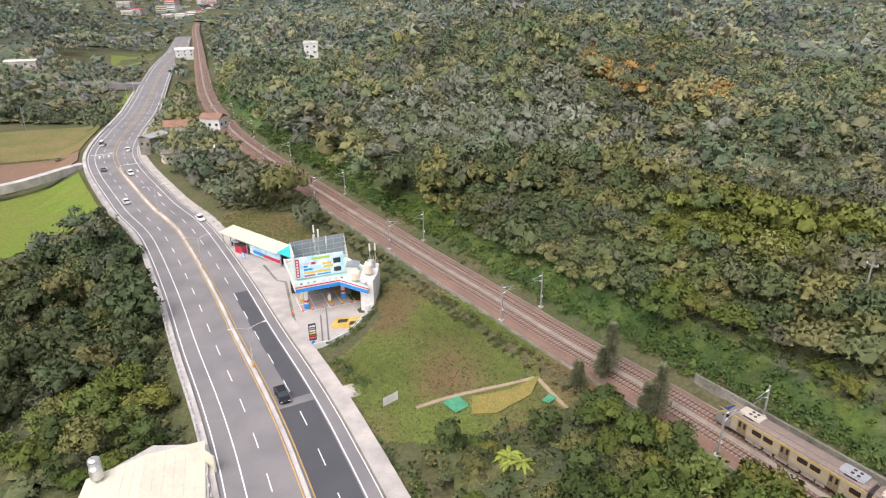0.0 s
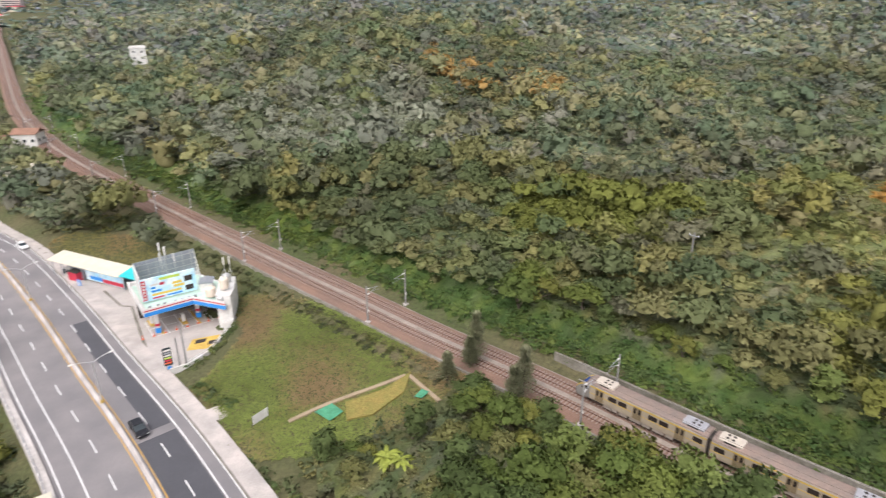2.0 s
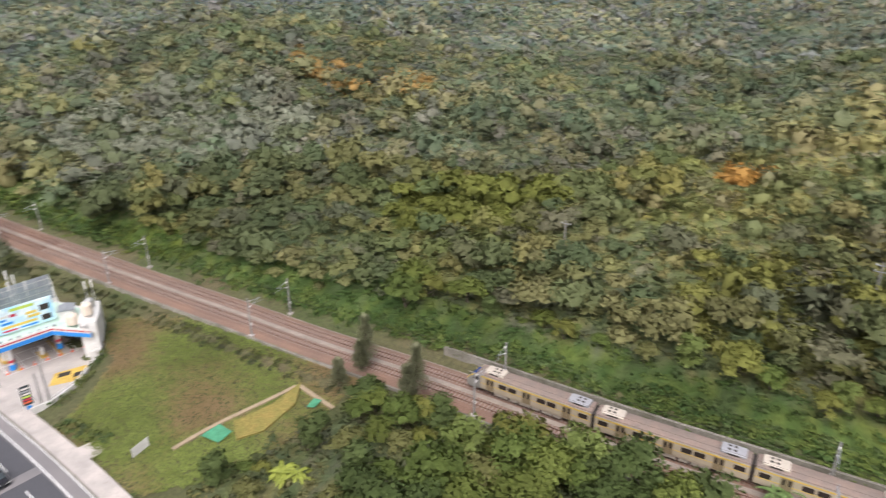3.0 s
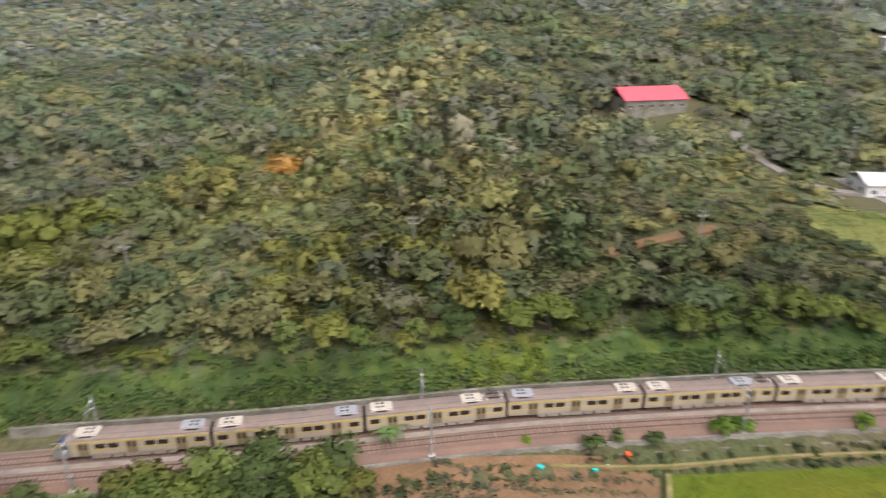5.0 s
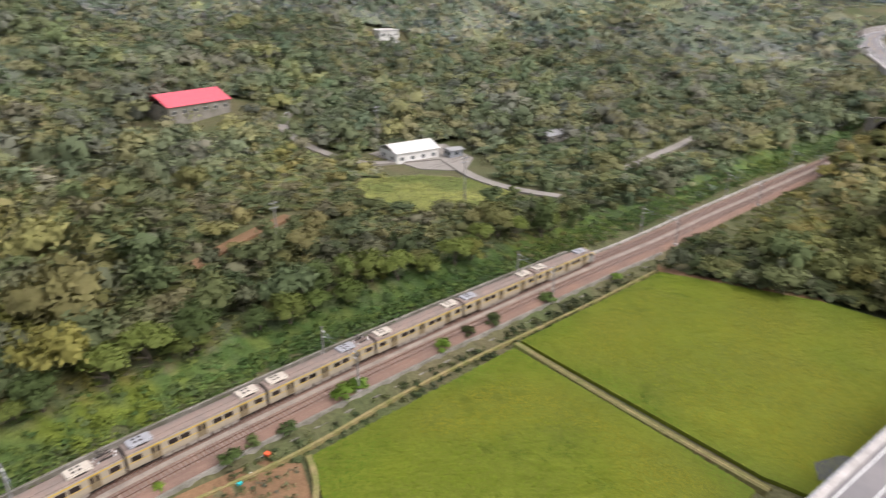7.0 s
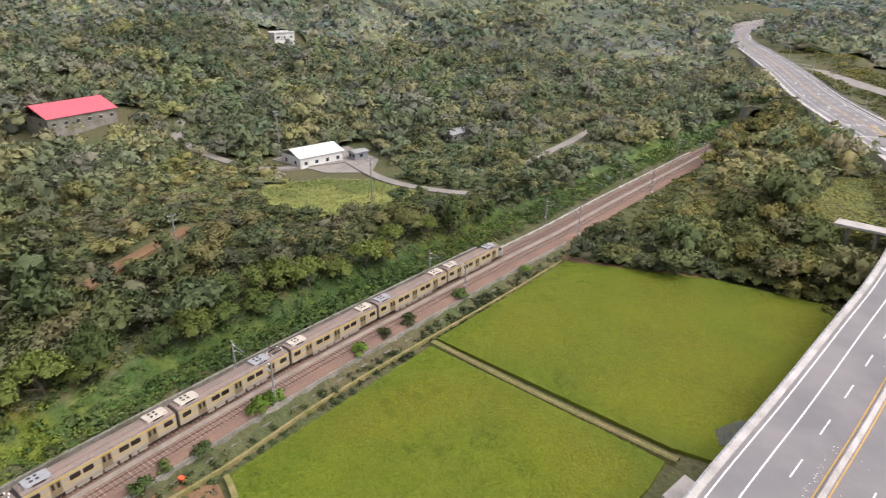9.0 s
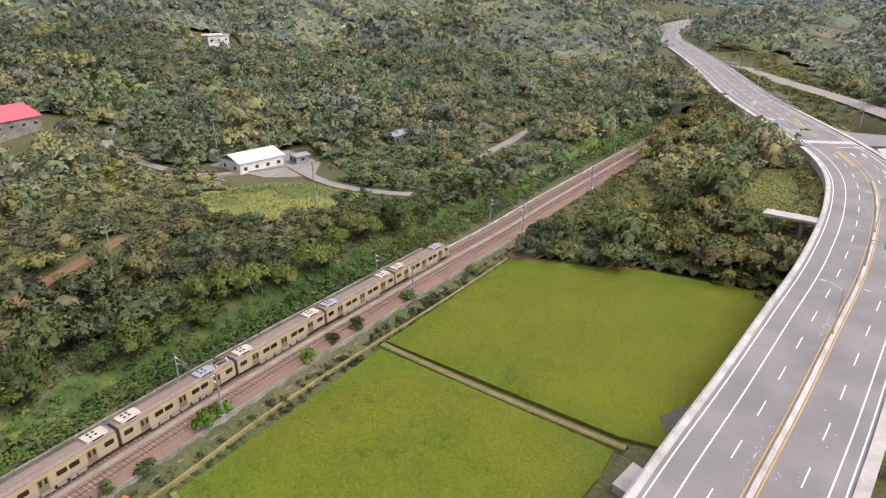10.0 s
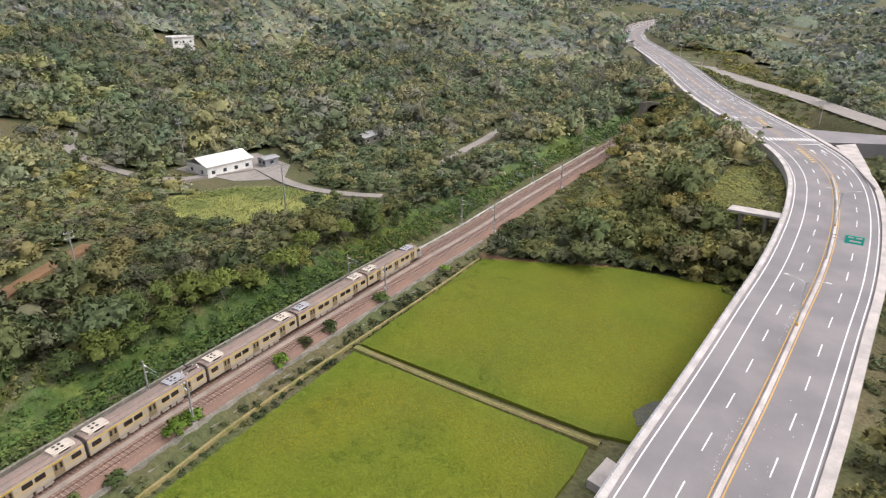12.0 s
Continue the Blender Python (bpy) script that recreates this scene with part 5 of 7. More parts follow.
# ---- petrol station: building
CAN = [(-29.9, 115.4), (-21.6, 119.0), (-15.3, 115.0), (-14.4, 124.0), (-22.0, 132.2), (-35.3, 129.2)]
station = thing("petrol_station", "white petrol station with blue striped canopy and rooftop billboard", "petrol station")
slab("canopy_deck", CAN, 0.35, 0.75, M_WPAINT, station)
inner = [(-29.4, 116.2), (-21.6, 119.6), (-15.8, 115.9), (-15.0, 123.8), (-22.2, 131.6), (-34.6, 128.7)]
slab("roof_surface", inner, 0.75, 0.83, M_PALEGREEN, station, "pale green roof coating")


def fascia(a, b, parent):
    fence_panel("fascia", a, b, 0.15, 1.75, 0.24, M_WPAINT, parent)
    fence_panel("blue_band", a, b, 0.2, 0.95, 0.30, M_BLUE, parent, "bright blue fascia band")
    fence_panel("red_band", a, b, 1.2, 1.42, 0.30, M_RED, parent, "red fascia stripe")


for a, b in zip(CAN[:3], CAN[1:3]):
    fascia(a, b, station)
fence_panel("parapet", CAN[0], CAN[5], 0.35, 1.75, 0.25, M_WPAINT, station)
fence_panel("parapet", CAN[5], CAN[4], 0.35, 1.5, 0.25, M_WPAINT, station)
for x, y in ((-28.6, 118.3), (-21.8, 123.4)):
    z = station_z(x, y)
    one("column", lambda bm: box(bm, x - 0.4, y - 0.4, z, x + 0.4, y + 0.4, 0.4, 0.06), M_WPAINT, station)
    one("column_base", lambda bm: box(bm, x - 0.47, y - 0.47, z, x + 0.47, y + 0.47, z + 1.1, 0.05), M_BLUE, station, "blue column base")
    one("column_band", lambda bm: box(bm, x - 0.44, y - 0.44, z + 1.5, x + 0.44, y + 0.44, z + 2.0, 0.03), M_RED, station)
# near-black wall colour stands in for the shade under the canopy
slab("rear_room", [(-34.0, 127.4), (-22.0, 131.6), (-17.5, 125.6), (-19.0, 125.0), (-22.6, 129.2), (-33.4, 125.6)], -6.2, 0.35, M_DARK, station, "rear office wall, canopy shade put into its dark colour")
slab("side_building", [(-17.2, 117.2), (-14.4, 116.2), (-13.9, 119.5), (-13.9, 125.0), (-17.0, 126.0)], -5.0, 2.4, M_WPAINT, station, "white side building")
for k, (x, y) in enumerate(((-15.8, 115.4), (-14.9, 115.9))):
    one("switch_cabinet", lambda bm: box(bm, x - 0.45, y - 0.4, station_z(x, y), x + 0.45, y + 0.4, station_z(x, y) + 2.0, 0.04), M_WPAINT, station)
# billboard
BB = [(-30.6, 119.6), (-21.2, 123.2), (-22.2, 132.0), (-33.0, 126.6)]
board = fence_panel("billboard", BB[0], BB[1], 1.3, 5.9, 0.25, M_SKYBLUE, station, "light blue printed billboard")
fence_panel("side_panel", BB[3], BB[0], 1.2, 6.4, 0.2, M_WPAINT, station, "white billboard side panel")
fence_panel("rear_panel", BB[3], BB[2], 1.6, 6.6, 0.15, M_GALV, station, "grey corrugated rear panel")
d = np.array(BB[1]) - np.array(BB[0])
d = d / np.linalg.norm(d)
nn = np.array((d[1], -d[0]))


def on_board(u0, u1, z0, z1, material, label=""):
    a, b = np.array(BB[0]) + d * u0 + nn * 0.14, np.array(BB[0]) + d * u1 + nn * 0.14
    fence_panel("printed_bar", a, b, z0, z1, 0.06, material, board, label)


M_PRINTY = mat("print_yellow", (0.75, 0.55, 0.12), 0.5, vary=0.08)
M_PRINTG = mat("print_lime", (0.50, 0.65, 0.12), 0.5, vary=0.08)
on_board(0.05, 0.85, 1.5, 5.6, M_RED)
for i in range(6):
    on_board(0.25, 0.65, 1.8 + i * 0.62, 2.2 + i * 0.62, M_WPAINT)
    fence_panel("printed_bar", np.array(BB[0]) + d * 0.25 + nn * 0.19, np.array(BB[0]) + d * 0.65 + nn * 0.19, 1.8 + i * 0.62, 2.2 + i * 0.62, 0.06, M_WPAINT, board)
on_board(3.4, 7.2, 5.1, 5.6, M_PRINTG)
for u0, u1, z0, z1, m in ((1.7, 3.0, 4.2, 4.6, M_WPAINT), (1.7, 2.6, 3.6, 4.0, M_BLUE), (1.7, 3.5, 2.9, 3.3, M_BLUE), (3.3, 4.2, 4.1, 4.6, M_RED), (5.6, 7.4, 3.7, 4.2, M_PRINTY), (5.8, 7.8, 3.0, 3.5, M_PRINTY), (7.9, 9.4, 3.7, 4.8, M_DARK), (7.9, 9.4, 1.8, 2.8, M_DARK), (1.7, 7.2, 2.15, 2.6, M_PRINTY), (1.7, 4.0, 1.55, 1.85, M_RED), (4.4, 7.2, 1.55, 1.85, M_BLUE)):
    on_board(u0, u1, z0, z1, m)
for i in range(7):
    p = np.array(BB[3]) + (np.array(BB[2]) - np.array(BB[3])) * (i + 0.5) / 7
    one("panel_rib", lambda bm: tube(bm, (p[0] + 0.1, p[1] - 0.15, 1.6), (p[0] + 0.1, p[1] - 0.15, 6.6), 0.06), M_LAMPST, station)
for i in range(4):
    fence_panel("panel_rail", np.array(BB[3]) + (0.06, -0.13), np.array(BB[2]) + (0.06, -0.13), 2.2 + i * 1.2, 2.3 + i * 1.2, 0.08, M_LAMPST, station)
one("brace", lambda bm: (tube(bm, (-22.2, 131.6, 6.4), (-20.6, 126.5, 0.8), 0.07), tube(bm, (-22.2, 131.6, 4.0), (-20.9, 127.4, 0.8), 0.06)), M_LAMPST, station)

# rooftop things
mast = thing("antenna_tower", "grey lattice antenna tower with white panel aerials on a roof", "antenna", pose(-27.3, 126.2, 0.83))
for k in range(3):
    a = k * 2.094
    one("leg", lambda bm: tube(bm, (math.cos(a) * 0.7, math.sin(a) * 0.7, 0), (math.cos(a) * 0.45, math.sin(a) * 0.45, 7.6), 0.06), M_LAMPST, mast)
for k in range(8):
    z = 0.4 + k * 0.9
    a, b = (k % 3) * 2.094, (k % 3 + 1) * 2.094
    one("brace", lambda bm: (tube(bm, (math.cos(a) * 0.65, math.sin(a) * 0.65, z), (math.cos(b) * 0.6, math.sin(b) * 0.6, z + 0.9), 0.035), tube(bm, (math.cos(b) * 0.65, math.sin(b) * 0.65, z), (math.cos(a) * 0.6, math.sin(a) * 0.6, z + 0.9), 0.035)), M_LAMPST, mast)
for x, y, z in ((0.6, 0.1, 7.2), (-0.4, 0.5, 8.0), (-0.3, -0.6, 6.2), (2.0, 0.8, 5.4)):
    one("aerial", lambda bm: (box(bm, x - 0.16, y - 0.12, z, x + 0.16, y + 0.12, z + 1.7, 0.04), tube(bm, (x, y + 0.1, z - 1.2), (x, y + 0.1, z + 1.6), 0.04)), M_WPAINT, mast)


def water_tank(x, y, z, r, h, material, label):
    t = thing("water_tank", label, "water tank", pose(x, y, z))
    one("stand", lambda bm: [tube(bm, (math.cos(a) * r * 0.8, math.sin(a) * r * 0.8, 0), (math.cos(a) * r * 0.8, math.sin(a) * r * 0.8, 0.45), 0.05) for a in (0.4, 2.0, 3.5, 5.1)], M_GALV, t)

    def shell(bm):
        n = 20
        prof = [(r * 0.9, 0.42)] + [(r * (1.0 if i % 2 else 0.965), 0.5 + (h - 0.8) * i / 10) for i in range(11)] + [(r * 0.9, h - 0.18), (r * 0.45, h), (r * 0.3, h + 0.02)]
        loft(bm, [[(math.cos(a * 6.283 / n) * q, math.sin(a * 6.283 / n) * q, zz) for a in range(n)] for q, zz in prof])
    one("shell", shell, material, t)
    one("lid", lambda bm: tube(bm, (0, 0, h), (0, 0, h + 0.12), r * 0.32, r * 0.28, 14), material, t)
    one("pipe", lambda bm: tube(bm, (r + 0.06, 0, 0), (r + 0.06, 0, h - 0.3), 0.04), M_WPAINT, t)
    return t


water_tank(-18.3, 119.6, 0.83, 1.0, 2.4, M_BEIGE, "cream plastic water tank on a flat roof")
water_tank(-15.4, 122.6, 2.4, 0.8, 1.9, M_TANK, "stainless steel water tank on a roof")
water_tank(-15.6, 119.2, 2.4, 0.9, 2.6, M_BEIGE, "beige water tank beside rooftop pipes")
water_tank(-16.3, 117.0, 0.83, 0.7, 1.5, M_TANK, "small stainless steel water tank")
hut = thing("roof_hut", "small white rooftop equipment hut", "hut", pose(-19.4, 123.8, 0.83))
one("wall", lambda bm: box(bm, -1.2, -1.3, 0, 1.2, 1.3, 1.9, 0.05), M_WPAINT, hut)
one("roof", lambda bm: loft(bm, [[(-1.4, y, 1.9), (0, y, 2.3), (1.4, y, 1.9), (1.4, y, 1.84), (-1.4, y, 1.84)] for y in (-1.5, 1.5)]), M_GALV, hut)
pole = thing("roof_aerial", "white mobile aerials on tripod poles", "antenna", pose(-15.2, 124.6, 2.4))
for x, y in ((-0.6, 0), (0.5, 0.3)):
    one("pole", lambda bm: (tube(bm, (x, y, 0), (x, y, 4.2), 0.05), tube(bm, (x - 0.9, y, 0), (x, y, 2.2), 0.035), tube(bm, (x + 0.7, y - 0.6, 0), (x, y, 2.2), 0.035)), M_LAMPST, pole)
    one("aerial", lambda bm: box(bm, x - 0.15, y - 0.12, 3.0, x + 0.15, y + 0.12, 4.6, 0.04), M_WPAINT, pole)
rr = random.Random(4)
for i in range(7):
    x, y = -29 + i * 1.3 + rr.uniform(-0.3, 0.3), 117.6 + i * 0.5
    o = thing("roof_box", "small grey rooftop air-conditioning box", "roof box", pose(x, y, 0.83, 0, 0, rr.uniform(0, 90)), "roof boxes")
    one("casing", lambda bm: box(bm, -0.3, -0.2, 0.0, 0.3, 0.2, 0.5, 0.03), M_GALV, o)
    one("fan_grille", lambda bm: tube(bm, (0, -0.2, 0.26), (0, -0.22, 0.26), 0.18, 0.18, 12), M_DARK, o)


# pumps, cones, price sign
def pump(x, y, a):
    p = thing("fuel_pump", "blue and white fuel pump on a kerb island", "fuel pump", pose(x, y, station_z(x, y), 0, 0, a), "fuel pumps")
    one("island", lambda bm: box(bm, -0.6, -1.6, 0, 0.6, 1.6, 0.15, 0.05), M_YPAINT, p)
    one("cabinet", lambda bm: box(bm, -0.3, -0.5, 0.15, 0.3, 0.5, 1.75, 0.05), M_WPAINT, p)
    one("display", lambda bm: box(bm, -0.32, -0.35, 1.2, 0.32, 0.35, 1.6, 0.02), M_GLASS, p)
    one("hose", lambda bm: (tube(bm, (0.33, 0.5, 1.4), (0.4, 0.7, 0.6), 0.03), tube(bm, (0.4, 0.7, 0.6), (0.33, 0.5, 0.9), 0.03)), M_DARK, p)


pump(-30.6, 122.6, 23)
pump(-24.6, 122.0, 23)
cone0 = thing("traffic_cone", "orange traffic cone on the forecourt", "traffic cone", pose(-31.1, 115.9, station_z(-31.1, 115.9)), "cones in a row")
one("base", lambda bm: box(bm, -0.24, -0.24, 0, 0.24, 0.24, 0.05, 0.02), M_ORANGE, cone0)
one("body", lambda bm: tube(bm, (0, 0, 0.05), (0, 0, 0.8), 0.19, 0.04, 12), M_ORANGE, cone0)
one("band", lambda bm: tube(bm, (0, 0, 0.42), (0, 0, 0.55), 0.123, 0.095, 12), M_WPAINT, cone0)
for i in range(1, 8):
    x, y = -31.1 + i * 1.9, 115.9 + i * 0.86 - (0.25 if i > 5 else 0)
    copy_thing(cone0, pose(x, y, station_z(x, y), 0, 0, i * 20))
sign = thing("price_sign", "tall dark price board with coloured price bars", "sign", pose(-24.3, 102.6, station_z(-24.3, 102.6), 0, 0, 20))
one("post", lambda bm: (box(bm, -0.75, -0.06, 0, -0.6, 0.06, 4.4), box(bm, 0.6, -0.06, 0, 0.75, 0.06, 4.4)), M_WPAINT, sign)
one("board", lambda bm: box(bm, -0.7, -0.12, 1.1, 0.7, 0.12, 4.5, 0.04), M_GLASS, sign)
for i, m in enumerate((M_WPAINT, M_GALV, M_WPAINT, M_PRINTG, M_RED, M_ORANGE)):
    one("price_bar", lambda bm: box(bm, -0.55, -0.16, 3.9 - i * 0.48, 0.55, -0.1, 4.2 - i * 0.48), m, sign)
one("base_disc", lambda bm: tube(bm, (0, -0.15, 0.7), (0, -0.1, 0.7), 0.35, 0.35, 16), M_BLUE, sign)

# shed with cream roof
shed = thing("roadside_shed", "long cream-roofed shed with blue printed front panels", "shed")
A, B = np.array((-57.5, 156.5)), np.array((-38.6, 141.5))
ax = (B - A) / np.linalg.norm(B - A)
bx = np.array((-ax[1], ax[0]))
bx = bx if bx[1] > 0 else -bx
L = np.linalg.norm(B - A)


def sh(u, v):
    return tuple(A + ax * u + bx * v)


def roof_piece(u0, u1, v0, v1, za, zb, material, label=""):
    bm = bmx()
    loft(bm, [[(*sh(u0, v0), za), (*sh(u1, v0), za), (*sh(u1, v1), zb), (*sh(u0, v1), zb)], [(*sh(u0, v0), za + 0.12), (*sh(u1, v0), za + 0.12), (*sh(u1, v1), zb + 0.12), (*sh(u0, v1), zb + 0.12)]])
    return part("roof", bm, material, shed, label)


roof_piece(-0.5, L - 1.0, -1.4, 3.2, -2.3, -1.6, M_CREAM, "cream sheet roof")
roof_piece(L - 1.0, L + 4.0, -1.2, 3.4, -2.0, -1.3, M_TEAL, "teal sheet roof")
fence_panel("rear_wall", sh(0, 3.0), sh(L + 3.5, 3.0), -7, -1.8, 0.15, M_GALV, shed)
fence_panel("front_panel", sh(10.5, 0), sh(L - 1.2, 0), -5.6, -2.4, 0.12, M_SKYBLUE, shed, "blue seaside print panel")
fence_panel("red_banner", sh(16, -0.12), sh(L - 1.2, -0.12), -5.4, -4.5, 0.05, M_RED, shed)
fence_panel("blue_banner", sh(12, -0.12), sh(16, -0.12), -5.2, -4.4, 0.05, M_BLUE, shed)
for u in (0, 3.3, 6.6, 10.2, L - 0.6, L + 3.4):
    p = sh(u, -0.6)
    one("post", lambda bm: box(bm, p[0] - 0.09, p[1] - 0.09, -6.6, p[0] + 0.09, p[1] + 0.09, -2.1), M_GALV, shed)
red = thing("red_container", "dark red steel cabinet under a shed", "cabinet", pose(*sh(8.2, -0.9), station_z(*sh(8.2, -0.9)), 0, 0, math.degrees(math.atan2(ax[1], ax[0]))))
one("casing", lambda bm: box(bm, -1.5, -0.9, 0, 1.5, 0.9, 2.3, 0.05), M_RED, red)
one("top", lambda bm: box(bm, -1.55, -0.95, 2.3, 1.55, 0.95, 2.4), M_DARK, red)
for u in (3.0, 4.2):
    p = sh(u, 0.4)
    o = thing("vending_box", "white upright cabinet under a shed roof", "cabinet", pose(*p, station_z(*p), 0, 0, -38), "cabinets")
    one("casing", lambda bm: box(bm, -0.5, -0.4, 0, 0.5, 0.4, 1.9, 0.04), M_WPAINT, o)
    one("panel", lambda bm: box(bm, -0.4, -0.43, 0.5, 0.4, -0.39, 1.7), M_GLASS, o)
p = sh(12.2, -3.2)
o = thing("notice_board", "small blue standing notice board with white bars", "sign", pose(*p, station_z(*p), 0, 0, -38))
one("board", lambda bm: box(bm, -0.6, -0.05, 0.2, 0.6, 0.05, 1.8, 0.02), M_BLUE, o)
for i in range(4):
    one("bar", lambda bm: box(bm, -0.45, -0.09, 0.45 + i * 0.32, 0.45, -0.04, 0.62 + i * 0.32), M_WPAINT, o)


# ---- houses and sheds
def house(name, label, x, y, z, turn, lx, ly, h, roof_h, wall_m, roof_m, floors=1, flat=False, openings=3, category="house", base=3.0):
    o = thing(name, label, category, pose(x, y, z, 0, 0, turn))
    one("wall", lambda bm: box(bm, -lx / 2, -ly / 2, -base, lx / 2, ly / 2, h, 0.03), wall_m, o)
    if flat:
        one("roof", lambda bm: box(bm, -lx / 2 - 0.4, -ly / 2 - 0.4, h, lx / 2 + 0.4, ly / 2 + 0.4, h + 0.3, 0.03), roof_m, o)
        for sy in (-1, 1):
            one("parapet", lambda bm: box(bm, -lx / 2, sy * ly / 2 - 0.1, h + 0.3, lx / 2, sy * ly / 2 + 0.1, h + 1.0), wall_m, o)
    else:
        one("roof", lambda bm: loft(bm, [[(xx, -ly / 2 - 0.5, h - 0.1), (xx, 0, h + roof_h), (xx, ly / 2 + 0.5, h - 0.1), (xx, ly / 2 + 0.5, h + 0.05), (xx, 0, h + roof_h + 0.18), (xx, -ly / 2 - 0.5, h + 0.05)] for xx in (-lx / 2 - 0.5, lx / 2 + 0.5)]), roof_m, o)
        ribs = int(lx / 1.2)
        for k in range(ribs + 1):
            xx = -lx / 2 + k * lx / ribs
            for sy in (-1, 1):
                one("roof_seam", lambda bm: tube(bm, (xx, sy * (ly / 2 + 0.45), h + 0.06), (xx, 0, h + roof_h + 0.2), 0.05, n=4), roof_m, o)
    for f in range(floors):
        zz = h / floors * f
        for k in range(openings):
            xx = -lx / 2 + lx * (k + 0.5) / openings
            for sy in (-1, 1):
                w = one("window", lambda bm: box(bm, xx - 0.6, sy * ly / 2 - 0.05, zz + 0.9, xx + 0.6, sy * ly / 2 + 0.05, zz + 2.0), M_GLASS, o)
                one("frame", lambda bm: (box(bm, xx - 0.68, sy * ly / 2 - 0.08, zz + 0.82, xx + 0.68, sy * ly / 2 + 0.08, zz + 0.9), box(bm, xx - 0.68, sy * ly / 2 - 0.08, zz + 2.0, xx + 0.68, sy * ly / 2 + 0.08, zz + 2.08)), M_WPAINT, w)
        for k in range(2):
            yy = -ly / 4 + k * ly / 2
            for sx in (-1, 1):
                one("window", lambda bm: box(bm, sx * lx / 2 - 0.05, yy - 0.6, zz + 0.9, sx * lx / 2 + 0.05, yy + 0.6, zz + 2.0), M_GLASS, o)
    return o


house("long_house", "low house with a bright coral-red sheet roof among trees", 258, 38, gz(258, 38) + 1.0, -52, 25, 17, 3.6, 3.6, M_CONC_OLD, M_CORAL, openings=6)
house("open_shed", "white sheet-metal shed on a concrete yard", 210, -37, gz(210, -37), -70, 16, 12, 3.4, 1.9, M_WPAINT, M_WPAINT, openings=4, category="shed")
house("carport", "small dark carport beside the yard", 208, -52, gz(208, -52), -70, 5, 4, 2.6, 0.4, M_GALV, M_GREYROOF, openings=1, category="carport")
house("farm_shed", "low brown-roofed farm shed in the trees", 215, -92, gz(215, -92) + 1, -60, 16, 6, 2.8, 0.6, M_CONC_OLD, M_GREYROOF, openings=4, category="shed")
house("hill_house", "two-storey white house with roof terrace on the wooded hill", 424, -62, gz(424, -62) - 1.5, -75, 13, 9, 7.5, 0, M_WPAINT, M_GREYROOF, 2, True)
house("hill_house", "white two-storey house above the trees", -87, 440, gz(-87, 440) + 6, 10, 9, 8, 7, 0, M_WPAINT, M_WPAINT, 2, True, 2)
house("village_house", "old house with a tiled roof and white gable", -113, 274, gz(-113, 274) + 1, 20, 12, 8, 4.5, 2, M_CONC, M_ROOFTILE)
house("village_house", "old house with a red-brown roof among trees", -99, 276, gz(-99, 276) + 1, -10, 9, 7, 4, 1.6, M_WPAINT, M_ROOFTILE)
house("village_house", "low grey-roofed house behind trees", -118, 258, gz(-118, 258) + 2, 70, 10, 6, 4, 0.8, M_CONC_OLD, M_GREYROOF)
house("village_house", "small house with a pale sheet roof", -88, 231, gz(-88, 231) + 1, 25, 8, 6, 4.2, 1.0, M_CREAM, M_CREAM, openings=2)
house("village_house", "small yellow house beside the road", -104, 239, gz(-104, 239), 35, 6, 5, 3.5, 0.8, M_BEIGE, M_CONC_OLD, openings=2)
house("roadside_house", "white house beside the far road", -236, 610, gz(-236, 610) + 3, 20, 16, 10, 6, 1.4, M_WPAINT, M_WPAINT, 2)
house("far_shed", "pale roofed shed under the hill", -330, 520, gz(-330, 520) + 4, 15, 22, 10, 5, 1, M_CONC, M_CREAM)
house("hill_house", "distant white house on the wooded ridge", 430, 790, gz(430, 790) + 2, 20, 18, 10, 8, 0, M_WPAINT, M_WPAINT, 2, True)
rs = np.random.RandomState(77)
for k in range(46):
    y = 1300 + rs.uniform(0, 620)
    x = y * rs.uniform(-0.47, -0.33)
    b = thing("town_building", "pale distant town building in haze", "building", pose(x, y, gz(x, y) - 2, 0, 0, rs.uniform(-20, 20)), "town")
    w, l, h = rs.uniform(12, 34), rs.uniform(12, 34), rs.uniform(6, 15)
    one("wall", lambda bm: box(bm, -w / 2, -l / 2, -10, w / 2, l / 2, h, 0.1), (M_WPAINT, M_CONC, M_CREAM)[k % 3], b)
    one("roof", lambda bm: box(bm, -w / 2 - 0.3, -l / 2 - 0.3, h, w / 2 + 0.3, l / 2 + 0.3, h + 1.0), (M_GREYROOF, M_CORAL, M_WPAINT, M_CONC)[k % 4], b)
    for f in range(int(h / 3.4)):
        one("window_band", lambda bm: box(bm, -w / 2 + 1, -l / 2 - 0.1, f * 3.4 + 1, w / 2 - 1, -l / 2 + 0.1, f * 3.4 + 2.2), M_GLASS, b)

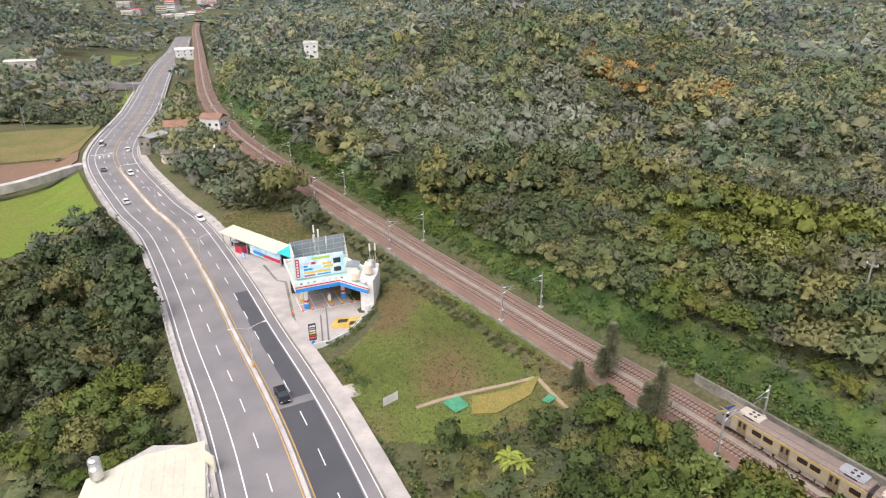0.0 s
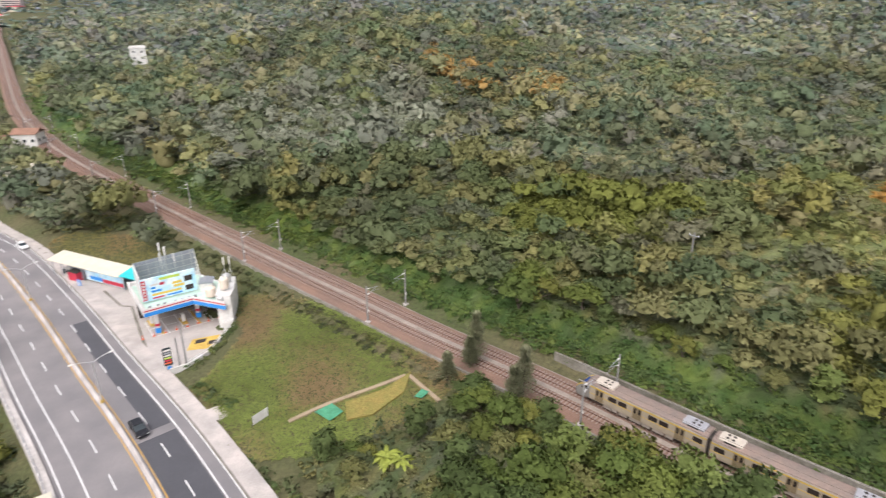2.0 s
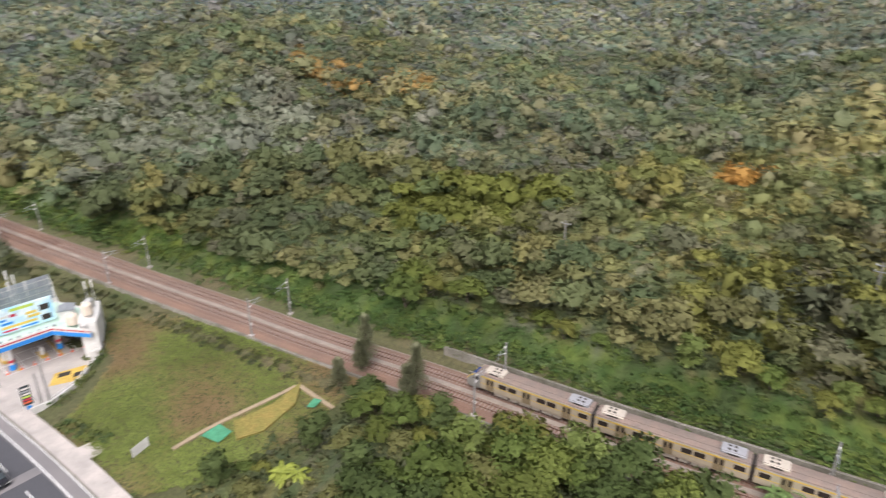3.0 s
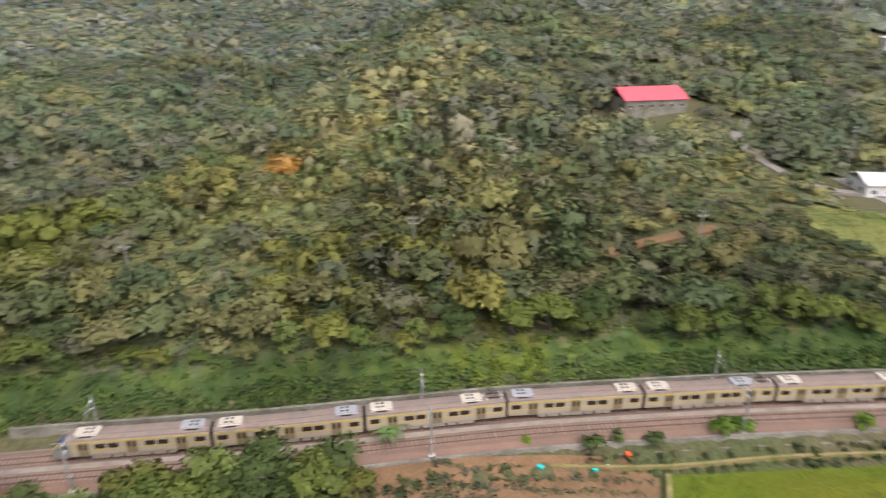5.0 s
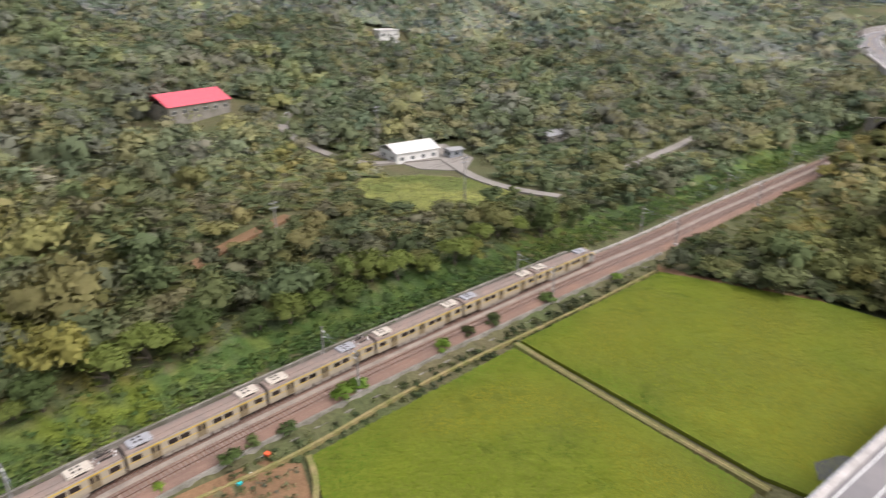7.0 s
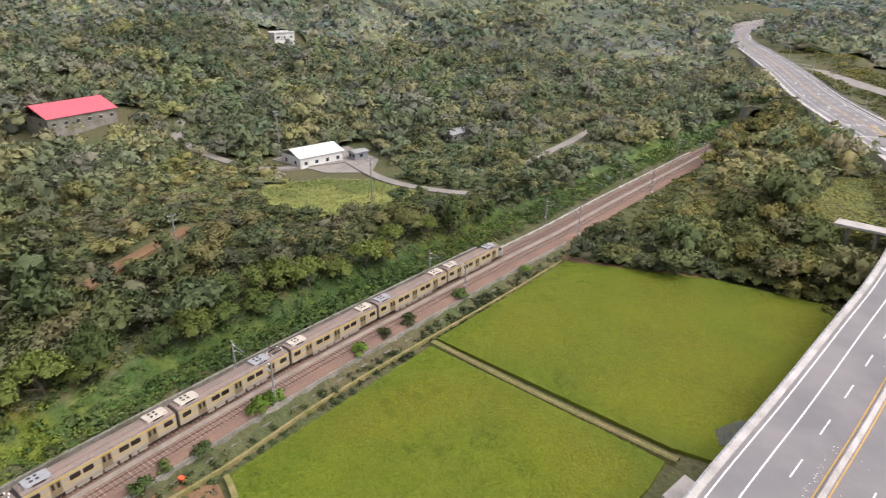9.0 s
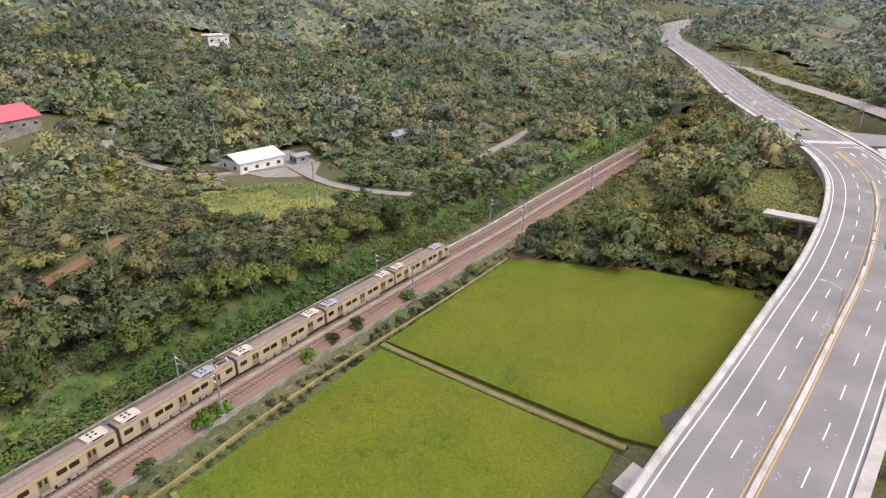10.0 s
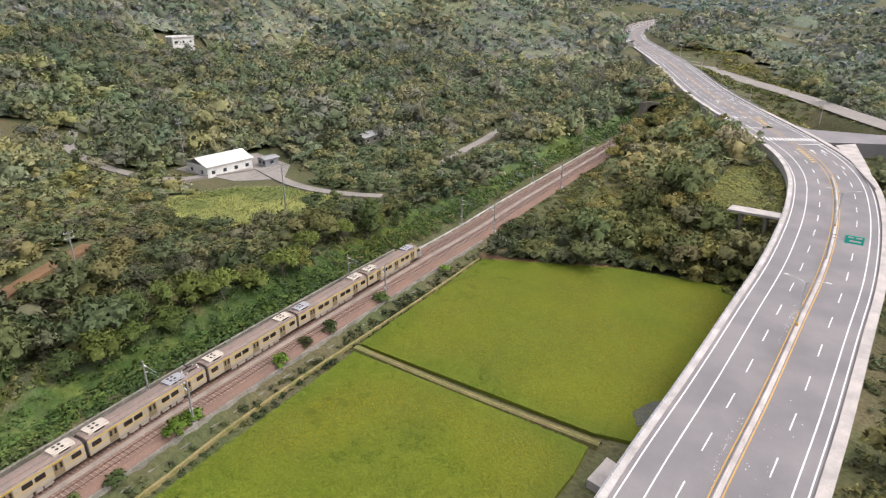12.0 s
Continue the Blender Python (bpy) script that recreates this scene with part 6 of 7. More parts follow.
# building below the road, with a pale sheet roof
wh = thing("workshop", "workshop with a pale cream sheet roof below the road wall", "building")
W0 = [(-33.4, 73.6), (-41.5, 73.4), (-47.2, 66.0), (-42.5, 46.0), (-23.0, 46.0)]
slab("wall", [(-33.8, 73.0), (-41.3, 72.8), (-46.6, 65.8), (-42.0, 46.4), (-23.8, 46.4)], -12, -2.3, M_CONC, wh)
for q in range(12):
    u0, u1 = q / 12, (q + 1) / 12
    f = lambda a, b, u: (a[0] + (b[0] - a[0]) * u, a[1] + (b[1] - a[1]) * u)
    p0, p1 = f((-34.2, 73.6), (-47.2, 66.0), u0), f((-34.2, 73.6), (-47.2, 66.0), u1 - 0.0012)
    q0, q1 = f((-24.5, 46), (-43, 46), u0), f((-24.5, 46), (-43, 46), u1 - 0.0012)
    zr = -1.3 - abs(u0 - 0.5) * 1.6
    z2 = -1.3 - abs(u1 - 0.5) * 1.6
    bm = bmx()
    loft(bm, [[(*p0, zr - 0.1), (*p1, z2 - 0.1), (*q1, z2 - 0.1), (*q0, zr - 0.1)], [(*p0, zr), (*p1, z2), (*q1, z2), (*q0, zr)]])
    part("roof_sheet", bm, M_CREAM, wh)
fence_panel("sign_wall", (-30.9, 68.2), (-33.4, 70.0), -3.5, -0.4, 0.2, M_CREAM, wh, "cream wall with dark bars")
water_tank(-45.4, 65.6, -1.9, 0.8, 2.2, M_TANK, "ribbed stainless steel water tank beside a roof")
water_tank(-46.4, 67.2, -1.9, 0.8, 2.2, M_TANK, "ribbed stainless steel water tank beside a roof")

# ---- road furniture
def road_thing(name, label, category, s, o, group="", lift=0.0):
    p, q = R_at(s, o), R_at(s + 2, o)
    a = math.degrees(math.atan2(q[1] - p[1], q[0] - p[0]))
    return thing(name, label, category, pose(p[0], p[1], float(road_z(p[1])) + lift, 0, 0, a), group)


lamp0 = road_thing("street_lamp", "double-armed pale steel street lamp in the median", "street lamp", 774, 0, "street lamps in the median", 0.5)
one("pole", lambda bm: tube(bm, (0, 0, 0), (0, 0, 7.6), 0.11, 0.07, 10), M_LAMPST, lamp0)
one("base", lambda bm: box(bm, -0.3, -0.2, -0.05, 0.3, 0.2, 0.5, 0.04), M_YPAINT, lamp0, "orange striped base marker")
for sy in (-1, 1):
    def arm(bm):
        pts = [(0, 0, 7.3), (0, sy * 0.8, 7.75), (0, sy * 1.8, 8.05), (0, sy * 2.6, 8.15)]
        for a, b in zip(pts, pts[1:]):
            tube(bm, a, b, 0.05, 0.045, 8)
    one("arm", arm, M_LAMPST, lamp0)
    one("lamp_head", lambda bm: box(bm, -0.16, sy * 2.5, 8.1, 0.16, sy * 3.3, 8.24, 0.05), M_WPAINT, lamp0)
for s in (670, 722, 826, 878, 930, 1031, 1081):
    p, q = R_at(s, 0), R_at(s + 2, 0)
    copy_thing(lamp0, pose(p[0], p[1], float(road_z(p[1])) + 0.5, 0, 0, math.degrees(math.atan2(q[1] - p[1], q[0] - p[0]))))
side0 = road_thing("street_lamp", "single-armed pale street lamp beside the road", "street lamp", 1238, -11.3, "roadside lamps", 0.2)
one("pole", lambda bm: tube(bm, (0, 0, 0), (0, 0, 8.0), 0.12, 0.07, 10), M_LAMPST, side0)
one("arm", lambda bm: (tube(bm, (0, 0, 7.9), (0, 1.2, 8.4), 0.05), tube(bm, (0, 1.2, 8.4), (0, 2.4, 8.5), 0.05)), M_LAMPST, side0)
one("lamp_head", lambda bm: box(bm, -0.15, 2.3, 8.43, 0.15, 3.1, 8.57, 0.05), M_WPAINT, side0)
for s, o in ((1189, -19.5), (1289, -11.3), (1345, -11.3), (1420, -11.3), (500, -11), (460, -11)):
    p, q = R_at(s, o), R_at(s + 2, o)
    copy_thing(side0, pose(p[0], p[1], float(road_z(p[1])) + 0.2, 0, 0, math.degrees(math.atan2(q[1] - p[1], q[0] - p[0]))))

# posts and rails on the walls
POST = mesh_of("post", lambda bm: (box(bm, -0.07, -0.09, 0, 0.07, 0.09, 0.55, 0.02)), M_WPAINT)
for wall, off, s0, s1, step in ((wall_e, 10.45, 950, 1130, 2.0), (wall_w, -11.35, 700, 905, 2.2)):
    for s in np.arange(s0, s1, step):
        p, q = R_at(s, off), R_at(s + 1, off)
        o = new("post", POST)
        o.parent = wall
        o.matrix_basis = pose(p[0], p[1], float(road_z(p[1])) + 0.28, 0, 0, math.degrees(math.atan2(q[1] - p[1], q[0] - p[0])))
for off, a, b in ((10.45, 120, -150), (-11.35, 230, 30)):
    for h in (0.42, 0.72):
        r = profile("guard_rail", ROAD, RZ, [(off - 0.03, h), (off - 0.03, h + 0.06), (off + 0.03, h + 0.06), (off + 0.03, h)], M_GALV, parent=wall_e if off > 0 else wall_w, a=along(ROAD, a if off < 0 else 5), b=along(ROAD, b))

# drain grates in the pavement
GRATE = mesh_of("drain_grate", lambda bm: box(bm, -0.35, -0.28, 0, 0.35, 0.28, 0.02), M_CONC_OLD)
for s in np.arange(740, 905, 4.2):
    p, q = R_at(s, 10.2), R_at(s + 1, 10.2)
    o = new("drain_grate", GRATE)
    o.parent = pave
    o.matrix_basis = pose(p[0], p[1], float(road_z(p[1])) + 0.165, 0, 0, math.degrees(math.atan2(q[1] - p[1], q[0] - p[0])))
kerb = profile("gutter_strip", ROAD, RZ, [(8.75, 0.012), (8.75, 0.018), (8.45, 0.018), (8.45, 0.012)], M_CONC_OLD, parent=pave, a=along(ROAD, 300), b=along(ROAD, 10))

# concrete platforms beside the road
for name, s, o0, o1, w, lab in (("slab_1", 840.5, 11.4, 17.0, 3.4, "pale concrete platform beside the pavement"), ("slab_2", 1083.5, 10.6, 21.5, 4.0, "pale concrete platform on the road's edge"), ("slab_3", 990.5, 10.6, 15.0, 5.0, "pale concrete platform below the retaining wall")):
    poly = [tuple(R_at(s - w / 2, o0)), tuple(R_at(s + w / 2, o0)), tuple(R_at(s + w / 2 + 1.2, o1)), tuple(R_at(s - w / 2 + 0.8, o1 * 1.02))]
    z = float(road_z(R_at(s, 0)[1])) + (0.1 if name != "slab_3" else -6.9)
    pl = tagged(slab(name, poly, z - {"slab_1": 3, "slab_2": 0.5, "slab_3": 6}[name], z, M_PAVE), lab, "platform", kind="structure")
    if name == "slab_2":
        for ps, po in ((s - 1, 13.5), (s + 1.4, 13.5), (s - 0.6, 19), (s + 2, 19)):
            c = R_at(ps, po)
            one("pillar", lambda bm: box(bm, c[0] - 0.3, c[1] - 0.3, gz(*c) - 1, c[0] + 0.3, c[1] + 0.3, z - 0.5), M_CONC_OLD, pl)

# junction: side road, crossing, arrows
JN = slab("junction_apron", [tuple(R_at(1161, -8.6)), tuple(R_at(1161, -19)), (99, -226.5), (88, -233), (92, -244), (108, -236), tuple(R_at(1181, -13)), tuple(R_at(1196, -8.6))], 6.0, 10.62, M_ASPHALT)
tagged(JN, "grey asphalt of a side road at the junction", "road", kind="structure")
ISL = slab("traffic_island", [tuple(R_at(1112, -8.9)), tuple(R_at(1130, -11)), tuple(R_at(1161, -19)), tuple(R_at(1158, -12.0)), tuple(R_at(1140, -8.9))], 6.0, 10.45, M_PAVE)
tagged(ISL, "pale paved corner island at the junction", "pavement", kind="structure")


def road_mark(s0, s1, o0, o1, material=M_WHITE, lift=0.03):
    bm = bmx()
    c = [R_at(s0, o0), R_at(s1, o0), R_at(s1, o1), R_at(s0, o1)]
    bm.faces.new([bm.verts.new((p[0], p[1], float(road_z(R_at(s, 0)[1])) + lift)) for p, s in zip(c, (s0, s1, s1, s0))])
    bmesh.ops.recalc_face_normals(bm, faces=bm.faces[:])
    return part("road_marking", bm, material, road)


for k in range(22):
    o = 8.0 - k * 1.2
    road_mark(1162.5, 1166.5, o, o - 0.6, lift=0.05)
road_mark(1157.5, 1158.0, -0.5, -8.0, lift=0.05)
road_mark(1182, 1182.5, 0.5, 8.0)
road_mark(632.6, 633.1, -9.0, -0.7)
road_mark(655, 655.5, 0.6, 8.4)


def arrow(s, o, sgn):
    road_mark(s, s + sgn * 3.0, o - 0.12, o + 0.12)
    bm = bmx()
    c = [R_at(s + sgn * 3.0, o - 0.55), R_at(s + sgn * 3.0, o + 0.55), R_at(s + sgn * 5.0, o)]
    bm.faces.new([bm.verts.new((p[0], p[1], float(road_z(R_at(s, 0)[1])) + 0.03)) for p in c])
    bmesh.ops.recalc_face_normals(bm, faces=bm.faces[:])
    part("road_marking", bm, M_WHITE, road)


for s, o, g in ((1146, -1.9, 1), (1146, -5.0, 1), (1130, -5.0, 1), (1120, -1.9, 1), (1205, 2.0, -1), (1205, 5.2, -1), (1240, 2.0, -1), (1240, -5.4, 1), (1270, 5.2, -1), (1270, -2.0, 1), (1310, 2.0, -1), (640, -2.2, -1), (640, -5.6, -1), (664, 2.1, 1), (664, 5.0, 1), (700, 5.0, 1)):
    arrow(s, o, g)
for k in range(7):
    road_mark(1183 + k * 3.0, 1184.4 + k * 3.0, -0.3 - k * 0.25, -1.3 - k * 0.3, M_YPAINT)
    road_mark(1150 - k * 2.4, 1151.2 - k * 2.4, 1.0, 2.0, M_YPAINT)
for q in range(1190, 1500, 10):
    for o in (3.6, -3.6, 0.2):
        road_mark(q, q + 4, o, o + 0.16)

M_LANE = mat("worn_lane_concrete", (0.27, 0.245, 0.22), 0.9, vary=0.15, scale=0.3, fine=4.0)

# pale paint and gravel scuffs on the carriageway
rs = np.random.RandomState(55)
bm = bmx()
for s0, o0, ls, lo, n in ((996, 2.2, 3.5, 0.6, 260), (1033, 1.6, 3, 0.4, 130), (1050, 4.6, 5, 0.45, 170), (990, -3.5, 12, 1.5, 30)):
    for _ in range(n):
        q, o, z = s0 + rs.normal(0, ls), o0 + rs.normal(0, lo), rs.uniform(0.03, 0.08)
        c = R_at(q, o)
        h = float(road_z(c[1])) + 0.022
        bm.faces.new([bm.verts.new((c[0] + math.cos(k) * z * rs.uniform(0.6, 1.4), c[1] + math.sin(k) * z * rs.uniform(0.6, 1.4), h)) for k in (0.3, 1.9, 3.4, 5.0)])
scuffs = part("paint_scuffs", bm, M_WHITE, road)
scuffs["kind"] = "stuff"

# service road beyond the junction
svc = ribbon("service_road", SVC, np.full(len(SVC), 7.75), -5.5, 5.5, M_LANE)
tagged(svc, "pale gravelly service road below the woods", "road", kind="structure")
gr2 = profile("guard_rail_west", ROAD, RZ, [(-9.6, 0.5), (-9.6, 1.0), (-9.75, 1.0), (-9.75, 0.5)], M_GALV, a=along(ROAD, -232), b=along(ROAD, -470))
tagged(gr2, "grey steel guard rail along the road", "guard rail", kind="structure")

# concrete noise barrier round the outside of the far bend
barrier = profile("noise_barrier", ROAD, RZ, [(11.0, -3), (11.0, 5.2), (11.35, 5.2), (11.35, -3)], M_CONC, a=along(ROAD, -440), b=along(ROAD, -690))
tagged(barrier, "tall pale concrete panel barrier round the road bend", "barrier", kind="structure")
BPOST = mesh_of("barrier_post", lambda bm: box(bm, -0.2, -0.25, -3, 0.2, 0.25, 5.4, 0.03), M_CONC_OLD)
for i in range(along(ROAD, -440), along(ROAD, -690), 3):
    o = new("barrier_post", BPOST)
    o.parent = barrier
    q = ROAD[i] + sides(ROAD)[i] * 10.9
    d = ROAD[i + 1] - ROAD[i]
    o.matrix_basis = pose(q[0], q[1], RZ[i], 0, 0, math.degrees(math.atan2(d[1], d[0])))

# lanes in the woods
for i, l in enumerate(LANES):
    z = ground_z(l[:, 0], l[:, 1])
    z = np.convolve(np.pad(z, 4, mode="edge"), np.ones(9) / 9, "valid") + 0.55
    o = profile("lane", l, z, [(-1.7, -1.2), (-1.7, 0), (1.7, 0), (1.7, -1.2)], M_SOIL if i == 3 else M_LANE)
    tagged(o, "bare earth track in the woods" if i == 3 else "narrow grey concrete lane", "lane", kind="structure")
yard = patch("yard", YARD, lambda x, y: gz(x, y) + 0.25, M_LANE, "grey concrete yard beside a white shed", "yard", 0.0, 4.0)

# traffic sign in the median
sg = road_thing("road_sign", "green direction sign on a grey mast arm over the road", "road sign", 1061, 0, lift=0.4)
one("mast", lambda bm: tube(bm, (0, 0, 0), (0, 0, 5.6), 0.13, 0.1, 10), M_GALV, sg)
one("arm", lambda bm: (tube(bm, (0, 0, 5.3), (0, -5.2, 5.3), 0.07), tube(bm, (0, 0, 4.7), (0, -5.2, 4.7), 0.06)), M_GALV, sg)
one("sign_board", lambda bm: box(bm, -0.16, -5.3, 4.1, -0.08, -2.2, 5.7, 0.02), M_SIGNGREEN, sg)
for y, z, w in ((-4.9, 5.2, 1.0), (-3.6, 5.2, 0.9), (-4.9, 4.5, 1.9)):
    one("letter_bar", lambda bm: box(bm, -0.19, y, z, -0.15, y + w, z + 0.3), M_WPAINT, sg)


# ---- vehicles
def car(label, s, o, paint, back=False, long=4.5, tall=1.45, van=False):
    p, q = R_at(s, o), R_at(s + 2, o)
    a = math.degrees(math.atan2(q[1] - p[1], q[0] - p[0])) + (180 if back else 0)
    c = thing("van" if van else "car", label, "van" if van else "car", pose(p[0], p[1], float(road_z(p[1])) + (0.02 if abs(o) < 8.5 else 0.05), 0, 0, a))
    h = long / 2
    w = 0.88
    zs = [(-h, 0.35, 0.85, 1), (-h + 0.15, 0.28, 1.0, 1), (-h * 0.4, 0.25, 1.0, 1), (h * 0.35, 0.25, 0.98, 1), (h - 0.25, 0.28, 0.8, 0.95), (h, 0.35, 0.65, 0.85)]
    one("body", lambda bm: loft(bm, [[(x, -w * k, z0), (x, -w * k, z1 - 0.12), (x, -w * k * 0.93, z1), (x, w * k * 0.93, z1), (x, w * k, z1 - 0.12), (x, w * k, z0)] for x, z0, z1, k in zs]), paint, c)
    x0, x1, x2, x3 = (-h + 0.05, -h + 0.2, h * 0.45, h * 0.8) if van else (-h + 0.15, -h * 0.62, h * 0.12, h * 0.5)
    one("cabin_glass", lambda bm: loft(bm, [[(x0, -w * 0.9, 0.95), (x3, -w * 0.9, 0.93), (x3, w * 0.9, 0.93), (x0, w * 0.9, 0.95)], [(x1, -w * 0.74, tall - 0.05), (x2, -w * 0.74, tall - 0.05), (x2, w * 0.74, tall - 0.05), (x1, w * 0.74, tall - 0.05)]]), M_GLASS, c)
    one("roof", lambda bm: box(bm, x1 - 0.08, -w * 0.77, tall - 0.06, x2 + 0.05, w * 0.77, tall, 0.025), paint, c)
    for x in (-h * 0.6, h * 0.62):
        for y in (-w + 0.02, w - 0.02):
            t = one("wheel", lambda bm: tube(bm, (x, y - 0.1, 0.31), (x, y + 0.1, 0.31), 0.31, 0.31, 16), M_DARK, c)
            one("rim", lambda bm: tube(bm, (x, y - 0.11, 0.31), (x, y + 0.11, 0.31), 0.19, 0.19, 12), M_GALV, t)
    for y in (-0.6, 0.6):
        one("headlight", lambda bm: box(bm, h - 0.14, y - 0.18, 0.56, h - 0.02, y + 0.18, 0.7, 0.02), M_PORC, c)
        one("tail_light", lambda bm: box(bm, -h - 0.01, y - 0.16, 0.7, -h + 0.1, y + 0.16, 0.85, 0.02), M_RED, c)
    return c


M_CARW = mat("white_car_paint", (0.75, 0.75, 0.74), 0.3, vary=0.03, spec=0.5)
M_CARG = mat("grey_car_paint", (0.14, 0.15, 0.16), 0.3, vary=0.05, spec=0.5)
M_CARK = mat("black_car_paint", (0.015, 0.015, 0.018), 0.25, vary=0.05, spec=0.5)
car("white delivery van driving on the road", 616, -6.0, M_CARW, True, 5.4, 2.3, True)
car("white car on the far lane", 631, 5.0, M_CARW)
car("grey car waiting on the road", 660, -5.6, M_CARG, True)
car("white car on the inner lane", 671, 2.1, M_CARW)
car("white car driving up the road", 705.6, -5.6, M_CARW, True)
car("white car parked at the pavement's edge", 736, 7.6, M_CARW)
car("black car on the fresh asphalt lane", 837, 2.0, M_CARK)
for k in range(5):
    car("car parked at the far bend", 1648 + k * 8, 6.5, (M_CARW, M_CARG, M_CARK)[k % 3])


# ---- railway masts and wires
def rail_mast(s, o, arm):
    m = line_pose(RAIL, s) @ Matrix.Translation((0, o, 0))
    t = thing("catenary_mast", "grey concrete catenary mast with a cantilever arm beside the track", "catenary mast", m, "masts along the railway")
    one("foot", lambda bm: box(bm, -0.45, -0.4, -0.9, 0.45, 0.4, -0.25, 0.05), M_CONC, t)
    one("mast", lambda bm: tube(bm, (0, 0, -0.8), (0, 0, 6.9), 0.17, 0.13, 10), M_POLE, t)
    one("cantilever", lambda bm: (tube(bm, (0, 0, 6.3), (0, arm * 2.9, 5.9), 0.045), tube(bm, (0, 0, 5.0), (0, arm * 2.7, 6.0), 0.045), tube(bm, (0, arm * 1.2, 5.45), (0, arm * 3.3, 5.25), 0.03)), M_GALV, t)
    one("insulator", lambda bm: tube(bm, (0, arm * 0.15, 6.28), (0, arm * 0.7, 6.2), 0.09, 0.09, 8), M_PORC, t)
    one("insulator", lambda bm: tube(bm, (0, arm * 0.15, 5.06), (0, arm * 0.7, 5.27), 0.09, 0.09, 8), M_PORC, t)
    one("sign_plate", lambda bm: box(bm, -0.2, -0.03, 1.6, 0.2, 0.2, 2.1), M_WPAINT, t)


for s in (940, 985, 1030, 1075, 1119, 1161, 1206, 1250.5, 1295, 1342, 1387, 1432, 1476):
    rail_mast(s, 3.5, -1)
    rail_mast(s, -6.1, 1)
for line, label in ((RAIL, "thin dark contact wire over the far track"), (NEAR, "thin dark contact wire over the near track")):
    for h, r in ((5.2, 0.018), (6.0, 0.018)):
        w = profile("contact_wire", line, TZ, [(-r, h), (0, h + r), (r, h), (0, h - r)], M_DARK, a=along(RAIL, 420), b=along(RAIL, -215))
        tagged(w, label, "wire")

# tunnel mouth
tm = line_pose(RAIL, along(RAIL, -226) * 2.0)
tun = thing("tunnel_portal", "dark arched railway tunnel mouth in a concrete wall", "tunnel", tm @ Matrix.Translation((0, -1.8, 0)))


def arch(bm, r0, r1, x0, x1, h=3.6):
    n = 14
    a = [(math.cos(math.pi * i / n), math.sin(math.pi * i / n)) for i in range(n + 1)]
    ins = [(-c * r0, h + s * r0) for c, s in a]
    ins = [(ins[0][0], -0.8)] + ins + [(ins[-1][0], -0.8)]
    out = [(-c * r1, h + s * r1) for c, s in a]
    out = [(out[0][0], -0.8)] + out + [(out[-1][0], -0.8)]
    loft(bm, [[(x, y, z) for y, z in ins + out[::-1]] for x in (x0, x1)])


one("arch_ring", lambda bm: arch(bm, 4.4, 5.1, -0.6, 3), M_CONC_OLD, tun)
# near-black lining; the added end panel stands in for unlit depth
one("lining", lambda bm: arch(bm, 4.35, 4.6, 0.5, 30), M_DARK, tun)
one("head_wall", lambda bm: (box(bm, 0, -8, -1, 1.2, -5.0, 8.4), box(bm, 0, 5.0, -1, 1.2, 8, 8.4), box(bm, 0.05, -5.1, 8.2, 1.15, 5.1, 8.9)), M_CONC_OLD, tun)
one("end", lambda bm: box(bm, 29, -6, -1, 30, 6, 9), M_DARK, tun)


# ---- poles in the woods, with wires
def wood_pole(x, y, h, label, arms=2, z=None):
    t = thing("utility_pole", label, "utility pole", pose(x, y, gz(x, y) if z is None else z, 0, 0, 30), "utility poles")
    one("pole", lambda bm: tube(bm, (0, 0, -0.5), (0, 0, h), 0.19, 0.12, 10), M_POLE, t)
    for k in range(arms):
        one("crossarm", lambda bm: box(bm, -0.06, -1.0, h - 0.7 - k * 1.1, 0.06, 1.0, h - 0.58 - k * 1.1), M_GALV, t)
        for y2 in (-0.85, 0, 0.85):
            one("insulator", lambda bm: tube(bm, (0, y2, h - 0.58 - k * 1.1), (0, y2, h - 0.3 - k * 1.1), 0.08, 0.05, 8), M_PORC, t)


for x, y, h, a in ((103.7, 56.3, 12, 2), (138.1, 5.8, 10.5, 2), (161.6, -43.6, 12.5, 2), (221, -28, 15, 2), (190, -92, 12, 1), (225, 2, 11, 1), (-216.6, 331, 12, 1), (-193, 345, 12, 1), (330, -60, 12, 1), (70, 96, 11, 1), (176, -316, 14, 2), (236, -352, 14, 2), (124, -268, 14, 1)):
    wood_pole(x, y, h, "grey concrete utility pole with crossarms among trees", a)
wood_pole(-21.5, 102.9, 7.8, "weathered utility pole at the forecourt corner", 0, station_z(-21.5, 102.9))
wood_pole(-22.6, 102.9, 6.2, "short leaning utility pole at the forecourt corner", 0, station_z(-22.6, 102.9))
span = ((103.7, 56.3, 12), (138.1, 5.8, 10.5), (161.6, -43.6, 12.5), (190, -92, 12))
for (x0, y0, h0), (x1, y1, h1) in zip(span, span[1:]):
    for off in (-0.85, 0.85):
        a, b = Vector((x0 + off * 0.5, y0 + off * 0.8, gz(x0, y0) + h0 - 0.3)), Vector((x1 + off * 0.5, y1 + off * 0.8, gz(x1, y1) + h1 - 0.3))
        bm = bmx()
        rings = []
        for i in range(13):
            u = i / 12
            p = a.lerp(b, u) - Vector((0, 0, 4 * u * (1 - u) * 1.2))
            rings.append([(p.x - 0.02, p.y, p.z), (p.x, p.y, p.z + 0.02), (p.x + 0.02, p.y, p.z), (p.x, p.y, p.z - 0.02)])
        loft(bm, rings)
        tagged(part("power_line", bm, M_DARK), "thin dark overhead power line above the trees", "power line")

# ---- gardens, field margins and fields
def low_z(x, y):
    return gz(x, y) + 0.12


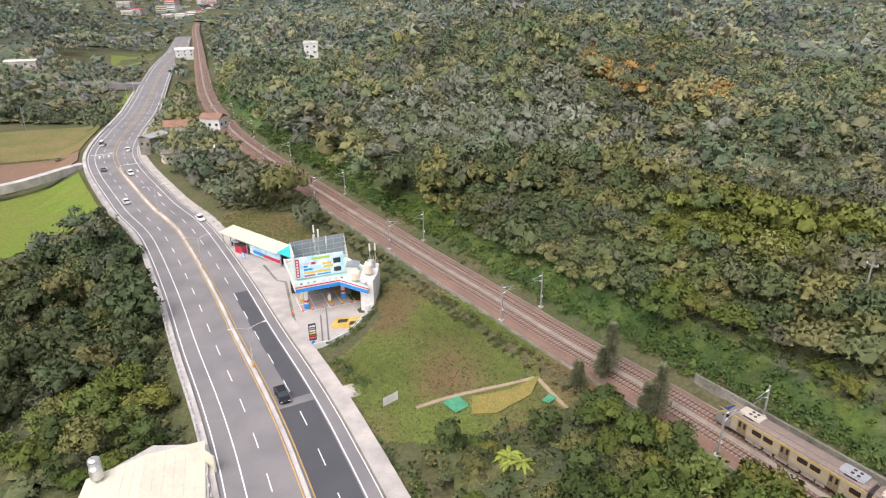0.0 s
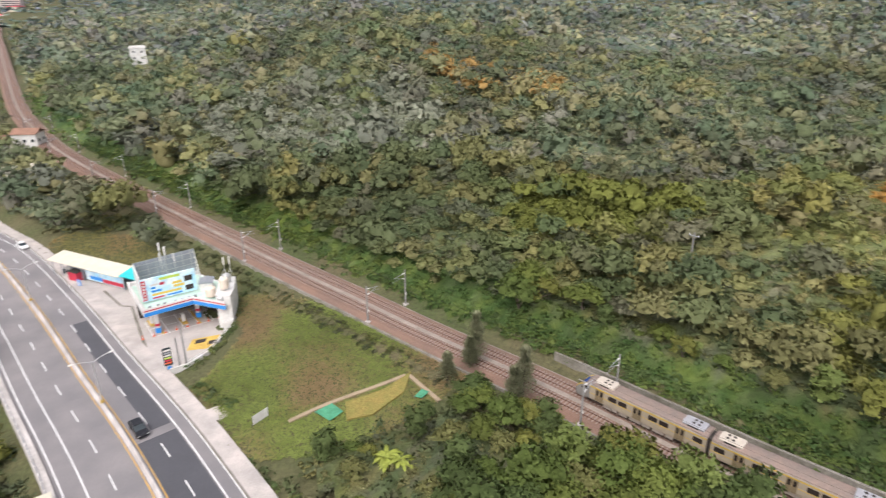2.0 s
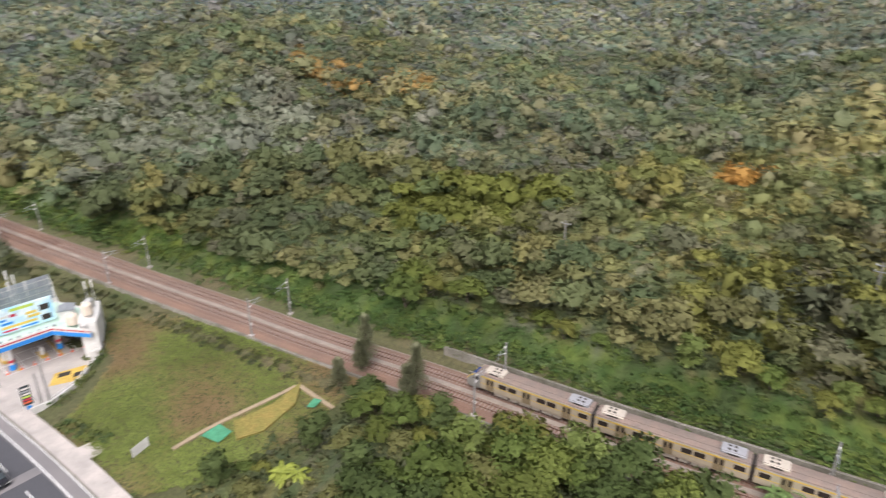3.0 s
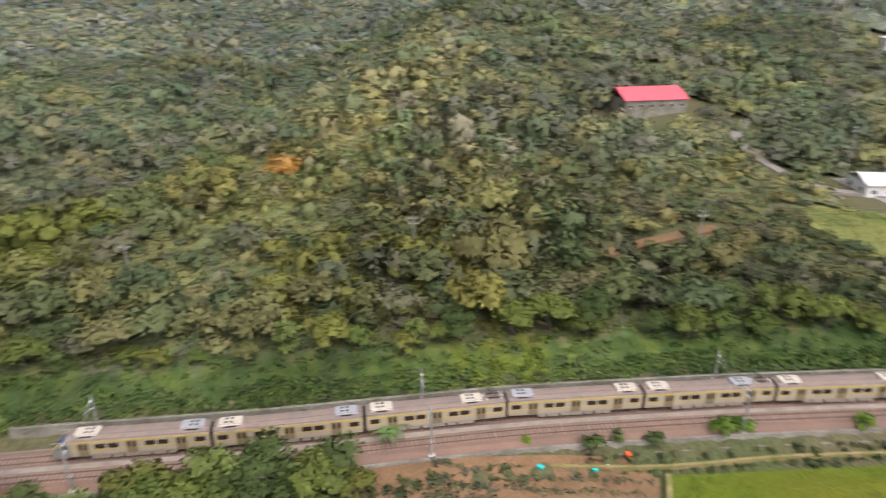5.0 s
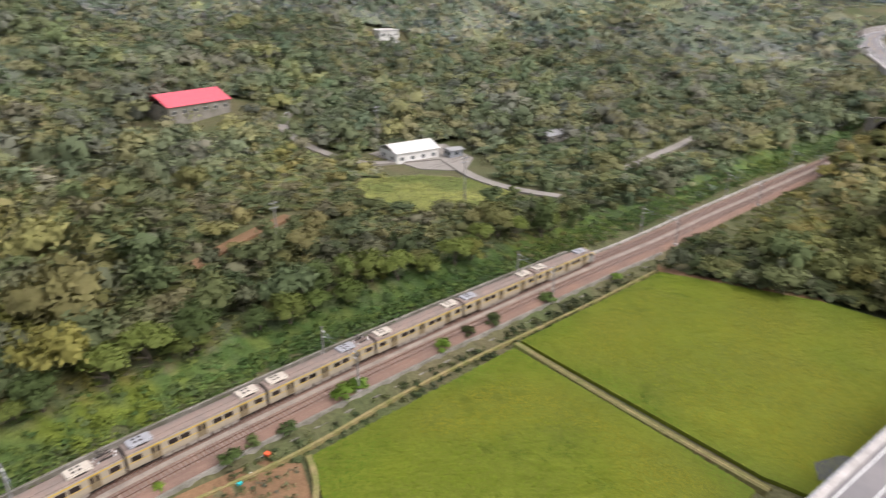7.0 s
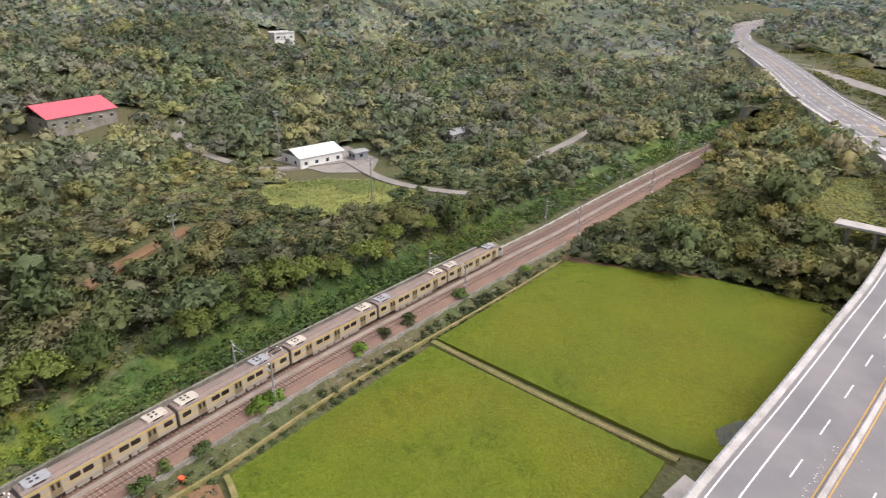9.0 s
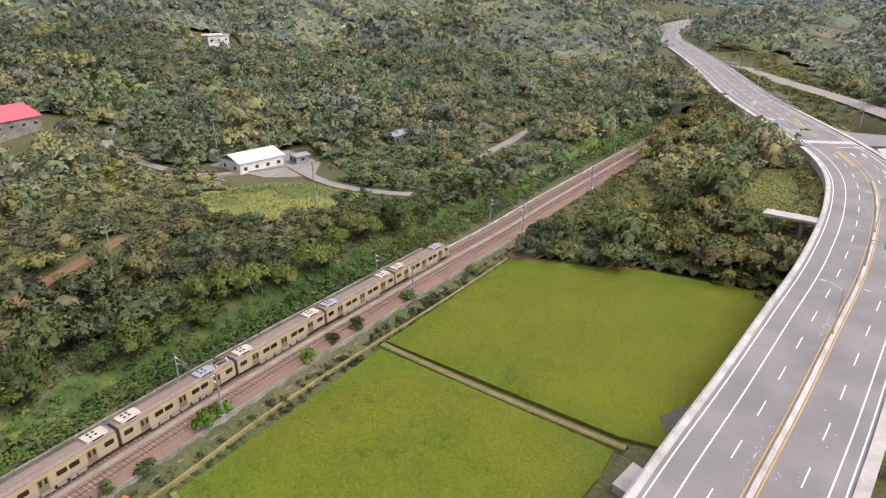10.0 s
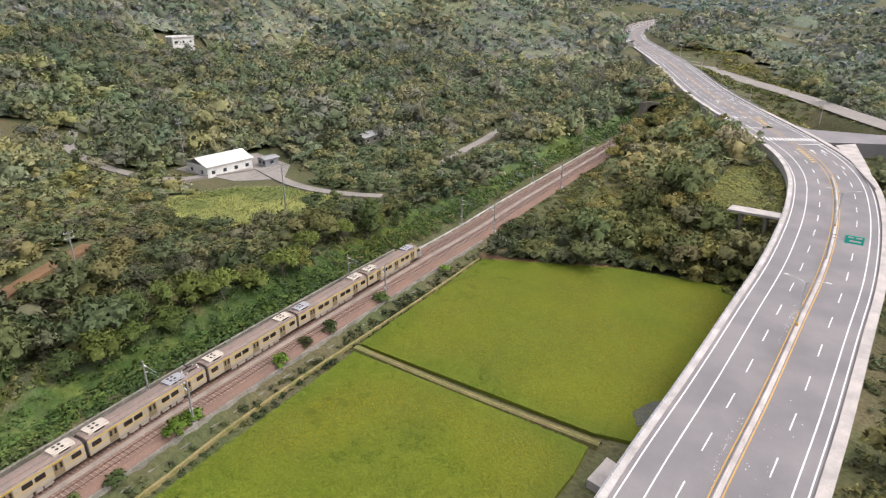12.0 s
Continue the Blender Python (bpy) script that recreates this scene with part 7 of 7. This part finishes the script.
def plot(name, poly, material, label, category, lift=0.12, step=2.0):
    return patch(name, poly, lambda x, y: gz(x, y) + lift, material, label, category, 0.04, step)


M_PATH = mat("trodden_earth", (0.36, 0.28, 0.19), 0.95, vary=0.2, scale=0.4, fine=4.0, bump=0.3)
M_STRAW = mat("dry_grass_edge", (0.27, 0.21, 0.10), 0.95, vary=0.35, scale=0.5, fine=4.0, bump=0.5, second=(0.16, 0.16, 0.05))
M_VEG = mat("vegetable_bed", (0.20, 0.18, 0.05), 0.95, vary=0.35, scale=0.6, fine=4.0, bump=0.6, second=(0.26, 0.20, 0.06))
M_GREENFIELD = mat("bright_green_field", (0.13, 0.19, 0.025), 0.95, vary=0.2, scale=0.06, fine=1.2, bump=0.4, second=(0.16, 0.18, 0.035))
M_BROWNFIELD = mat("ploughed_field", (0.22, 0.135, 0.085), 0.95, vary=0.2, scale=0.05, fine=1.5, bump=0.5, second=(0.19, 0.125, 0.085))
plot("garden_plot", [(4.1, 83.5), (10.0, 84.9), (15.4, 88.4), (13.3, 83.4), (7.7, 79.2), (3.9, 79.2)], M_VEG, "yellowing vegetable plot in the meadow", "garden plot", 0.35)
for poly in ([(-0.6, 82.2), (2.1, 83.8), (3.6, 81.3), (1.5, 79.5)], [(14.6, 81.5), (16.1, 83.2), (17.1, 82.2), (15.6, 80.8)]):
    n = thing("shade_net", "green shade net stretched over a seed bed", "shade net")
    slab("net", poly, gz(*poly[0]) + 0.45, gz(*poly[0]) + 0.5, M_NET, n)
    for x, y in poly:
        one("stake", lambda bm: tube(bm, (x, y, gz(x, y) - 0.2), (x, y, gz(*poly[0]) + 0.55), 0.03), M_POLE, n)
for line in ([(-4.5, 81.4), (-1, 84.2), (4, 84.8), (10, 86), (14.8, 88)], [(14.8, 88), (15.2, 85.2), (17, 81.9), (18.2, 79.6)]):
    l = smooth_line(line, 1.0)
    tagged(profile("footpath", l, ground_z(l[:, 0], l[:, 1]) + 0.3, [(-0.35, -0.5), (-0.35, 0), (0.35, 0), (0.35, -0.5)], M_PATH), "trodden pale earth footpath", "footpath", kind="structure")
bn = thing("banner", "white banner stretched between two stakes in the grass", "banner")
fence_panel("cloth", (-9.6, 81.6), (-7.4, 83.6), gz(-8.5, 82.5) + 0.5, gz(-8.5, 82.5) + 2.0, 0.05, M_WPAINT, bn)
for p in ((-9.6, 81.6), (-7.4, 83.6)):
    one("stake", lambda bm: tube(bm, (*p, gz(*p) - 0.3), (*p, gz(*p) + 2.6), 0.04), M_BARK, bn)
bund = smooth_line([(94.2, -35.3), (80, -41.5), (66, -48), (52, -55)], 1.0)
tagged(profile("field_bund", bund, np.full(len(bund), -1.55), [(-1.0, -1), (-0.6, 0.12), (0.6, 0.12), (1.0, -1)], M_GRASS), "grassy earth bund between two rice fields", "bund", kind="structure")
tagged(profile("bund_path", bund, np.full(len(bund), -1.55), [(-0.16, 0.1), (-0.14, 0.15), (0.14, 0.15), (0.16, 0.1)], M_STRAW), "pale trodden path on the bund", "footpath", kind="structure")
edge_l = smooth_line([(60, 33), (66, 18), (73.3, 2.0), (82.0, -11.0), (93.8, -33.2), (104.5, -54.5), (116.3, -76.5)], 1.0)
tagged(profile("field_edge", beside(edge_l, 0.7), np.full(len(edge_l), -1.55), [(-0.3, -1), (-0.25, 0.08), (0.2, 0.1), (0.3, -1)], M_STRAW), "dry straw-coloured field edge", "field edge", kind="structure")
tagged(profile("field_edge", smooth_line([(72.5, 2), (63.5, 0.5), (45, 13), (31, 24)], 1.0), np.full(len(smooth_line([(72.5, 2), (63.5, 0.5), (45, 13), (31, 24)], 1.0)), -1.55), [(-0.5, -1), (-0.4, 0.12), (0.4, 0.12), (0.5, -1)], M_STRAW), "dry straw-coloured field edge", "field edge", kind="structure")
slab_soil = plot("bare_bank", [(120.5, -78.5), (115, -75.6), (108.5, -80.0), (95.6, -101.8), (98.5, -102.5), (113, -84)], M_SOIL, "bare reddish earth bank behind the rice field", "bank", 0.3)
plot("orchard_soil", [(57.5, 38), (64.5, 24), (73, 8), (71.8, 3), (62.5, 1.5), (50, 16), (46, 30)], M_SOIL, "reddish bare soil of a kitchen garden", "garden soil", 0.15)
rs = np.random.RandomState(61)
for k in range(5):
    a, b = np.array((70.5 - k * 2.4, 4.0 + k * 0.2)), np.array((60.0 - k * 2.4, 30 - k * 0.6))
    u = np.linspace(0, 1, 26)
    x, y = a[0] + (b[0] - a[0]) * u + rs.uniform(-0.3, 0.3, 26), a[1] + (b[1] - a[1]) * u
    place_woods(x, y, T_SHRUB, 0.6, 1.1, 0.8, 1.2, 62 + k, 0.1, "orchard_row", "row of small dull green orchard bushes on bare soil", (0.9, 0.88, 0.95))
polys = (([(-152, 214), (-149, 226), (-137, 233), (-122, 211), (-109, 192), (-114.7, 177), (-121, 162), (-170, 190)], M_GREENFIELD, "bright green grass field below the road"), ([(-187, 260), (-174, 266), (-158, 273), (-148, 253), (-154, 231), (-158, 220), (-200, 235)], M_BROWNFIELD, "bare reddish-brown ploughed field"), ([(-224, 324), (-201, 333), (-179, 340), (-163, 287), (-159, 275.5), (-175, 269.5), (-188, 264), (-230, 290)], M_FALLOW, "tan and olive fallow field"), ([(-212, 420), (-195, 420), (-178, 372), (-186, 364)], M_GREENFIELD, "small green field inside the road bend"), ([(-370, 820), (-332, 800), (-304, 722), (-326, 722)], M_FALLOW, "pale fallow field far along the road"), ([(-322, 647), (-314, 716), (-293, 702), (-275, 600), (-280, 556)], M_GREENFIELD, "pale green field far along the road"))
for poly, m, lab in polys:
    plot("field", poly, m, lab, "field", 0.5, 8.0)
xw = smooth_line([(-200, 190), (-165, 208), (-151.6, 218.8), (-147, 232.5), (-140.5, 246)], 2.0)
tagged(profile("side_lane", xw, np.full(len(xw), -7.2), [(-1.6, -3), (-1.6, 0), (1.6, 0), (1.6, -3)], M_CONC), "narrow concrete side lane joining the road", "lane", kind="structure")
sj = smooth_line([(-300, 470), (-250, 462), (-222, 458), (-200, 452)], 2.0)
tagged(profile("side_road", sj, np.full(len(sj), -6.9), [(-5, -4), (-5, 0), (5, 0), (5, -4)], M_ASPHALT), "grey side road with a concrete edge", "road", kind="structure")
x, y = fill([(-230, 262), (-160, 262), (-160, 268), (-230, 268)], 3.0, rs)
place_woods(x, y, T_FAR, 0.8, 1.8, 0.8, 1.3, 70, 0.3, "hedge", "dark hedge between two fields")


# ---- plants with a shape of their own
def frond_plant(name, label, x, y, z, leaves, length, width, colour, seed, category="plant", droop=0.9, stems=1):
    r = random.Random(seed)
    t = thing(name, label, category, pose(x, y, z))
    m = mat("fronds", colour, 0.6, vary=0.25, scale=0.8, fine=3.0, second=tuple(c * 0.7 for c in colour))
    for s in range(stems):
        sx, sy = (r.uniform(-1.6, 1.6), r.uniform(-1.2, 1.2)) if stems > 1 else (0, 0)
        h = r.uniform(1.2, 2.4)
        one("stem", lambda bm: tube(bm, (sx, sy, -0.4), (sx, sy, h), 0.14, 0.09, 7), M_BARK, t)
        for k in range(leaves):
            a = k * 6.283 / leaves + r.uniform(-0.3, 0.3)
            l, w, up = length * r.uniform(0.7, 1.15), width * r.uniform(0.8, 1.2), r.uniform(0.5, 1.2)

            def leaf(bm):
                prev = None
                for i in range(7):
                    u = i / 6
                    d, zz = l * u, h + up * l * 0.55 * u - droop * l * 0.75 * u * u
                    ww = w * math.sin(math.pi * (0.12 + 0.86 * u)) / 2
                    c = Vector((sx + math.cos(a) * d, sy + math.sin(a) * d, zz))
                    e = Vector((-math.sin(a), math.cos(a), 0)) * ww
                    cur = [bm.verts.new(c - e), bm.verts.new(c + Vector((0, 0, -0.12 * w))), bm.verts.new(c + e)]
                    if prev:
                        bm.faces.new((prev[0], prev[1], cur[1], cur[0]))
                        bm.faces.new((prev[1], prev[2], cur[2], cur[1]))
                    prev = cur
            one("leaf", leaf, m, t)
    return t


frond_plant("banana_clump", "bright yellow-green clump of banana plants with drooping leaves", 9.2, 66.6, gz(9.2, 66.6), 9, 2.3, 0.55, (0.26, 0.30, 0.05), 3, stems=9)
frond_plant("banana_clump", "light green banana clump at the field's edge", -39.7, 168.5, gz(-39.7, 168.5), 9, 2.4, 0.55, (0.14, 0.24, 0.06), 4, stems=5)
frond_plant("fan_palm", "small green palm beside the railway wall", 62.0, 38.5, gz(62, 38.5), 11, 2.2, 0.5, (0.12, 0.19, 0.06), 5, stems=3)
frond_plant("palm_tree", "pale palm above the woods", 320, -82, gz(320, -82) + 8, 14, 3.4, 0.6, (0.24, 0.26, 0.16), 6)


def casuarina(x, y, h, seed, label):
    """A thin feathery conifer-like tree: a trunk and many drooping sprays."""
    r = random.Random(seed)
    t = thing("casuarina_tree", label, "tree", pose(x, y, gz(x, y)))
    one("trunk", lambda bm: tube(bm, (0, 0, -0.5), (0, 0, h), 0.2, 0.03, 8), M_BARK, t)
    V, F = [], []
    for k in range(2600):
        u = r.uniform(0.12, 1.0) ** 0.8
        rad = (1 - u) * h * 0.24 + 0.5
        a, q = r.uniform(0, 6.283), rad * math.sqrt(r.random()) * (0.75 + 0.35 * math.sin(u * 19 + seed))
        c = np.array((math.cos(a) * q, math.sin(a) * q, u * h))
        d = np.array((math.cos(a) * 0.5, math.sin(a) * 0.5, r.uniform(-0.1, 0.9)))
        d = d / np.linalg.norm(d) * r.uniform(0.35, 0.75)
        e = np.array((-math.sin(a), math.cos(a), 0)) * 0.07
        F.append((len(V), len(V) + 1, len(V) + 2))
        V += [c - e, c + e, c + d]
    o = raw("crown", np.array(V), np.array(F), M_LEAF2, t)
    at = o.data.color_attributes.new("tint", "FLOAT_COLOR", "POINT")
    at.data.foreach_set("color", np.tile((0.21, 0.215, 0.13, 1.0), len(V)).astype(np.float32))


for x, y, h, sd in ((26.0, 87.0, 9.5, 1), (30.3, 76.0, 9.0, 2), (28.2, 74.4, 7.5, 3), (20.6, 84.6, 5.0, 4), (24.6, 85.6, 6.0, 5)):
    casuarina(x, y, h, sd, "feathery grey-green casuarina tree beside the railway")


def bush(name, label, x, y, r, colour, seed, flat=0.8):
    t = thing(name, label, "bush", pose(x, y, gz(x, y) + 0.1))
    v, f, n, tt = crown(np.random.RandomState(seed), "broad", 420, 0.13, 8)
    o = raw("foliage", (v - np.array((0, 0, 0.25))) * np.array((r, r, r * flat)), f, M_LEAF2, t)
    paint(o, np.array(colour) * tt[:, None])
    leafy_normals(o, n)
    one("stem", lambda bm: [tube(bm, (0, 0, -0.4), (math.cos(a) * r * 0.4, math.sin(a) * r * 0.4, r * 0.6), 0.06, 0.03, 6) for a in (0.3, 2.2, 4.4)], M_BARK, t)


for x, y, r, c, lab in ((83.4, -3.8, 2.3, (0.17, 0.27, 0.04), "bright lime-green creeper bush by the railway"), (85.3, -6.2, 1.7, (0.15, 0.25, 0.04), "bright lime-green creeper bush by the railway"), (93.6, -21.8, 1.9, (0.17, 0.27, 0.04), "bright lime-green creeper bush by the railway"), (97.5, -27.5, 1.6, (0.09, 0.11, 0.04), "dark green bush by the railway"), (100.0, -33.0, 1.9, (0.085, 0.11, 0.04), "dark green bush by the railway"), (106.5, -46.0, 2.0, (0.11, 0.16, 0.045), "green bush by the railway"), (113.4, -64.5, 1.4, (0.16, 0.26, 0.04), "bright lime-green bush by the field"), (72.0, 12.0, 1.9, (0.11, 0.16, 0.05), "green garden bush on bare soil"), (75.2, 9.4, 1.3, (0.12, 0.16, 0.05), "small green garden bush"), (69.4, 20.5, 0.9, (0.20, 0.30, 0.04), "small lime-green garden bush"), (76.8, 4.5, 1.6, (0.10, 0.14, 0.05), "green bush at the field's corner")):
    bush("bush", lab, x, y, r, c, int(x * 10))
# litter and crates in the kitchen garden
rr = random.Random(9)
for k, (m, lab) in enumerate(((M_ORANGE, "orange plastic crate on bare soil"), (M_TEAL, "teal plastic tub on bare soil"), (M_WPAINT, "white plastic sack on bare soil"), (M_TEAL, "teal plastic tub beside the drain"), (M_WPAINT, "white plastic box beside the drain"), (M_NET, "folded green net beside the drain"))):
    px, py = ((73.4, 7.4), (69.6, 11.0), (71.0, 9.6), (66.5, 17.5), (77.4, 8.2), (79.6, 6.6))[k]
    o = thing("crate" if k < 2 else "garden_box", lab, "box", pose(px, py, gz(px, py) + 0.1, 0, 0, rr.uniform(0, 90)))
    one("tub", lambda bm: loft(bm, [[(a * 0.4 * q, b * 0.3 * q, z) for a, b in ((-1, -1), (1, -1), (1, 1), (-1, 1))] for z, q in ((0, 0.85), (0.45, 1.0))]), m, o)
    one("rim", lambda bm: box(bm, -0.44, -0.34, 0.43, 0.44, 0.34, 0.49, 0.02), m, o)
# water and gaps in the rice at the wall's foot
M_WATER = mat("field_water", (0.06, 0.06, 0.05), 0.08, vary=0.1, spec=0.6)
tagged(slab("field_water", [(52.6, -62), (55.6, -64), (56.0, -68.5), (54.6, -71.5), (52.6, -67)], -1.9, -1.5, M_WATER), "dark open water between flattened rice", "water", kind="structure")

# shrubs along the station's boundary wall and at the meadow's rim
for pts, n, seed, lab in ((((-20.6, 101.6), (-16.9, 106), (-13.2, 116.4), (-13.0, 126)), 70, 81, "green shrubs along the white boundary wall"), (((-19.5, 96), (-14.5, 90), (-13, 88.6)), 24, 83, "green shrubs beside the pavement"), (((-14, 80), (-8, 70), (2, 56)), 60, 85, "green shrubs at the pavement's edge")):
    l = smooth_line(pts, 0.5)
    i = rs.randint(0, len(l), n)
    x, y = l[i, 0] + rs.uniform(-0.9, 0.9, n), l[i, 1] + rs.uniform(-0.9, 0.9, n)
    place_woods(x, y, T_SHRUB, 0.5, 1.2, 0.7, 1.2, seed, 0.0, "slope_shrubs", lab, (0.9, 1.05, 0.8))

# tall dark trees on the ridge line
for a, r, h, sd in ((48.3, 520, 24, 21), (46.9, 525, 20, 22), (45.4, 500, 19, 23), (35.2, 470, 22, 24), (36.0, 478, 17, 25), (23.8, 455, 24, 26), (24.6, 460, 18, 27)):
    casuarina(r * math.cos(radians(a)), r * math.sin(radians(a)), h, sd, "tall dark feathery tree on the ridge")
